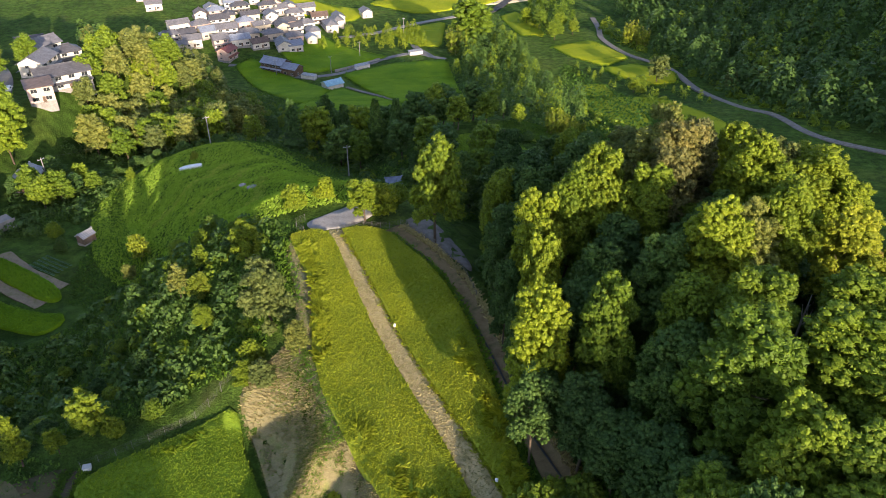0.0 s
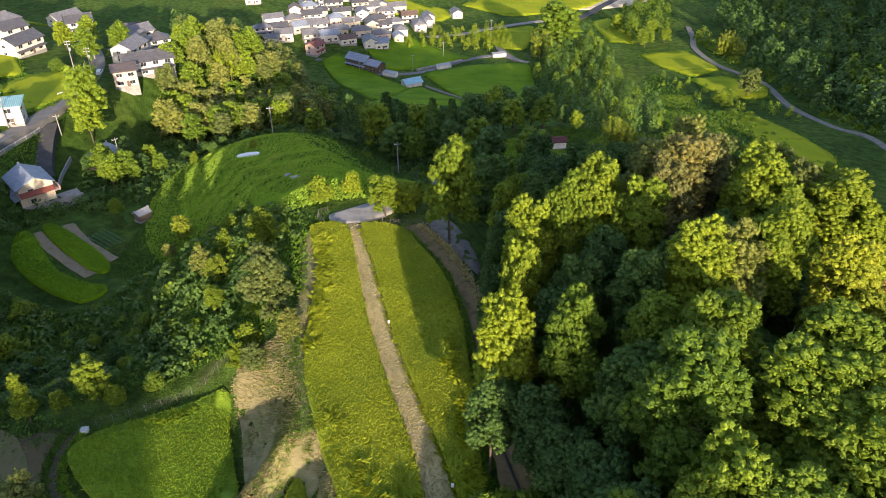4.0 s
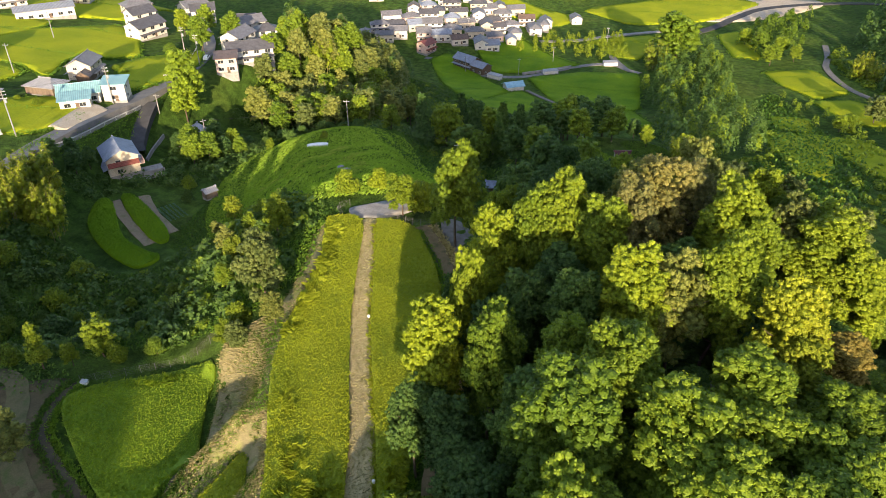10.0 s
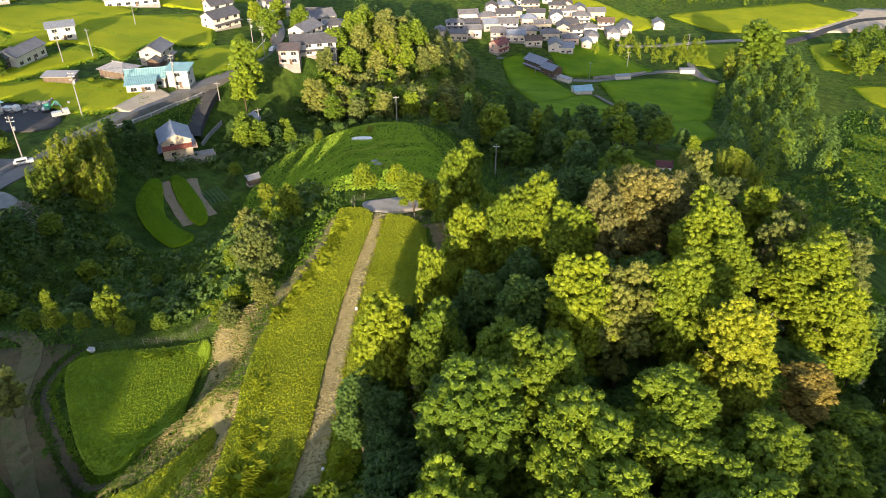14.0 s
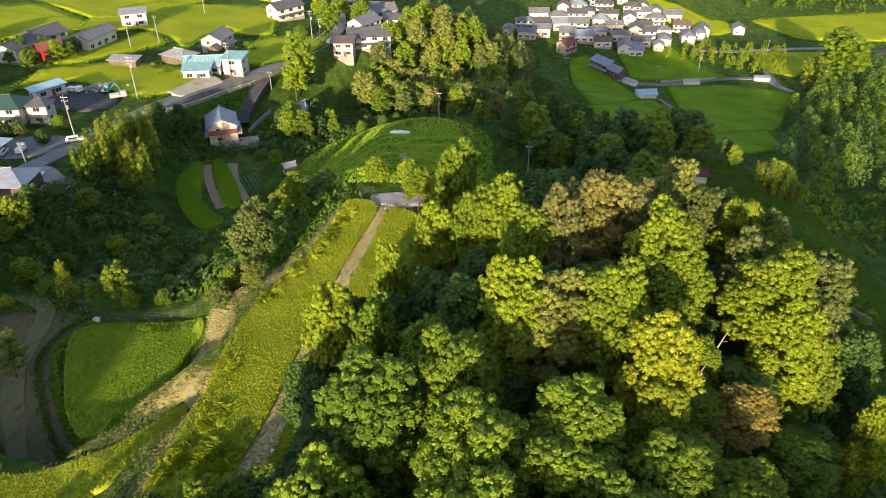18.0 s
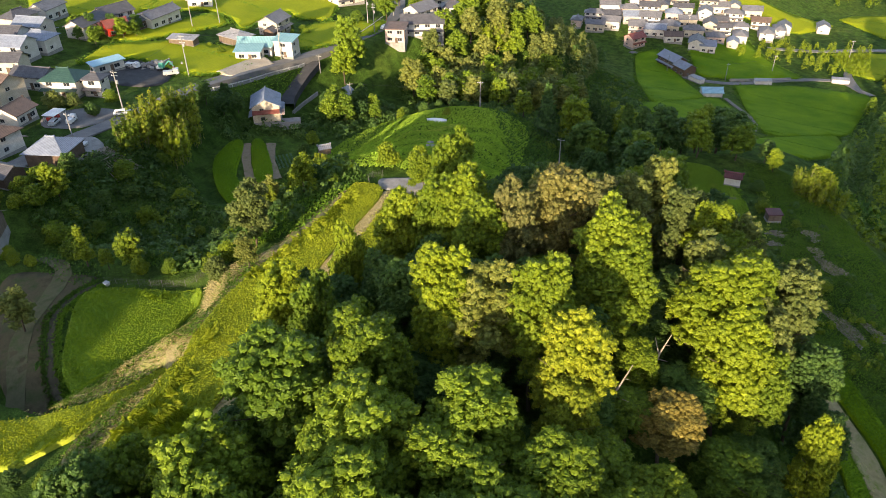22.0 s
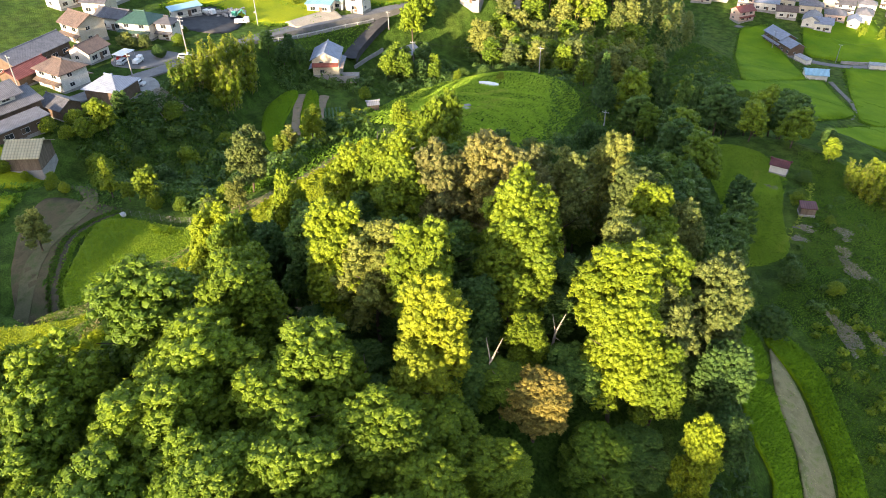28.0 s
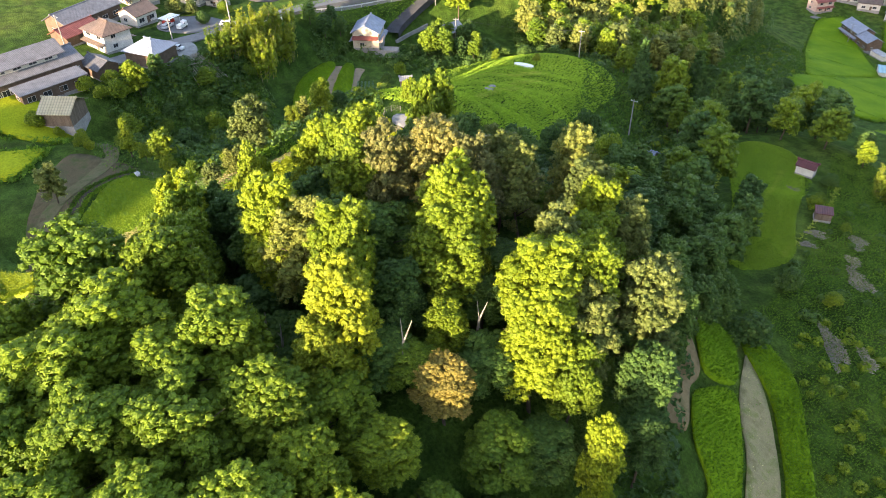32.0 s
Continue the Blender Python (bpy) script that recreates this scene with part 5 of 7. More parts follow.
def thicket(label, points, spacing, seed, height, material, per=60, leaf=0.55):
    """Low mounds of leaves that run together: bushes and creeper in one mesh."""
    rng = np.random.default_rng(seed)
    p = scatter(curve(points), spacing, seed, 0.5)
    n = len(p)
    h = height * rng.uniform(0.35, 1.25, n)
    r = h * rng.uniform(0.7, 1.1, n)
    d = unit(rng.normal(0, 1, (n, per, 3)) * np.array([1, 1, 0.8]) + np.array([0, 0, 0.35]))
    pts = np.stack([p[:, None, 0] + d[..., 0] * r[:, None], p[:, None, 1] + d[..., 1] * r[:, None]], -1)
    z = ground(pts[..., 0], pts[..., 1])
    pts = np.concatenate([pts, (z + np.maximum(d[..., 2], 0.02) * h[:, None])[..., None]], -1).reshape(-1, 3)
    q = sprays(pts, d.reshape(-1, 3), 3, leaf, leaf * 0.42, rng, 0.3, 1.0)
    return tagged(part("thicket", quads("thicket", q, material), None), label, "thicket", kind="stuff")


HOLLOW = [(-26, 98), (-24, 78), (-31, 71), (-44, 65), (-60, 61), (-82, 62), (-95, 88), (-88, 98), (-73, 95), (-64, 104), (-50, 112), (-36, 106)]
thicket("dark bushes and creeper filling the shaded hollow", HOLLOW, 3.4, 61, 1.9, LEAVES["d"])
thicket("mid-green weeds and shrubs of the hollow", HOLLOW, 6.0, 62, 1.4, LEAVES["g"])
VALLEY_SIDE = [(-92, 178), (-72, 188), (-62, 182), (-52, 190), (-36, 178), (-24, 160), (-10, 134), (2, 118), (8, 126), (2, 150), (-10, 176), (-30, 190), (-44, 214), (-50, 250), (-62, 286), (-92, 330), (-104, 322), (-78, 268), (-62, 224), (-78, 196)]
thicket("dark creeper and bushes on the valley side", VALLEY_SIDE, 4.2, 63, 1.8, LEAVES["d"])
thicket("mid-green weeds on the valley side", VALLEY_SIDE, 8.0, 64, 1.5, LEAVES["g"])
thicket("dark bushes behind a garden", [(-104, 118), (-98, 134), (-86, 146), (-88, 172), (-104, 178), (-108, 158), (-104, 144), (-112, 124)], 3.2, 65, 2.4, LEAVES["d"])
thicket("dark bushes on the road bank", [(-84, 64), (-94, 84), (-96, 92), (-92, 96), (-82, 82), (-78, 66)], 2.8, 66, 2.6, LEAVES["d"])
thicket("dark bushes at the foot of the wood", [(24, 116), (34, 112), (42, 108), (50, 99), (58, 90), (64, 84), (62, 80), (50, 92), (38, 104), (24, 112)], 2.6, 68, 2.2, LEAVES["d"])
thicket("thicket between lawn and wood", [(-8, 150), (0, 140), (14, 126), (26, 118), (32, 124), (20, 138), (8, 152), (-2, 168), (-12, 172)], 3.0, 69, 2.4, LEAVES["d"])
thicket("undergrowth of the wood's western edge", [(18, 46), (14.6, 56), (11.8, 66), (8.6, 78), (6.6, 92), (8, 108), (13, 100), (12.6, 84), (15, 70), (20, 54)], 2.2, 70, 1.6, LEAVES["d"])
thicket("bushes along the stream bank", [(100, 500), (104, 450), (118, 404), (130, 380), (136, 330), (142, 300), (150, 268), (160, 270), (146, 330), (138, 390), (116, 450), (110, 510)], 6.5, 71, 2.8, LEAVES["g"], 50, 0.9)
thicket("green scrub across the eastern slope", [(60, 380), (58, 300), (44, 240), (32, 200), (56, 170), (84, 200), (100, 260), (104, 330), (96, 350), (88, 300), (80, 240), (66, 246)], 7.5, 72, 2.2, LEAVES["g"], 50, 0.8)
thicket("rough weeds and low bushes on the eastern slope", [(52, 122), (60, 116), (70, 104), (78, 96), (84, 104), (70, 124), (58, 136), (50, 140), (46, 132)], 3.2, 75, 0.8, LEAVES["g"], 50, 0.4)
thicket("scattered bushes among the mown plots", [(34, 140), (44, 130), (54, 136), (50, 152), (40, 164), (28, 172), (24, 164)], 5.5, 76, 0.9, LEAVES["d"], 60, 0.4)
thicket("undergrowth below the bamboo grove", [(-116, 200), (-104, 188), (-82, 184), (-60, 194), (-56, 212), (-66, 206), (-90, 196), (-108, 206)], 3.4, 73, 2.2, LEAVES["d"])

# sunlit streaks on the mound's terraces, painted as lines of pale blades
for line in ([(-62, 131), (-60, 140), (-58, 150), (-55, 161)], [(-52, 128), (-50, 142), (-48, 156)], [(-40, 122), (-39, 132), (-42, 146)], [(-33, 116), (-36, 124)]):
    c = curve(line, False, 60)
    c = np.repeat(c, 3, 0) + np.random.default_rng(len(c)).normal(0, 0.55, (len(c) * 3, 2))
    tagged(blades("tall_grass", c, PALE_GRASS, 0.6, 0.09, 3, 1.0, 0.0, None, (0.2, 0.3), 88), "pale grass along a terrace edge, coloured as a sunlit streak", "vegetation", kind="stuff")

# dead trunks that stand out of the wood
for x, y, h, lean in ((43.4, 74.4, 7.6, (0.7, 0.5)), (43.2, 66.3, 9.4, (0.9, 0.6)), (36.4, 56.6, 9.5, (0.3, 0.2)), (37.8, 57.4, 8, (-0.3, 0.3))):
    bm = bmesh.new()
    z = gz(x, y) - 0.3
    tube(bm, (0, 0, 0), (lean[0] * 0.6, lean[1] * 0.6, h * 0.7), 0.2, 0.12)
    tube(bm, (lean[0] * 0.6, lean[1] * 0.6, h * 0.68), (lean[0] * 1.5, lean[1] * 1.5, h), 0.11, 0.03)
    tube(bm, (lean[0] * 0.6, lean[1] * 0.6, h * 0.66), (-lean[0] * 0.6, lean[1] * 1.2, h * 0.88), 0.08, 0.025)
    tube(bm, (lean[0] * 0.5, lean[1] * 0.5, h * 0.6), (lean[0] * 2.4, -lean[1], h * 0.72), 0.07, 0.02)
    tube(bm, (lean[0] * 1.0, lean[1] * 1.0, h * 0.83), (lean[0] * 1.9, lean[1] * 0.2, h * 0.9), 0.05, 0.015)
    t = thing("dead_tree", x, y, z, 0, "bleached bare dead trunk among green crowns", "dead tree", "dead trees")
    part("trunk", bm, t, DEADWOOD)

# ---- weeds and grass ----
def tufts(name, label, points, spacing, material, height, width, count, lean, seed, tilt=None, base=0.0):
    return tagged(blades(name, scatter(curve(points), spacing, seed, 0.5), material, height, width, count, lean, base, None, tilt, seed), label, "vegetation", kind="stuff")


tufts("dry_grass", "long bleached dry grass on the bank", BANK, 0.24, STRAW_BLADE, 0.22, 0.05, 5, 1.6, 41, (-0.7, -0.5))
tufts("bank_grass", "green weeds among the dry grass", BANK, 0.6, GRASS, 0.3, 0.06, 5, 1.2, 54)
tufts("dry_grass", "dry grass stubble on the straw strip", [(-18.3, 98), (-16.2, 98), (-11.5, 87.5), (-6.5, 75.2), (-1.9, 65.6), (4.9, 52), (10, 38), (7.8, 38), (3.7, 47.8), (-3.4, 63.5), (-8.6, 74.4), (-13.3, 86.3)], 0.35, STRAW_BLADE, 0.2, 0.045, 4, 1.6, 42, None, 0.04)
tufts("bank_grass", "green grass edging the dry bank", [(-25, 96), (-23, 90), (-20, 82), (-22, 74), (-27, 69), (-31, 72), (-28, 84)], 0.5, GRASS, 0.6, 0.14, 3, 0.9, 43)
tufts("bank_grass", "dry trodden grass along the field's edge", [(-10, 51), (-6, 46.6), (-2.6, 39.6), (0, 35), (-1.8, 33.6), (-5.2, 38), (-8, 44)], 0.25, STRAW_BLADE, 0.3, 0.05, 4, 1.4, 44)
tufts("meadow_grass", "lush green terraced meadow grass", [(-24, 106), (-36, 100), (-56, 106), (-72, 122), (-84, 146), (-86, 166), (-76, 178), (-60, 184), (-44, 178), (-30, 156), (-12, 136), (-8, 114)], 0.5, LAWN_BLADE, 0.5, 0.09, 6, 0.8, 45, (0.3, 0.3))
tufts("weeds", "tangled creeper and weeds in the shaded hollow", [(-24, 100), (-26, 90), (-22, 76), (-30, 70), (-44, 64), (-60, 60), (-84, 62), (-96, 88), (-88, 98), (-72, 94), (-66, 104), (-74, 112), (-78, 132), (-84, 146), (-96, 146), (-92, 176), (-84, 170), (-78, 150), (-62, 124), (-42, 104)], 0.7, WEED, 0.5, 0.2, 5, 1.0, 46)
tufts("weeds", "thick weeds on the valley side", [(-92, 178), (-66, 182), (-50, 172), (-30, 150), (-14, 128), (0, 112), (6, 124), (0, 150), (-10, 172), (-30, 184), (-44, 214), (-50, 250), (-62, 290), (-92, 336), (-108, 330), (-84, 270), (-60, 224), (-70, 200)], 1.0, WEED, 0.7, 0.3, 5, 1.0, 47)
tufts("weeds", "low weeds on the eastern slope", [(30, 120), (40, 127), (36, 146), (20, 176), (14, 188), (34, 186), (60, 150), (80, 110), (90, 84), (70, 98), (56, 117), (44, 126)], 0.4, GRASS, 0.26, 0.05, 6, 0.8, 48)
tufts("meadow_grass", "grass of the mown meadow", [(-1, 173), (8, 180), (18, 171), (27, 155), (35, 143), (30.5, 133.5), (17, 150)], 0.24, LAWN_BLADE, 0.2, 0.05, 7, 1.0, 49)
tufts("weeds", "undergrowth along the wood's edge", [(18, 44), (14.4, 54), (11.6, 64), (8.4, 76), (6, 90), (8, 100), (14, 92), (14, 76), (17, 64), (22, 50)], 0.7, WEED, 0.8, 0.4, 4, 0.9, 50)
tufts("weeds", "grass on the road bank", [(-123, 120), (-116, 126), (-118, 150), (-124, 166), (-126, 150)], 0.8, GRASS, 0.5, 0.25, 3, 1.0, 51)
tufts("weeds", "weeds along the earth track", [(-68, 58), (-52, 60), (-44, 57), (-46, 54), (-56, 52), (-68, 50)], 0.8, WEED, 0.4, 0.25, 3, 1.0, 52)
tufts("weeds", "weeds on the eastern spur", [(60, 380), (60, 280), (44, 240), (30, 200), (60, 190), (84, 230), (92, 300), (70, 390)], 2.4, WEED, 1.2, 0.9, 4, 0.9, 53)

edge = np.concatenate(EDGES)
tagged(blades("field_edge_weeds", np.repeat(edge, 2, 0) + np.random.default_rng(8).normal(0, 0.6, (len(edge) * 2, 2)), GRASS, 0.75, 0.22, 4, 0.9, 0.0, None, None, 77), "weedy grass along the field banks", "vegetation", kind="stuff")

for k in range(5):
    c = curve([(2 + 5.2 * k, 168 + 1.6 * k), (10 + 4.6 * k, 154 + 1.8 * k), (20 + 3.4 * k, 138 + 1.2 * k)], False, 40)
    tagged(blades("mown_windrow", np.repeat(c, 3, 0) + np.random.default_rng(k).normal(0, 0.3, (len(c) * 3, 2)), GRASS if k % 2 else PALE_GRASS, 0.3, 0.07, 3, 1.3, 0.0, None, None, 90 + k), "faint line left by mowing the meadow", "vegetation", kind="stuff")
for line, m, label in (([(-8.2, 98), (-2.2, 90), (0.9, 84.4), (3.9, 76.6), (5.7, 69), (7.6, 60.8), (8.9, 54.4), (10.2, 48)], RICE_GREEN, "weeds hanging over the field's ditch"),
                       ([(-6.6, 100.4), (-1.2, 94), (3.6, 86), (6.6, 77), (9.2, 68.4), (11.6, 60), (13.2, 54.4), (15.4, 47.5)], STRAW_BLADE, "dry weeds on the ditch bank"),
                       ([(-15.7, 97.6), (-11.2, 87.6), (-6.2, 75.4), (-1.5, 65.6), (1.9, 58.9), (5.3, 52), (7.3, 47.6)], RICE, "rice leaning over the straw strip")):
    c = curve(line, False, 60)
    tagged(blades("edge_weeds", np.repeat(c, 3, 0) + np.random.default_rng(7).normal(0, 0.28, (len(c) * 3, 2)), m, 0.5, 0.07, 3, 0.9, 0.1, None, None, 95), label, "vegetation", kind="stuff")
for k, pts in enumerate(CUT):
    tufts("cut_stalks", "grey cut stalks strewn on a patch", pts, 0.22, ASHY_BLADE, 0.22, 0.06, 4, 2.0, 120 + k)
tufts("dry_grass", "dry trodden grass of the terrace path", [(47.6, 116.6), (52.8, 113.4), (58.2, 108.6), (63, 103.6), (68.6, 96.5), (66.3, 93.6), (62, 98.9), (58, 103.9), (52.3, 109.2), (48.7, 114.5)], 0.4, STRAW_BLADE, 0.16, 0.045, 3, 1.8, 140)
for side in (-1.0, 1.0):
    c = curve([(-43.4 - side, 57), (-43 - side, 52.5), (-40 - side * 0.7, 47.6 - side * 0.7), (-32.5, 43.6 - side), (-25.6, 40.8 - side), (-20.5 + side * 0.5, 40.8 - side), (-17.2 + side, 43), (-18.2 + side, 47.6)], False, 50)
    tagged(blades("ditch_weeds", np.repeat(c, 4, 0) + np.random.default_rng(3).normal(0, 0.3, (len(c) * 4, 2)), WEED if side > 0 else GRASS, 0.4, 0.07, 3, 0.9, 0.0, None, None, 150), "weeds along the rim of the ditch", "vegetation", kind="stuff")
for line, wide, m, h in ((FOOTPATH, 0.3, STRAW_BLADE, 0.14), (FOOTPATH, 0.9, GRASS, 0.26), (GULLY, 0.5, STRAW_BLADE, 0.14), (GULLY, 1.1, GRASS, 0.26), (GULLY, 1.4, STRAW_BLADE, 0.22)):
    c = curve(line, False, 50)
    tagged(blades("path_grass", np.repeat(c, 4, 0) + np.random.default_rng(5).normal(0, wide, (len(c) * 4, 2)), m, h, 0.05, 4, 1.3, 0.12, None, None, 151), "dry and green grass along a trodden path", "vegetation", kind="stuff")
tufts("terrace_grass", "green grass creeping over the terrace path", [(47.6, 116.6), (52.8, 113.4), (58.2, 108.6), (63, 103.6), (68.6, 96.5), (66.3, 93.6), (62, 98.9), (58, 103.9), (52.3, 109.2), (48.7, 114.5)], 0.8, GRASS, 0.22, 0.05, 5, 1.0, 141)


# ---- houses ----
def gable_roof(L, W, eave, rise, over, thick=0.16):
    """Two slopes with some thickness, the ridge along x."""
    bm = bmesh.new()
    a, b = L / 2 + over, W / 2 + over
    drop = rise * over / (W / 2)
    rows = [(-b, eave - drop), (0, eave + rise), (b, eave - drop)]
    top = [[bm.verts.new((s * a, y, z + thick)) for y, z in rows] for s in (-1, 1)]
    low = [[bm.verts.new((s * a, y, z)) for y, z in rows] for s in (-1, 1)]
    for k in (0, 1):
        bm.faces.new((top[0][k], top[1][k], top[1][k + 1], top[0][k + 1]))
        bm.faces.new((low[0][k + 1], low[1][k + 1], low[1][k], low[0][k]))
    for s in (0, 1):
        for k in (0, 1):
            bm.faces.new((low[s][k], low[s][k + 1], top[s][k + 1], top[s][k]))
    for k in (0, 2):
        bm.faces.new((low[0][k], low[1][k], top[1][k], top[0][k]))
    bmesh.ops.recalc_face_normals(bm, faces=bm.faces)
    return bm


def hip_roof(L, W, eave, rise, over, thick=0.16):
    bm = bmesh.new()
    a, b, r = L / 2 + over, W / 2 + over, max(L / 2 - W / 2 * 0.85, 0.3)
    e = eave - rise * over / (W / 2)
    base = [bm.verts.new((x, y, e)) for x, y in ((-a, -b), (a, -b), (a, b), (-a, b))]
    rim = [bm.verts.new((v.co.x, v.co.y, e + thick)) for v in base]
    r0, r1 = bm.verts.new((-r, 0, eave + rise)), bm.verts.new((r, 0, eave + rise))
    for k in range(4):
        bm.faces.new((base[k], base[(k + 1) % 4], rim[(k + 1) % 4], rim[k]))
    bm.faces.new((rim[0], rim[1], r1, r0))
    bm.faces.new((rim[1], rim[2], r1))
    bm.faces.new((rim[2], rim[3], r0, r1))
    bm.faces.new((rim[3], rim[0], r0))
    bm.faces.new(base[::-1])
    bmesh.ops.recalc_face_normals(bm, faces=bm.faces)
    return bm


def shed_roof(L, W, eave, rise, over, thick=0.14):
    bm = boxed(-L / 2 - over, -W / 2 - over, 0, L / 2 + over, W / 2 + over, thick)
    for v in bm.verts:
        v.co.z += eave + rise * (v.co.y + W / 2) / W
    return bm


WINDOW_CACHE = {}


def window(parent, x, y, z, turn, w, h):
    key = (round(w, 1), round(h, 1))
    if key not in WINDOW_CACHE:
        f = bmesh.new()
        for bx in ((-w / 2, -0.05, -h / 2, -w / 2 + 0.07, 0.06, h / 2), (w / 2 - 0.07, -0.05, -h / 2, w / 2, 0.06, h / 2), (-w / 2, -0.05, h / 2 - 0.07, w / 2, 0.07, h / 2), (-w / 2, -0.05, -h / 2, w / 2, 0.1, -h / 2 + 0.07), (-0.03, -0.04, -h / 2, 0.03, 0.05, h / 2)):
            box(f, *bx)
        fm = bpy.data.meshes.new("window")
        f.to_mesh(fm)
        f.free()
        fm.materials.append(GREY_METAL)
        p = boxed(-w / 2 + 0.06, -0.02, -h / 2 + 0.06, w / 2 - 0.06, 0.02, h / 2 - 0.06)
        pm = bpy.data.meshes.new("pane")
        p.to_mesh(pm)
        p.free()
        pm.materials.append(GLASS)
        WINDOW_CACHE[key] = (fm, pm)
    fm, pm = WINDOW_CACHE[key]
    ob = part("window", fm, parent)
    ob.matrix_local = pose(x, y, z, 0, 0, turn)
    part("pane", pm, ob)
    return ob


def house(x, y, turn, L, W, height, roof, wall, style="gable", label="", skirt=None, storeys=None, group="village houses", category="house", over=0.6, windows=True, z=None, name="house"):
    zs = [gz(x + dx, y + dy) for dx in (-L / 3, 0, L / 3) for dy in (-W / 3, 0, W / 3)]
    base = (max(zs) * 0.5 + gz(x, y) * 0.5) if z is None else z
    h = thing(name, x, y, base, turn, label, category, group)
    rise = {"gable": min(W * 0.26, height * 0.34), "hip": min(W * 0.26, height * 0.34), "shed": min(W * 0.12, 0.9)}[style]
    eave = height - rise
    drop = base - min(zs) + 0.5
    bm = boxed(-L / 2, -W / 2, -drop, L / 2, W / 2, eave)
    if style == "gable":
        for s in (-1, 1):
            p = [bm.verts.new(c) for c in ((s * L / 2, -W / 2, eave), (s * L / 2, W / 2, eave), (s * L / 2, 0, eave + rise - 0.02), (s * (L / 2 - 0.2), -W / 2, eave), (s * (L / 2 - 0.2), W / 2, eave), (s * (L / 2 - 0.2), 0, eave + rise - 0.02))]
            for f in ((0, 1, 2), (3, 5, 4), (0, 2, 5, 3), (1, 4, 5, 2)):
                bm.faces.new([p[k] for k in f])
        bmesh.ops.recalc_face_normals(bm, faces=bm.faces)
    if style == "shed":
        for v in bm.verts:
            if v.co.z > eave - 0.01:
                v.co.z += rise * (v.co.y + W / 2) / W
    part("wall", bm, h, wall)
    part("roof", {"gable": gable_roof, "hip": hip_roof, "shed": shed_roof}[style](L, W, eave, rise, over), h, roof)
    if style != "shed":
        r = L / 2 + over if style == "gable" else max(L / 2 - W / 2 * 0.85, 0.3)
        cap = bmesh.new()
        tube(cap, (-r, 0, eave + rise + 0.16), (r, 0, eave + rise + 0.16), 0.17, 0.17, 6)
        for s in (-1, 1):
            box(cap, s * r - 0.22, -0.22, eave + rise - 0.05, s * r + 0.22, 0.22, eave + rise + 0.42, 0.06)
        part("ridge_cap", cap, h, roof)
    part("foundation", boxed(-L / 2 - 0.06, -W / 2 - 0.06, -drop, L / 2 + 0.06, W / 2 + 0.06, 0.35), h, CONCRETE)
    if windows:
        floors = storeys or (2 if eave > 4.6 else 1)
        if floors == 2 and roof is not None and style != "shed":
            for s in (-1, 1):
                lean = boxed(-L / 2 - 0.2, 0, 0, L / 2 + 0.2, 1.3, 0.12)
                for v in lean.verts:
                    v.co.z += 0.42 * eave + 0.4 * (1 - v.co.y / 1.3)
                    v.co.y = s * (W / 2 + v.co.y)
                bmesh.ops.recalc_face_normals(lean, faces=lean.faces)
                part("lower_roof", lean, h, roof)
        for f in range(floors):
            zc = 1.45 + f * eave * 0.5 if floors == 2 else min(1.5, eave * 0.55)
            n = max(1, int(L / 3.4))
            for k in range(n):
                wx = (k + 0.5) * L / n - L / 2
                window(h, wx, -W / 2, zc, 180, min(1.8, L / n * 0.62), 1.2)
                window(h, wx, W / 2, zc, 0, min(1.8, L / n * 0.62), 1.2)
            window(h, L / 2, -W * 0.15, zc, -90, 1.3, 1.0)
            window(h, -L / 2, W * 0.15, zc, 90, 1.3, 1.0)
        part("door", boxed(L * 0.08 - 0.5, -W / 2 - 0.06, 0.1, L * 0.08 + 0.5, -W / 2 + 0.03, 2.05), h, BROWN_WALL, "brown panelled door")
    return h


GREY, BLUE_TILE = "grey-tiled", "blue-grey tiled"
main = house(-110.5, 138.6, -38, 9.5, 7.8, 7.2, TILE_BLUE, CREAM_WALL, "gable", "two-storey cream house with a blue-grey tiled roof above a garden", z=-25.0)
lean = boxed(0, -3.9, 0, 1.7, 3.9, 0.12)
for v in lean.verts:
    v.co.z += 3.9 - 0.35 * v.co.x
    v.co.x += 4.75
part("lower_roof", lean, main, TIN_RED, "faded red porch roof")
part("balcony", box(boxed(1, 3.9, 2.4, 5.2, 5.2, 2.55), 1, 5.1, 2.55, 5.2, 5.2, 3.4), main, PINK_WALL, "pinkish balcony")
part("terrace", box(boxed(1.5, 4.0, -1.8, 6.5, 9.5, -0.3), 6.3, 4.0, -0.3, 6.5, 9.5, 0.5), main, CONCRETE, "grey concrete terrace with a low wall")
house(-110, 167, 99, 7.5, 6, 4.8, TIN_GREY, WOOD, "gable", "old grey-roofed wooden shed among trees", windows=False, category="shed", name="shed")
house(-79.5, 134, -117, 3.0, 2.4, 2.6, TIN_GREY, WOOD, "gable", "small dark garden hut with a tin roof", windows=False, category="hut", over=0.25, name="garden_hut")
farm = house(-93, 46, 108, 21, 9.5, 5.6, TILE_GREY, BROWN_WALL, "gable", "long old farmhouse with weathered grey tiles in two tiers", storeys=1)
part("upper_wall", boxed(-8, -2.8, 3.6, 6.5, 2.8, 6.2), farm, WHITE_WALL, "white plastered upper storey")
part("upper_roof", gable_roof(14.5, 5.6, 6.2, 1.7, 0.9), farm, TILE_GREY)
for wx in (-6, -2.5, 1, 4.5):
    window(farm, wx, -2.8, 5.3, 180, 1.8, 0.9)
for wx in np.arange(-9, 9.1, 2.0):
    window(farm, float(wx), -4.75, 1.3, 180, 1.6, 1.8)
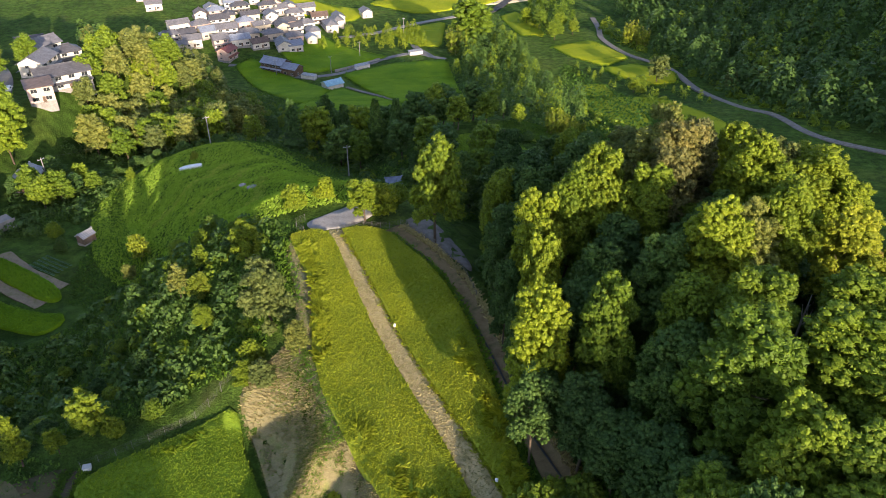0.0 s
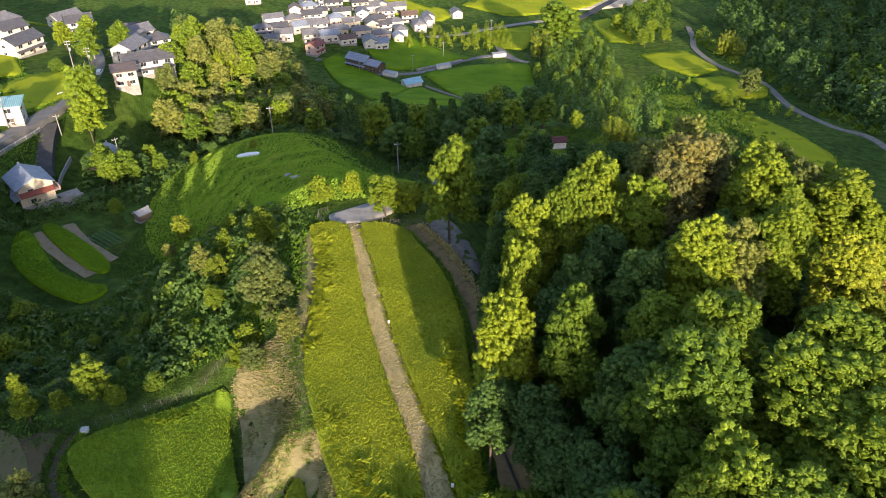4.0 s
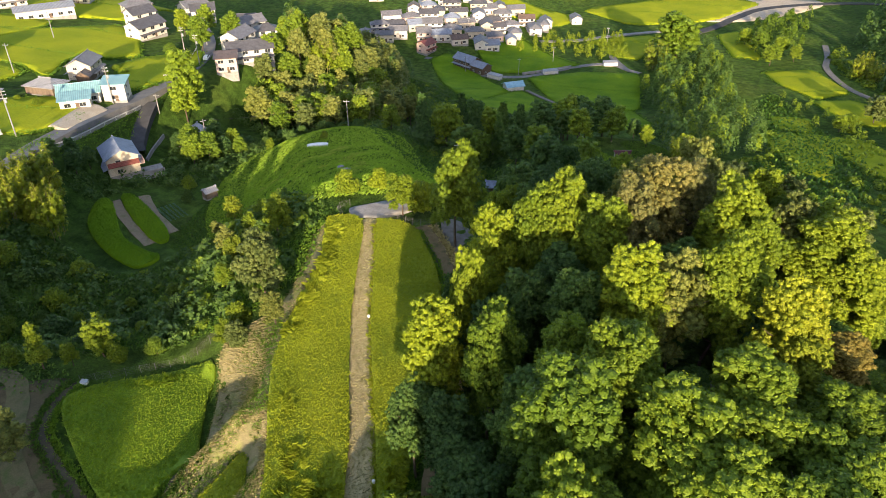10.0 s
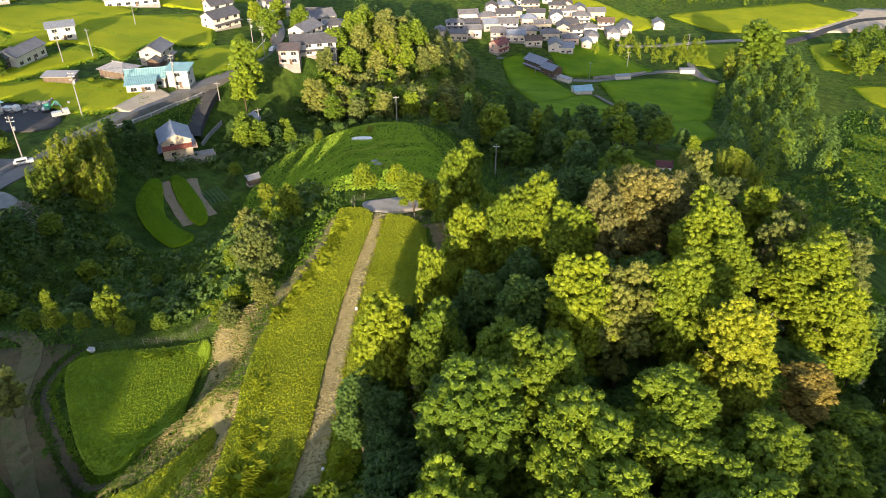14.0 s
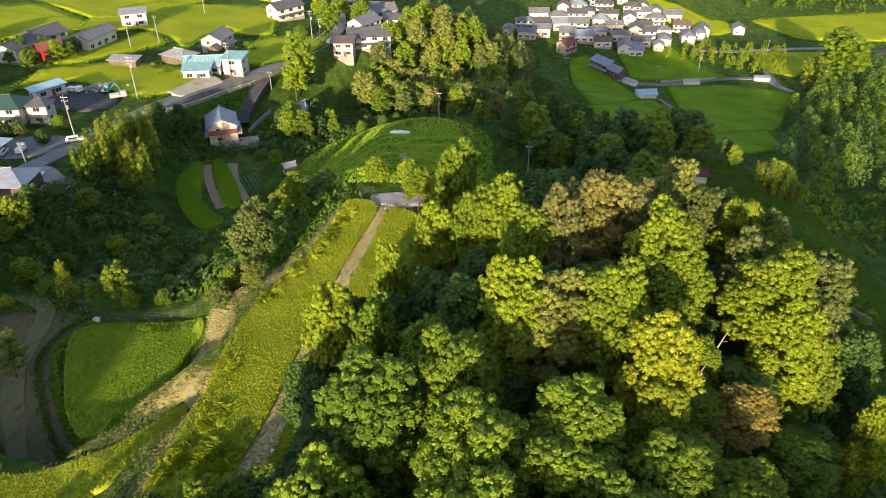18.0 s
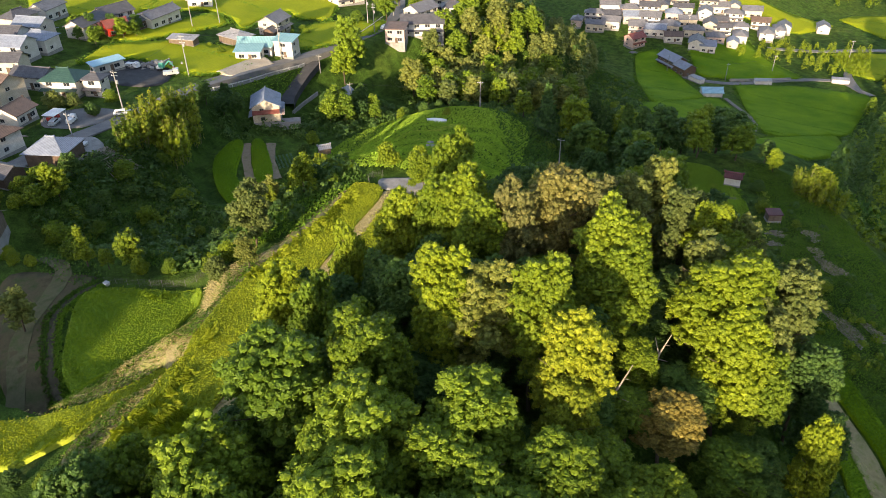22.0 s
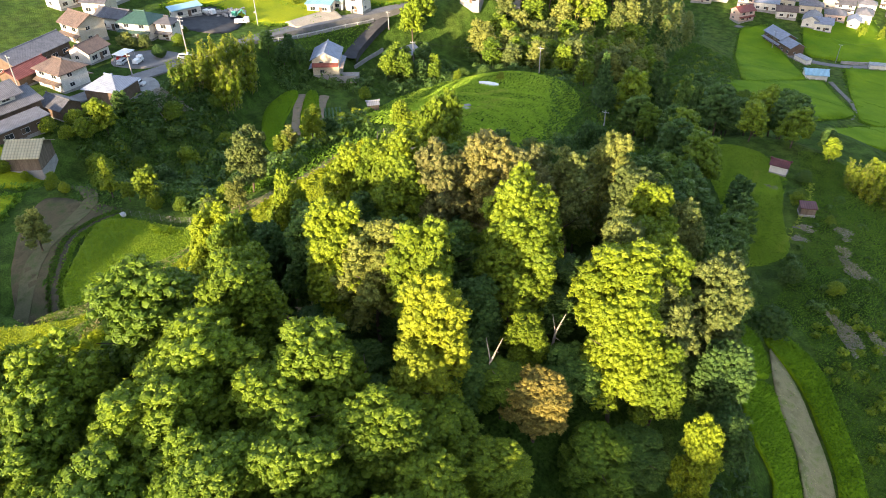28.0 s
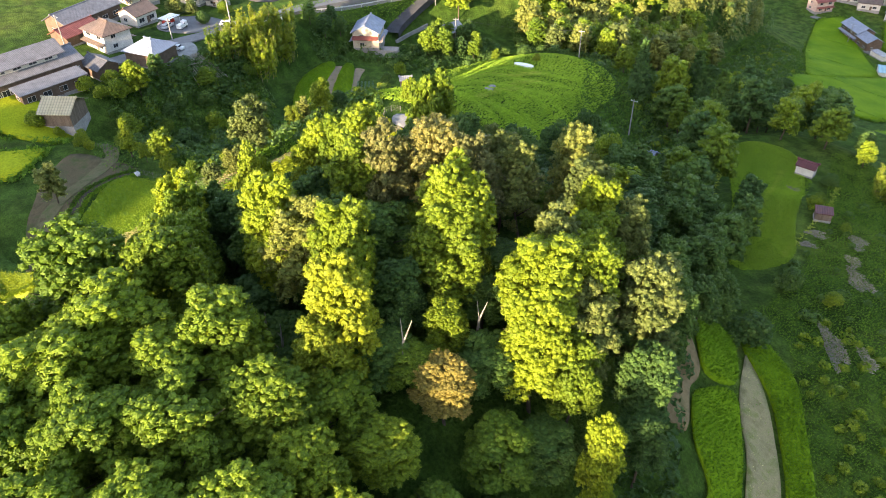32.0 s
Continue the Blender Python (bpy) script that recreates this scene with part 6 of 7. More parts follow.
house(-84.5, 49.5, 108, 14, 3.6, 3.4, TILE_GREY, BROWN_WALL, "shed", "low tiled wing of a farmhouse")
house(-92, 61, 20, 7, 5, 4.2, TILE_DARK, BROWN_WALL, "gable", "small dark-tiled annexe beside a farmhouse", windows=False, category="annexe")
house(-74.4, 50, 54, 6.2, 6.8, 5.2, TIN_OLIVE, WOOD, "gable", "weathered timber hut with a plain olive sheet roof", windows=False, category="hut", name="hut")
house(-110.5, 66.4, 20, 9.5, 7.2, 6.6, TILE_BROWN, WHITE_WALL, "hip", "white two-storey house with a low brown hipped roof")
house(-118, 60, 120, 10, 6, 4.2, TIN_RED, BROWN_WALL, "gable", "low shed with a rusty red sheet roof", windows=False, category="shed", name="shed")
house(-129, 64, 121, 18, 7.5, 5.6, TILE_GREY, BROWN_WALL, "gable", "long grey-tiled farmhouse by the road", storeys=1)
house(-126, 77, 120, 7, 6.5, 4.8, TILE_BROWN, WHITE_WALL, "gable", "brown-tiled low wing of a house", storeys=1)
house(-144, 81, 16, 9, 8, 7.4, TILE_BROWN, CREAM_WALL, "gable", "cream house with a broad brown roof")
house(-150, 92, 30, 10, 6, 5.5, TILE_DARK, WHITE_WALL, "gable", "dark-tiled white house behind a garden", storeys=1)
house(-139.6, 96, 35, 10, 8, 6.8, TIN_GREEN, WHITE_WALL, "hip", "white house with a dark green hipped roof")
house(-133, 101, 35, 5, 4.5, 6.2, TILE_DARK, WHITE_WALL, "hip", "dark-roofed wing with a pillared porch")
house(-95.4, 73.2, 36, 8.6, 8, 5.8, TILE_BLUE, BROWN_WALL, "hip", "hut with a slate-blue roof at the bank's edge", windows=False, category="hut", name="hut")
house(-151.5, 113, 89, 9, 3.2, 3.2, TIN_BLUE, WHITE_WALL, "shed", "white site office with a blue sheet roof", category="office")
house(-123, 206.5, 33, 7, 6.0, 5.8, TILE_BROWN, PINK_WALL, "shed", "pale pinkish two-storey house at a grove's edge", storeys=2)
house(-122.5, 220, 40, 15.5, 8, 7.0, TILE_DARK, WHITE_WALL, "gable", "large dark-tiled house by the road")
house(-137.5, 235, 93, 11.5, 8, 7.2, TILE_GREY, WHITE_WALL, "gable", "white-gabled house with grey tiles")
house(-136.5, 253, 41, 8, 7, 6.5, TILE_DARK, WHITE_WALL, "hip", "white house with a dark hipped roof")
house(-150, 262, 60, 10, 8, 7.5, TILE_GREY, WHITE_WALL, "gable", "grey-tiled house with layered roofs")
house(-160, 272, 30, 9, 7, 6.5, TILE_DARK, CREAM_WALL, "gable", "cream house behind garden trees")
house(-140, 158.5, 40, 11, 8, 5.0, TIN_TEAL, WHITE_WALL, "gable", "white workshop with a teal sheet roof", storeys=1)
house(-136, 152.5, 40, 8, 5, 3.6, TIN_TEAL, WHITE_WALL, "shed", "low white annexe with a teal roof")
house(-131.5, 164, 27, 6.4, 5.5, 6.0, TIN_TEAL, WHITE_WALL, "shed", "tall white house with a flat teal roof", storeys=2)
house(-154, 160, 4, 10, 7, 4.4, TIN_GREY, WOOD, "hip", "old barn with a weathered grey roof", windows=False, category="barn", name="barn")
house(-161.5, 144.5, 28, 9, 3.5, 2.8, TIN_GREY, WOOD, "shed", "low greenhouse shed with a grey roof", windows=False, category="shed", name="shed")
house(-157, 178.5, 113, 9.5, 7.5, 6.8, TILE_GREY, CREAM_WALL, "gable", "cream house standing alone in rice fields")
house(-153, 174.5, 113, 6, 4, 3.8, TILE_DARK, BROWN_WALL, "gable", "dark-tiled shed beside a lone house", windows=False, category="shed", name="shed")
for hx, hy, ht, hl, hw, hh, hr, hwall, hs, hlabel in (
        (-176, 97.5, 32, 10, 7.5, 7, TILE_BLUE, WHITE_WALL, "gable", "white house with blue-grey tiles in a cluster"), (-180, 106.5, 30, 9, 7, 6.4, TILE_BLUE, WHITE_WALL, "hip", "white house with a blue-grey hipped roof"), (-189, 101, 35, 10, 7, 6.4, TILE_DARK, WHITE_WALL, "gable", "dark-tiled white house in a cluster"), (-194, 111, 28, 10, 7, 6.6, TILE_BLUE, WHITE_WALL, "gable", "blue-grey tiled house beside a rice field"), (-177, 86, 110, 11, 7, 6.4, TILE_GREY, WHITE_WALL, "gable", "grey-tiled white house by a garden"), (-166, 92, 40, 8, 6, 5.4, TILE_DARK, CREAM_WALL, "gable", "small cream house with dark tiles"),
        (-189, 126, 117, 13, 7, 6, TILE_DARK, WHITE_WALL, "gable", "white house with dark tiles in a row"), (-194, 138, 98, 11, 8, 7, TILE_DARK, WHITE_WALL, "gable", "dark-tiled white house in a row"),
        (-187, 151, 110, 15, 6, 5.6, TILE_GREY, WHITE_WALL, "gable", "long low grey-tiled house"), (-184, 133, 80, 7, 6, 5, TIN_RED, RED_PAINT, "gable", "barn with a dull red roof"),
        (-186, 142, 110, 12, 5, 4.6, TILE_GREY, BROWN_WALL, "gable", "grey-tiled barn in a farm row"), (-202, 177, 55, 9, 6, 5.6, TIN_GREY, WHITE_WALL, "shed", "white box-like house by the rice"),
        (-176, 230, 82, 13, 8, 7, TILE_DARK, WHITE_WALL, "gable", "white house at a road bend"), (-214, 124, 120, 11, 7, 6, TILE_GREY, WHITE_WALL, "gable", "grey-tiled house at the terrace's edge"),
        (-208, 112, 110, 10, 7, 6, TILE_DARK, CREAM_WALL, "hip", "dark-roofed house near the rice terraces"), (-228, 232, 50, 22, 7, 4.5, TIN_GREY, WHITE_WALL, "shed", "long low white building beside the rice"),
        (-192, 246, 70, 10, 8, 7, TILE_DARK, WHITE_WALL, "gable", "white house behind the rice fields"), (-204, 258, 60, 11, 8, 7, TILE_GREY, CREAM_WALL, "hip", "cream house with a grey hipped roof"),
        (-184, 276, 40, 10, 8, 7, TILE_DARK, WHITE_WALL, "gable", "dark-tiled house along the upper road"), (-200, 290, 70, 12, 8, 7, TILE_GREY, WHITE_WALL, "gable", "grey-tiled house along the upper road"),
        (-240, 262, 30, 12, 9, 7, TILE_DARK, CREAM_WALL, "hip", "house with a broad dark roof"), (-255, 240, 60, 11, 8, 7, TILE_GREY, WHITE_WALL, "gable", "house on the upper terrace"),
        (-268, 196, 60, 11, 8, 7, TILE_GREY, WHITE_WALL, "gable", "house at the far terrace"), (-280, 160, 80, 11, 8, 7, TILE_DARK, WHITE_WALL, "gable", "dark-tiled far terrace house")):
    house(hx, hy, ht, hl, hw, hh, hr, hwall, hs, hlabel)
house(-59, 351, 38, 9, 6.5, 4, TIN_BLUE, WHITE_WALL, "gable", "white shed with a pale blue roof in the valley", windows=False, category="shed", name="shed")
house(-123.5, 394, 73, 9.5, 7, 7, TIN_RED, PINK_WALL, "gable", "pinkish house with a red roof")
house(-94, 381, -27, 14, 8, 7, TILE_BLUE, BROWN_WALL, "gable", "large valley house with blue-grey tiles")
house(-84, 375, -27, 9, 7, 6, TILE_BLUE, BROWN_WALL, "gable", "lower wing of a large valley house")
for sx, sy, st in ((-74, 368, -20), (-48, 388, 35), (-20, 418, 25)):
    house(sx, sy, st, 8, 3, 2.4, TIN_GREY, WHITE_WALL, "shed", "low white shed beside the valley lane", windows=False, category="shed", name="shed", over=0.15)
rng = random.Random(12)
for k in range(46):
    fx, fy = -166 + (k % 8) * 11 + rng.uniform(-3, 3) + (k // 8) * 3, 400 + (k // 8) * 17 + rng.uniform(-4, 4) + (k % 8) * 2.5
    if math.hypot(fx + 123, fy - 394) < 12 or fy < 400 + 0.55 * max(0, fx + 118):
        continue
    house(fx, fy, rng.choice((22, 28, 112, 35)), rng.uniform(8, 12), rng.uniform(6, 8), rng.uniform(5.2, 7.2), rng.choice((TILE_GREY, TILE_GREY, TILE_GREY, TILE_DARK, TILE_BLUE, TILE_BROWN)), rng.choice((WHITE_WALL, WHITE_WALL, CREAM_WALL, PINK_WALL)), rng.choice(("gable", "gable", "hip")), "tiled house of the distant valley village", group="distant village houses")
for fx, fy in ((-76, 496), (-60, 520), (-190, 470), (-205, 490)):
    house(fx, fy, rng.choice((22, 112)), 10, 7, 6, TILE_GREY, WHITE_WALL, "gable", "tiled house at the edge of the distant village", group="distant village houses")
house(-13, 159.5, 13, 3.4, 2.8, 3.0, TILE_BLUE, WOOD, "gable", "small hillside shrine hut with a blue-grey roof", windows=False, category="hut", over=0.5, name="hut")
house(15.5, 174.5, 18, 3.4, 2.6, 2.8, TIN_MAROON, WHITE_WALL, "gable", "small white shed with a red roof coloured dark for shade", windows=False, category="shed", over=0.3, name="shed")
house(30, 158, 40, 2.6, 2.0, 1.9, TIN_MAROON, WOOD, "shed", "collapsing rusty shed by a bush", windows=False, category="shed", over=0.2, name="shed")


# ---- poles and wires ----
def utility_pole(x, y, height, arms=2, turn=0.0, label="white concrete utility pole with crossarms"):
    p = thing("utility_pole", x, y, gz(x, y) - 0.3, turn, label, "utility pole", "utility poles")
    part("pole", tube(bmesh.new(), (0, 0, 0), (0, 0, height + 0.3), 0.19, 0.11, 9), p, CONCRETE)
    for k in range(arms):
        z = height - 0.3 - 0.9 * k
        part("crossarm", boxed(-0.9, 0.1, z - 0.06, 0.9, 0.22, z + 0.06), p, GREY_METAL)
        for s in (-0.75, 0.0, 0.75):
            part("insulator", tube(bmesh.new(), (s, 0.16, z + 0.06), (s, 0.16, z + 0.26), 0.06, 0.04, 6), p, WHITE_PAINT)
    if arms > 1:
        part("transformer", tube(bmesh.new(), (0.42, 0, height - 3.2), (0.42, 0, height - 2.3), 0.26, 0.26, 10), p, GREY_METAL, "grey steel transformer drum")
    return (x, y, gz(x, y) + height - 0.2)


def wire(a, b, sag):
    a, b = Vector(a), Vector(b)
    bm = swept([a.lerp(b, k / 8) - Vector((0, 0, sag * 4 * (k / 8) * (1 - k / 8))) for k in range(9)], 0.025, 4)
    tagged(part("power_line", bm, None, BLACK), "thin black overhead power line", "cable", "power lines")


tops = {}
for key, px, py, ph, pa, pt in (("a", -66.2, 184.5, 9.5, 1, 30), ("b", -25, 165.5, 9.5, 1, 20), ("c", -131.5, 127.5, 12.5, 3, 30), ("d", -116, 99, 11, 2, 30), ("e", -130.5, 160.5, 11, 2, 20), ("f", -134, 206, 11, 2, 20), ("g", -146, 214, 11, 2, 20),
                                ("h", -104, 166, 9, 1, 60), ("i", -102, 80, 8, 1, 20), ("j", -176, 168, 10, 1, 20), ("k", -178, 158, 10, 1, 20), ("l", -64, 380, 9, 1, 20), ("m", -52, 412, 9, 1, 20), ("n", -92, 372, 9, 1, 20), ("o", -150, 232, 11, 2, 20), ("p", -123, 170, 6, 1, 20), ("q", -200, 208, 10, 1, 20), ("r", -108, 56, 10, 1, 20), ("s", -30, 470, 10, 1, 20), ("t", -112, 436, 10, 2, 20)):
    tops[key] = utility_pole(px, py, ph, pa, pt)
for a, b in (("a", "h"), ("a", "b"), ("d", "c"), ("c", "e"), ("e", "f"), ("f", "o"), ("i", "d"), ("l", "m"), ("j", "k")):
    wire(tops[a], tops[b], 1.2)


# ---- fences, walls, rails ----
def mesh_fence(points, spacing, height, label, material=FENCE_WIRE, name="fence"):
    line = curve(points, False, 8)
    d = np.r_[0, np.cumsum(np.linalg.norm(np.diff(line, axis=0), axis=1))]
    n = max(2, int(d[-1] / spacing))
    at = [(np.interp(s, d, line[:, 0]), np.interp(s, d, line[:, 1])) for s in np.linspace(0, d[-1], n + 1)]
    f = thing(name, *at[0], 0, 0, label, "fence")
    f.matrix_world = Matrix()
    for x, y in at:
        part("post", tube(bmesh.new(), (x, y, gz(x, y) - 0.3), (x, y, gz(x, y) + height), 0.035, 0.035, 6), f, material)
    for (ax, ay), (bx, by) in zip(at, at[1:]):
        bm = bmesh.new()
        for k in range(5):
            h = 0.1 + (height - 0.15) * k / 4
            tube(bm, (ax, ay, gz(ax, ay) + h), (bx, by, gz(bx, by) + h), 0.008, 0.008, 3)
        for k in range(9):
            u = k / 9
            x, y = ax + (bx - ax) * u, ay + (by - ay) * u
            z = gz(ax, ay) * (1 - u) + gz(bx, by) * u
            tube(bm, (x, y, z + 0.08), (x, y, z + height - 0.05), 0.006, 0.006, 3)
        part("wire_panel", bm, f, material)["kind"] = "stuff"
    return f


mesh_fence([(-43, 57.3), (-40, 59.2), (-35.8, 62.2), (-31, 65.6), (-28, 68.4), (-26, 71)], 1.9, 1.3, "wire mesh fence overgrown above a rice paddy")
mesh_fence([(-17, 98.6), (-13, 100.4), (-9.5, 100), (-6, 101)], 1.4, 1.2, "wire mesh fence at the end of the rice field")
mesh_fence([(-7, 101), (-2, 96), (2.5, 90), (5, 82)], 1.6, 1.2, "wire mesh fence along the wood's edge")
mesh_fence([(-22.5, 98.6), (-24.5, 100.5), (-23, 102.5)], 1.4, 1.2, "wire mesh fence by the concrete pad")


def guard_rail(points, label):
    line = curve(points, False, 4)
    g = thing("guard_rail", 0, 0, 0, 0, label, "guard rail")
    for k, ((ax, ay), (bx, by)) in enumerate(zip(line, line[1:])):
        za, zb = gz(ax, ay) + 0.2, gz(bx, by) + 0.2
        q = bmesh.new()
        v = [q.verts.new(c) for c in ((ax, ay, za + 0.45), (bx, by, zb + 0.45), (bx, by, zb + 0.85), (ax, ay, za + 0.85))]
        q.faces.new(v)
        bmesh.ops.solidify(q, geom=q.faces[:], thickness=0.08)
        part("rail", q, g, WHITE_PAINT)
        part("post", boxed(ax - 0.07, ay - 0.07, za - 0.5, ax + 0.07, ay + 0.07, za + 0.9), g, WHITE_PAINT)
    return g


guard_rail([(-118.5, 123), (-123.8, 149), (-125.8, 166)], "white guard rail along the village road")
guard_rail([(-107.5, 94), (-112, 108), (-116, 117)], "white guard rail above the road bank")
guard_rail([(-134.5, 188), (-134.5, 196), (-140, 208), (-150, 226)], "white rail round a road bend")
setting(strip("kerb", [(-118.7, 123), (-124, 149), (-126, 166)], 0.5, CONCRETE, 0.3), "pale concrete kerb along the village road", "kerb")
setting(strip("retaining_wall", [(-116.8, 163), (-113.6, 154), (-110.8, 148)], 0.4, CONCRETE, 1.0, 2.0), "grey concrete wall beside the side road", "wall")
setting(strip("retaining_wall", [(-62, 381), (-50, 393), (-40, 405)], 0.6, CONCRETE, 1.2, 1.0), "low white concrete wall along the lane", "wall")


# ---- vehicles ----
def car(x, y, turn, paint, label, long=3.5, wide=1.5, cargo=False):
    c = thing("truck" if cargo else "car", x, y, gz(x, y) + 0.15, turn, label, "truck" if cargo else "car", "parked vehicles")
    bm = boxed(-long / 2, -wide / 2, 0.3, long / 2, wide / 2, 0.85, 0.1)
    part("body", bm, c, paint)
    if cargo:
        cab = boxed(long * 0.12, -wide / 2 + 0.04, 0.85, long / 2 - 0.08, wide / 2 - 0.04, 1.75, 0.14)
        part("cargo_box", boxed(-long / 2 + 0.05, -wide / 2 + 0.03, 0.85, long * 0.08, wide / 2 - 0.03, 1.3, 0.04), c, paint)
    else:
        cab = boxed(-long * 0.42, -wide / 2 + 0.08, 0.85, long * 0.24, wide / 2 - 0.08, 1.42, 0.18)
    part("cabin", cab, c, paint)
    part("windscreen", boxed(long * 0.2, -wide / 2 + 0.16, 1.0, long * (0.44 if cargo else 0.25), wide / 2 - 0.16, 1.36), c, GLASS)
    for s in (-1, 1):
        part("side_window", boxed(-long * (0.0 if cargo else 0.34), s * (wide / 2 - 0.07) - 0.02, 0.98, long * (0.4 if cargo else 0.16), s * (wide / 2 - 0.07) + 0.02, 1.32), c, GLASS)
        part("headlight", boxed(long / 2 - 0.05, s * wide * 0.34 - 0.14, 0.55, long / 2 + 0.02, s * wide * 0.34 + 0.14, 0.72), c, WHITE_PAINT)
        for wx in (-0.31, 0.31):
            w = part("wheel", tube(bmesh.new(), (long * wx, s * (wide / 2 - 0.16), 0.28), (long * wx, s * (wide / 2 + 0.02), 0.28), 0.28, 0.28, 12), c, TYRE)
            part("rim", tube(bmesh.new(), (long * wx, s * (wide / 2 + 0.0), 0.28), (long * wx, s * (wide / 2 + 0.03), 0.28), 0.17, 0.17, 10), w, SILVER_PAINT)
    return c


car(-113.5, 97.5, 60, WHITE_PAINT, "white car parked beside the village road", 4.2, 1.65)
car(-120.8, 83.5, 120, RED_PAINT, "small red truck under a carport", 3.4, 1.5, True)
car(-116.5, 86, 130, WHITE_PAINT, "small white truck on a paved yard", 3.4, 1.5, True)
car(-118, 82.5, 130, SILVER_PAINT, "silver car on a paved yard", 3.9, 1.6)
car(-100.5, 80.5, 40, WHITE_PAINT, "white van parked by a slate-roofed hut", 3.4, 1.5)
car(-150, 120, 20, WHITE_PAINT, "white truck in a builder's yard", 4.6, 1.8, True)
car(-136, 124.5, 60, SILVER_PAINT, "grey flatbed in a builder's yard", 4.6, 1.8, True)
car(-137, 214, 110, WHITE_PAINT, "white car by the road bend", 4.0, 1.6)
port = thing("carport", -120.2, 83.8, gz(-120.2, 83.8), 120, "flat white-roofed carport over a red truck", "carport")
part("roof", boxed(-2.4, -1.7, 2.3, 2.4, 1.7, 2.42), port, WHITE_PAINT)
for s in (-1, 1):
    for q in (-1, 1):
        part("post", boxed(s * 2.2 - 0.05, q * 1.5 - 0.05, 0, s * 2.2 + 0.05, q * 1.5 + 0.05, 2.3), port, GREY_METAL)
dig = thing("excavator", -141.5, 125, gz(-141.5, 125) + 0.1, 40, "small green and white excavator in a builder's yard", "excavator")
part("cab", boxed(-0.9, -0.9, 0.9, 0.5, 0.3, 2.4, 0.1), dig, GREEN_PAINT)
part("engine_cover", boxed(-1.6, -0.9, 0.8, 0.4, 0.9, 1.5, 0.1), dig, WHITE_PAINT)
for s in (-1, 1):
    part("track", boxed(-1.5, s * 0.8 - 0.2, 0, 1.5, s * 0.8 + 0.2, 0.6, 0.15), dig, TYRE)
arm = bmesh.new()
tube(arm, (0.4, 0.3, 1.2), (2.2, 0.3, 2.9), 0.16, 0.13)
tube(arm, (2.2, 0.3, 2.9), (3.3, 0.3, 1.2), 0.13, 0.1)
part("arm", arm, dig, GREEN_PAINT)
part("bucket", boxed(3.0, 0.0, 0.6, 3.6, 0.6, 1.25, 0.08), dig, BROWN_WALL)
rng = random.Random(9)
rub = bmesh.new()
for k in range(60):
    s = rng.uniform(0.4, 1.2)
    bmesh.ops.create_cube(rub, size=s, matrix=Matrix.Translation((rng.gauss(0, 3.5), rng.gauss(0, 1.6), rng.uniform(0, 0.9))) @ Euler((rng.random() * 3, rng.random() * 3, 0)).to_matrix().to_4x4())
heap = part("rubble_heap", rub, None, CONCRETE)
heap.matrix_world = pose(-148, 124, gz(-148, 124), 0, 0, 60)
tagged(heap, "heap of grey concrete rubble in a yard", "rubble", kind="stuff")
# fallen timber frame on the bank
frame_thing = thing("timber_frame", -93.4, 79.4, gz(-93.4, 79.4), 0, "collapsed weathered timber frame sliding down a bank", "timber frame")
edge_top, edge_low = ((0, 0), (-2.0, 4.6)), ((8.6, 1.0), (3.6, 9.4))
base = gz(-93.4, 79.4)
for k in range(13):
    u = k / 12 + rng.uniform(-0.02, 0.02)
    a = [edge_top[0][c] + (edge_top[1][c] - edge_top[0][c]) * u for c in (0, 1)]
    b = [edge_low[0][c] + (edge_low[1][c] - edge_low[0][c]) * u for c in (0, 1)]
    za, zb = (gz(-93.4 + p[0], 79.4 + p[1]) - base for p in (a, b))
    part("beam", tube(bmesh.new(), (*a, za + 0.9), (*b, zb + rng.uniform(0.3, 1.1)), 0.11, 0.1, 5), frame_thing, DEADWOOD)
for v in (0.1, 0.4, 0.7, 0.95):
    p, q = ([edge_top[e][c] + (edge_low[e][c] - edge_top[e][c]) * v for c in (0, 1)] for e in (0, 1))
    zp, zq = (gz(-93.4 + r[0], 79.4 + r[1]) - base for r in (p, q))
    part("rail", tube(bmesh.new(), (*p, zp + 0.8), (*q, zq + 0.8), 0.12, 0.12, 5), frame_thing, DEADWOOD)

# ---- small things by the field ----
def marker(x, y, h, lean, label, cap=True):
    m = thing("field_stake", x, y, gz(x, y) - 0.2, 0, label, "stake", "field stakes")
    part("stake", tube(bmesh.new(), (0, 0, 0), (lean[0], lean[1], h + 0.2), 0.05, 0.04, 6), m, STRAW)
    if cap:
        part("cap", boxed(lean[0] - 0.16, lean[1] - 0.16, h + 0.1, lean[0] + 0.16, lean[1] + 0.16, h + 0.5, 0.06), m, WHITE_PAINT, "white plastic cap")


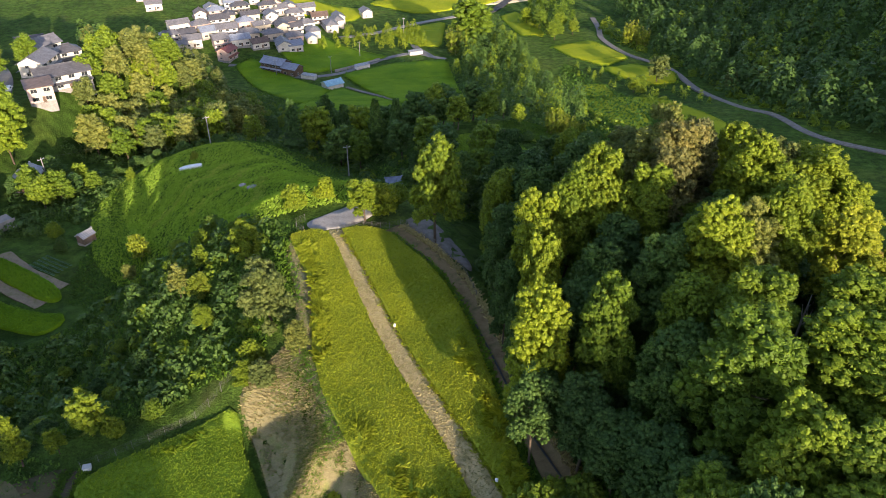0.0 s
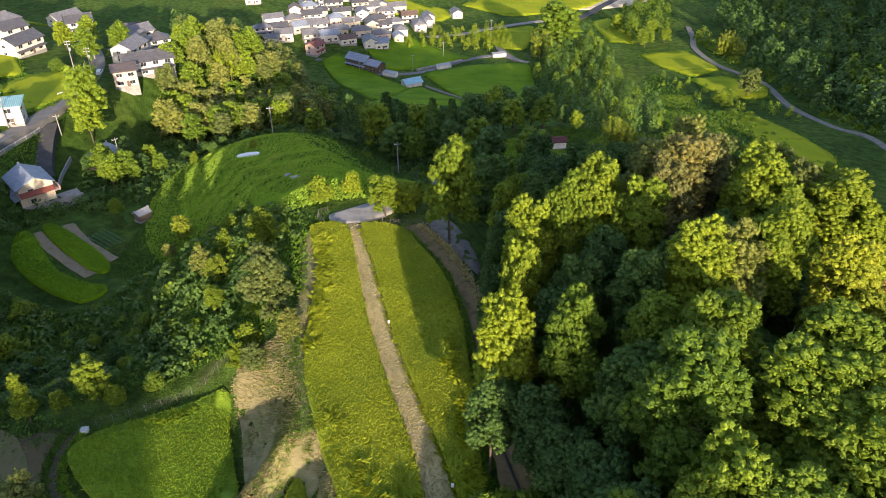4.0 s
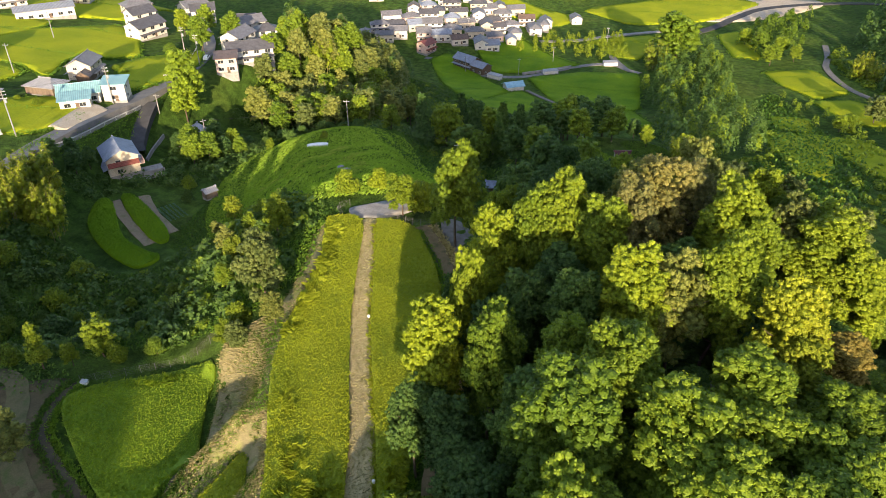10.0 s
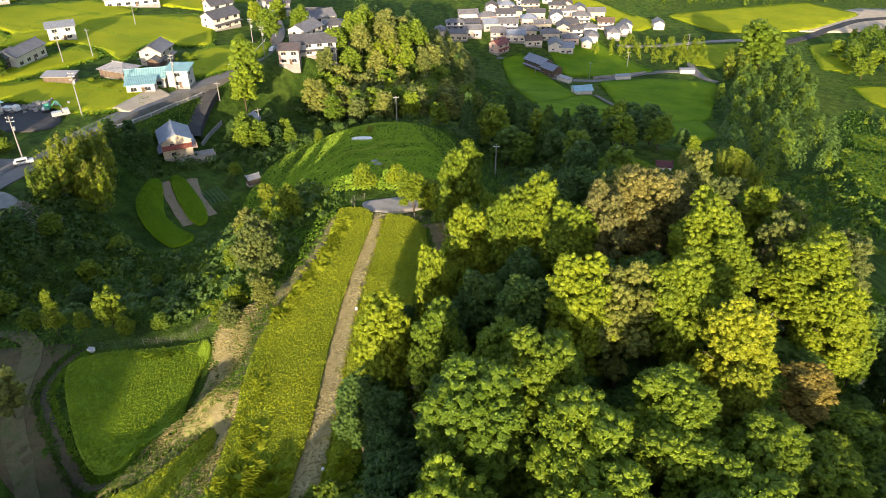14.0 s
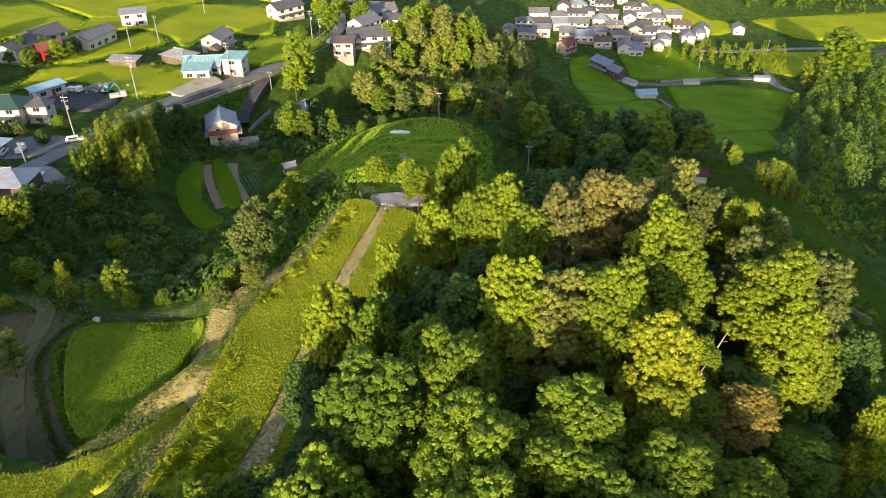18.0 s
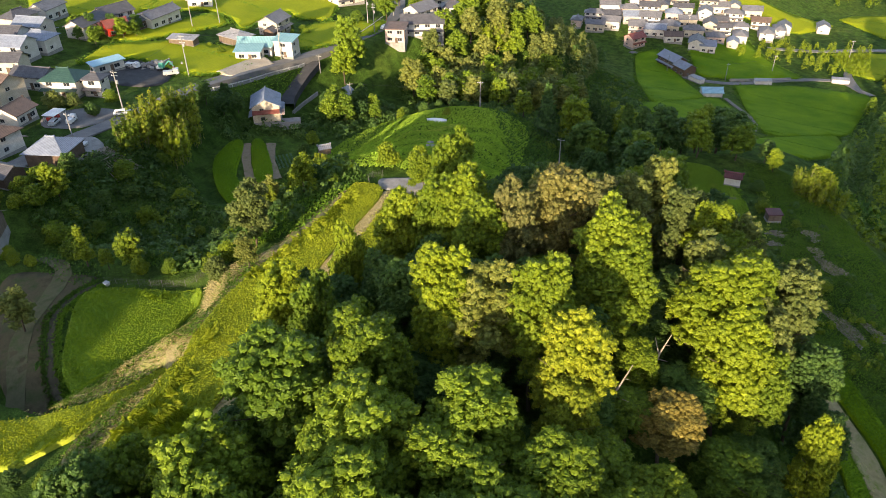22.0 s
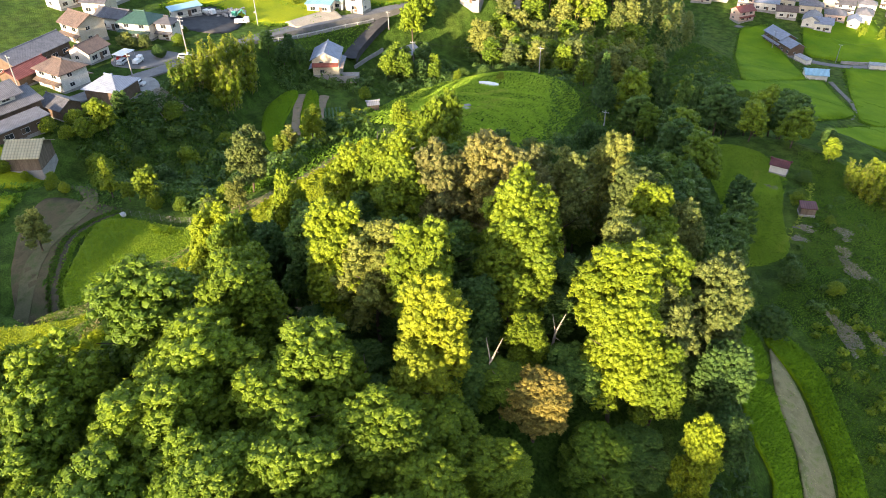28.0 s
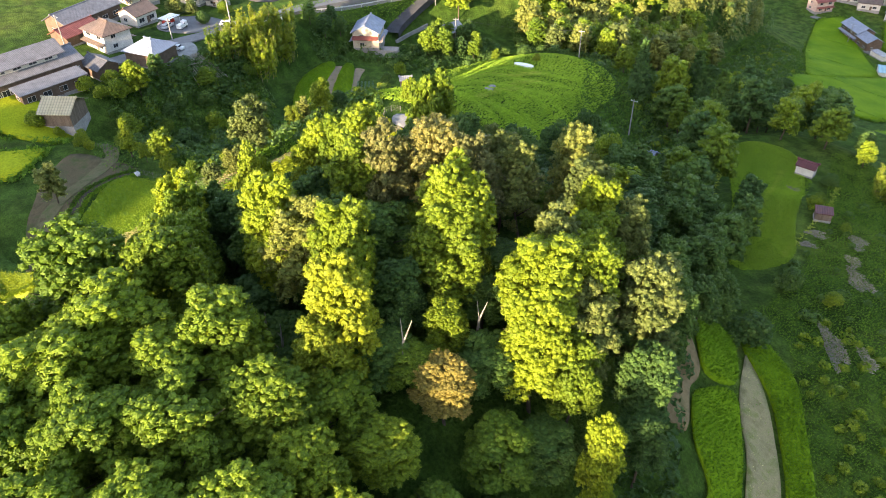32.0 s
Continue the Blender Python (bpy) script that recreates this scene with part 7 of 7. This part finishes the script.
marker(6.1, 49.2, 0.7, (0.1, 0.0), "white-capped stake in the straw strip")
marker(-6.2, 74.2, 0.9, (0.1, 0.05), "short white-capped stake in the straw strip")
marker(4.6, 46.8, 0.2, (1.4, 1.9), "bamboo stick lying in the straw", False)
marker(-7.2, 72.6, 0.3, (0.9, 1.5), "bamboo stick lying in the straw strip", False)
tub = thing("water_tub", -42.2, 57.2, gz(-42.2, 57.2), 15, "white plastic tub at the fence's end", "tub")
part("body", boxed(-0.45, -0.35, 0, 0.45, 0.35, 0.55, 0.08), tub, WHITE_PAINT)
part("lid", boxed(-0.5, -0.4, 0.55, 0.5, 0.4, 0.62, 0.03), tub, GREY_METAL)
stone = bmesh.new()
bmesh.ops.create_icosphere(stone, subdivisions=2, radius=0.9)
for v in stone.verts:
    v.co *= 1 + 0.25 * noise.noise(v.co * 1.7)
    v.co.z *= 0.6
rock = part("boulder", stone, None, CONCRETE)
rock.location = (-44, 138, gz(-44, 138) + 0.25)
tagged(rock, "grey boulder on the grass terrace", "boulder")
cab = thing("cabbage_bed", -82, 122.8, gz(-82, 122.8), -28, "bed of blue-green cabbages in rows", "vegetable bed")
rngc = np.random.default_rng(3)
head = quads("cabbage", sprays(np.zeros((2, 3)), np.tile(np.array([[0, 0, 1.0]]), (2, 1)), 9, 0.42, 0.2, rngc, 0.0, 0.9), CABBAGE)
for k in range(5):
    for x in np.arange(-4, 4.01, 0.75):
        one = part("cabbage", head, cab)
        one.location = (float(x), (k - 2) * 1.0, 0.1)
        one.rotation_euler.z = float(rngc.uniform(0, 6))

# a white sheet and a stone cover on the grassy mound
tagged(sheet("plastic_sheet", [(-67, 161.6), (-66.4, 163.4), (-62.8, 165), (-62.4, 163.6)], WHITE_PAINT, 0.5, 0.8, 0.5, 0.1), "white plastic sheet lying on the grass", "sheet")
tagged(sheet("stone_cover", [(-42.2, 134.6), (-41.8, 135.8), (-40.4, 135.9), (-40.6, 134.6)], CONCRETE, 0.35, 0.8, 0.4, 0.05), "grey stone cover in the terraced grass", "cover")
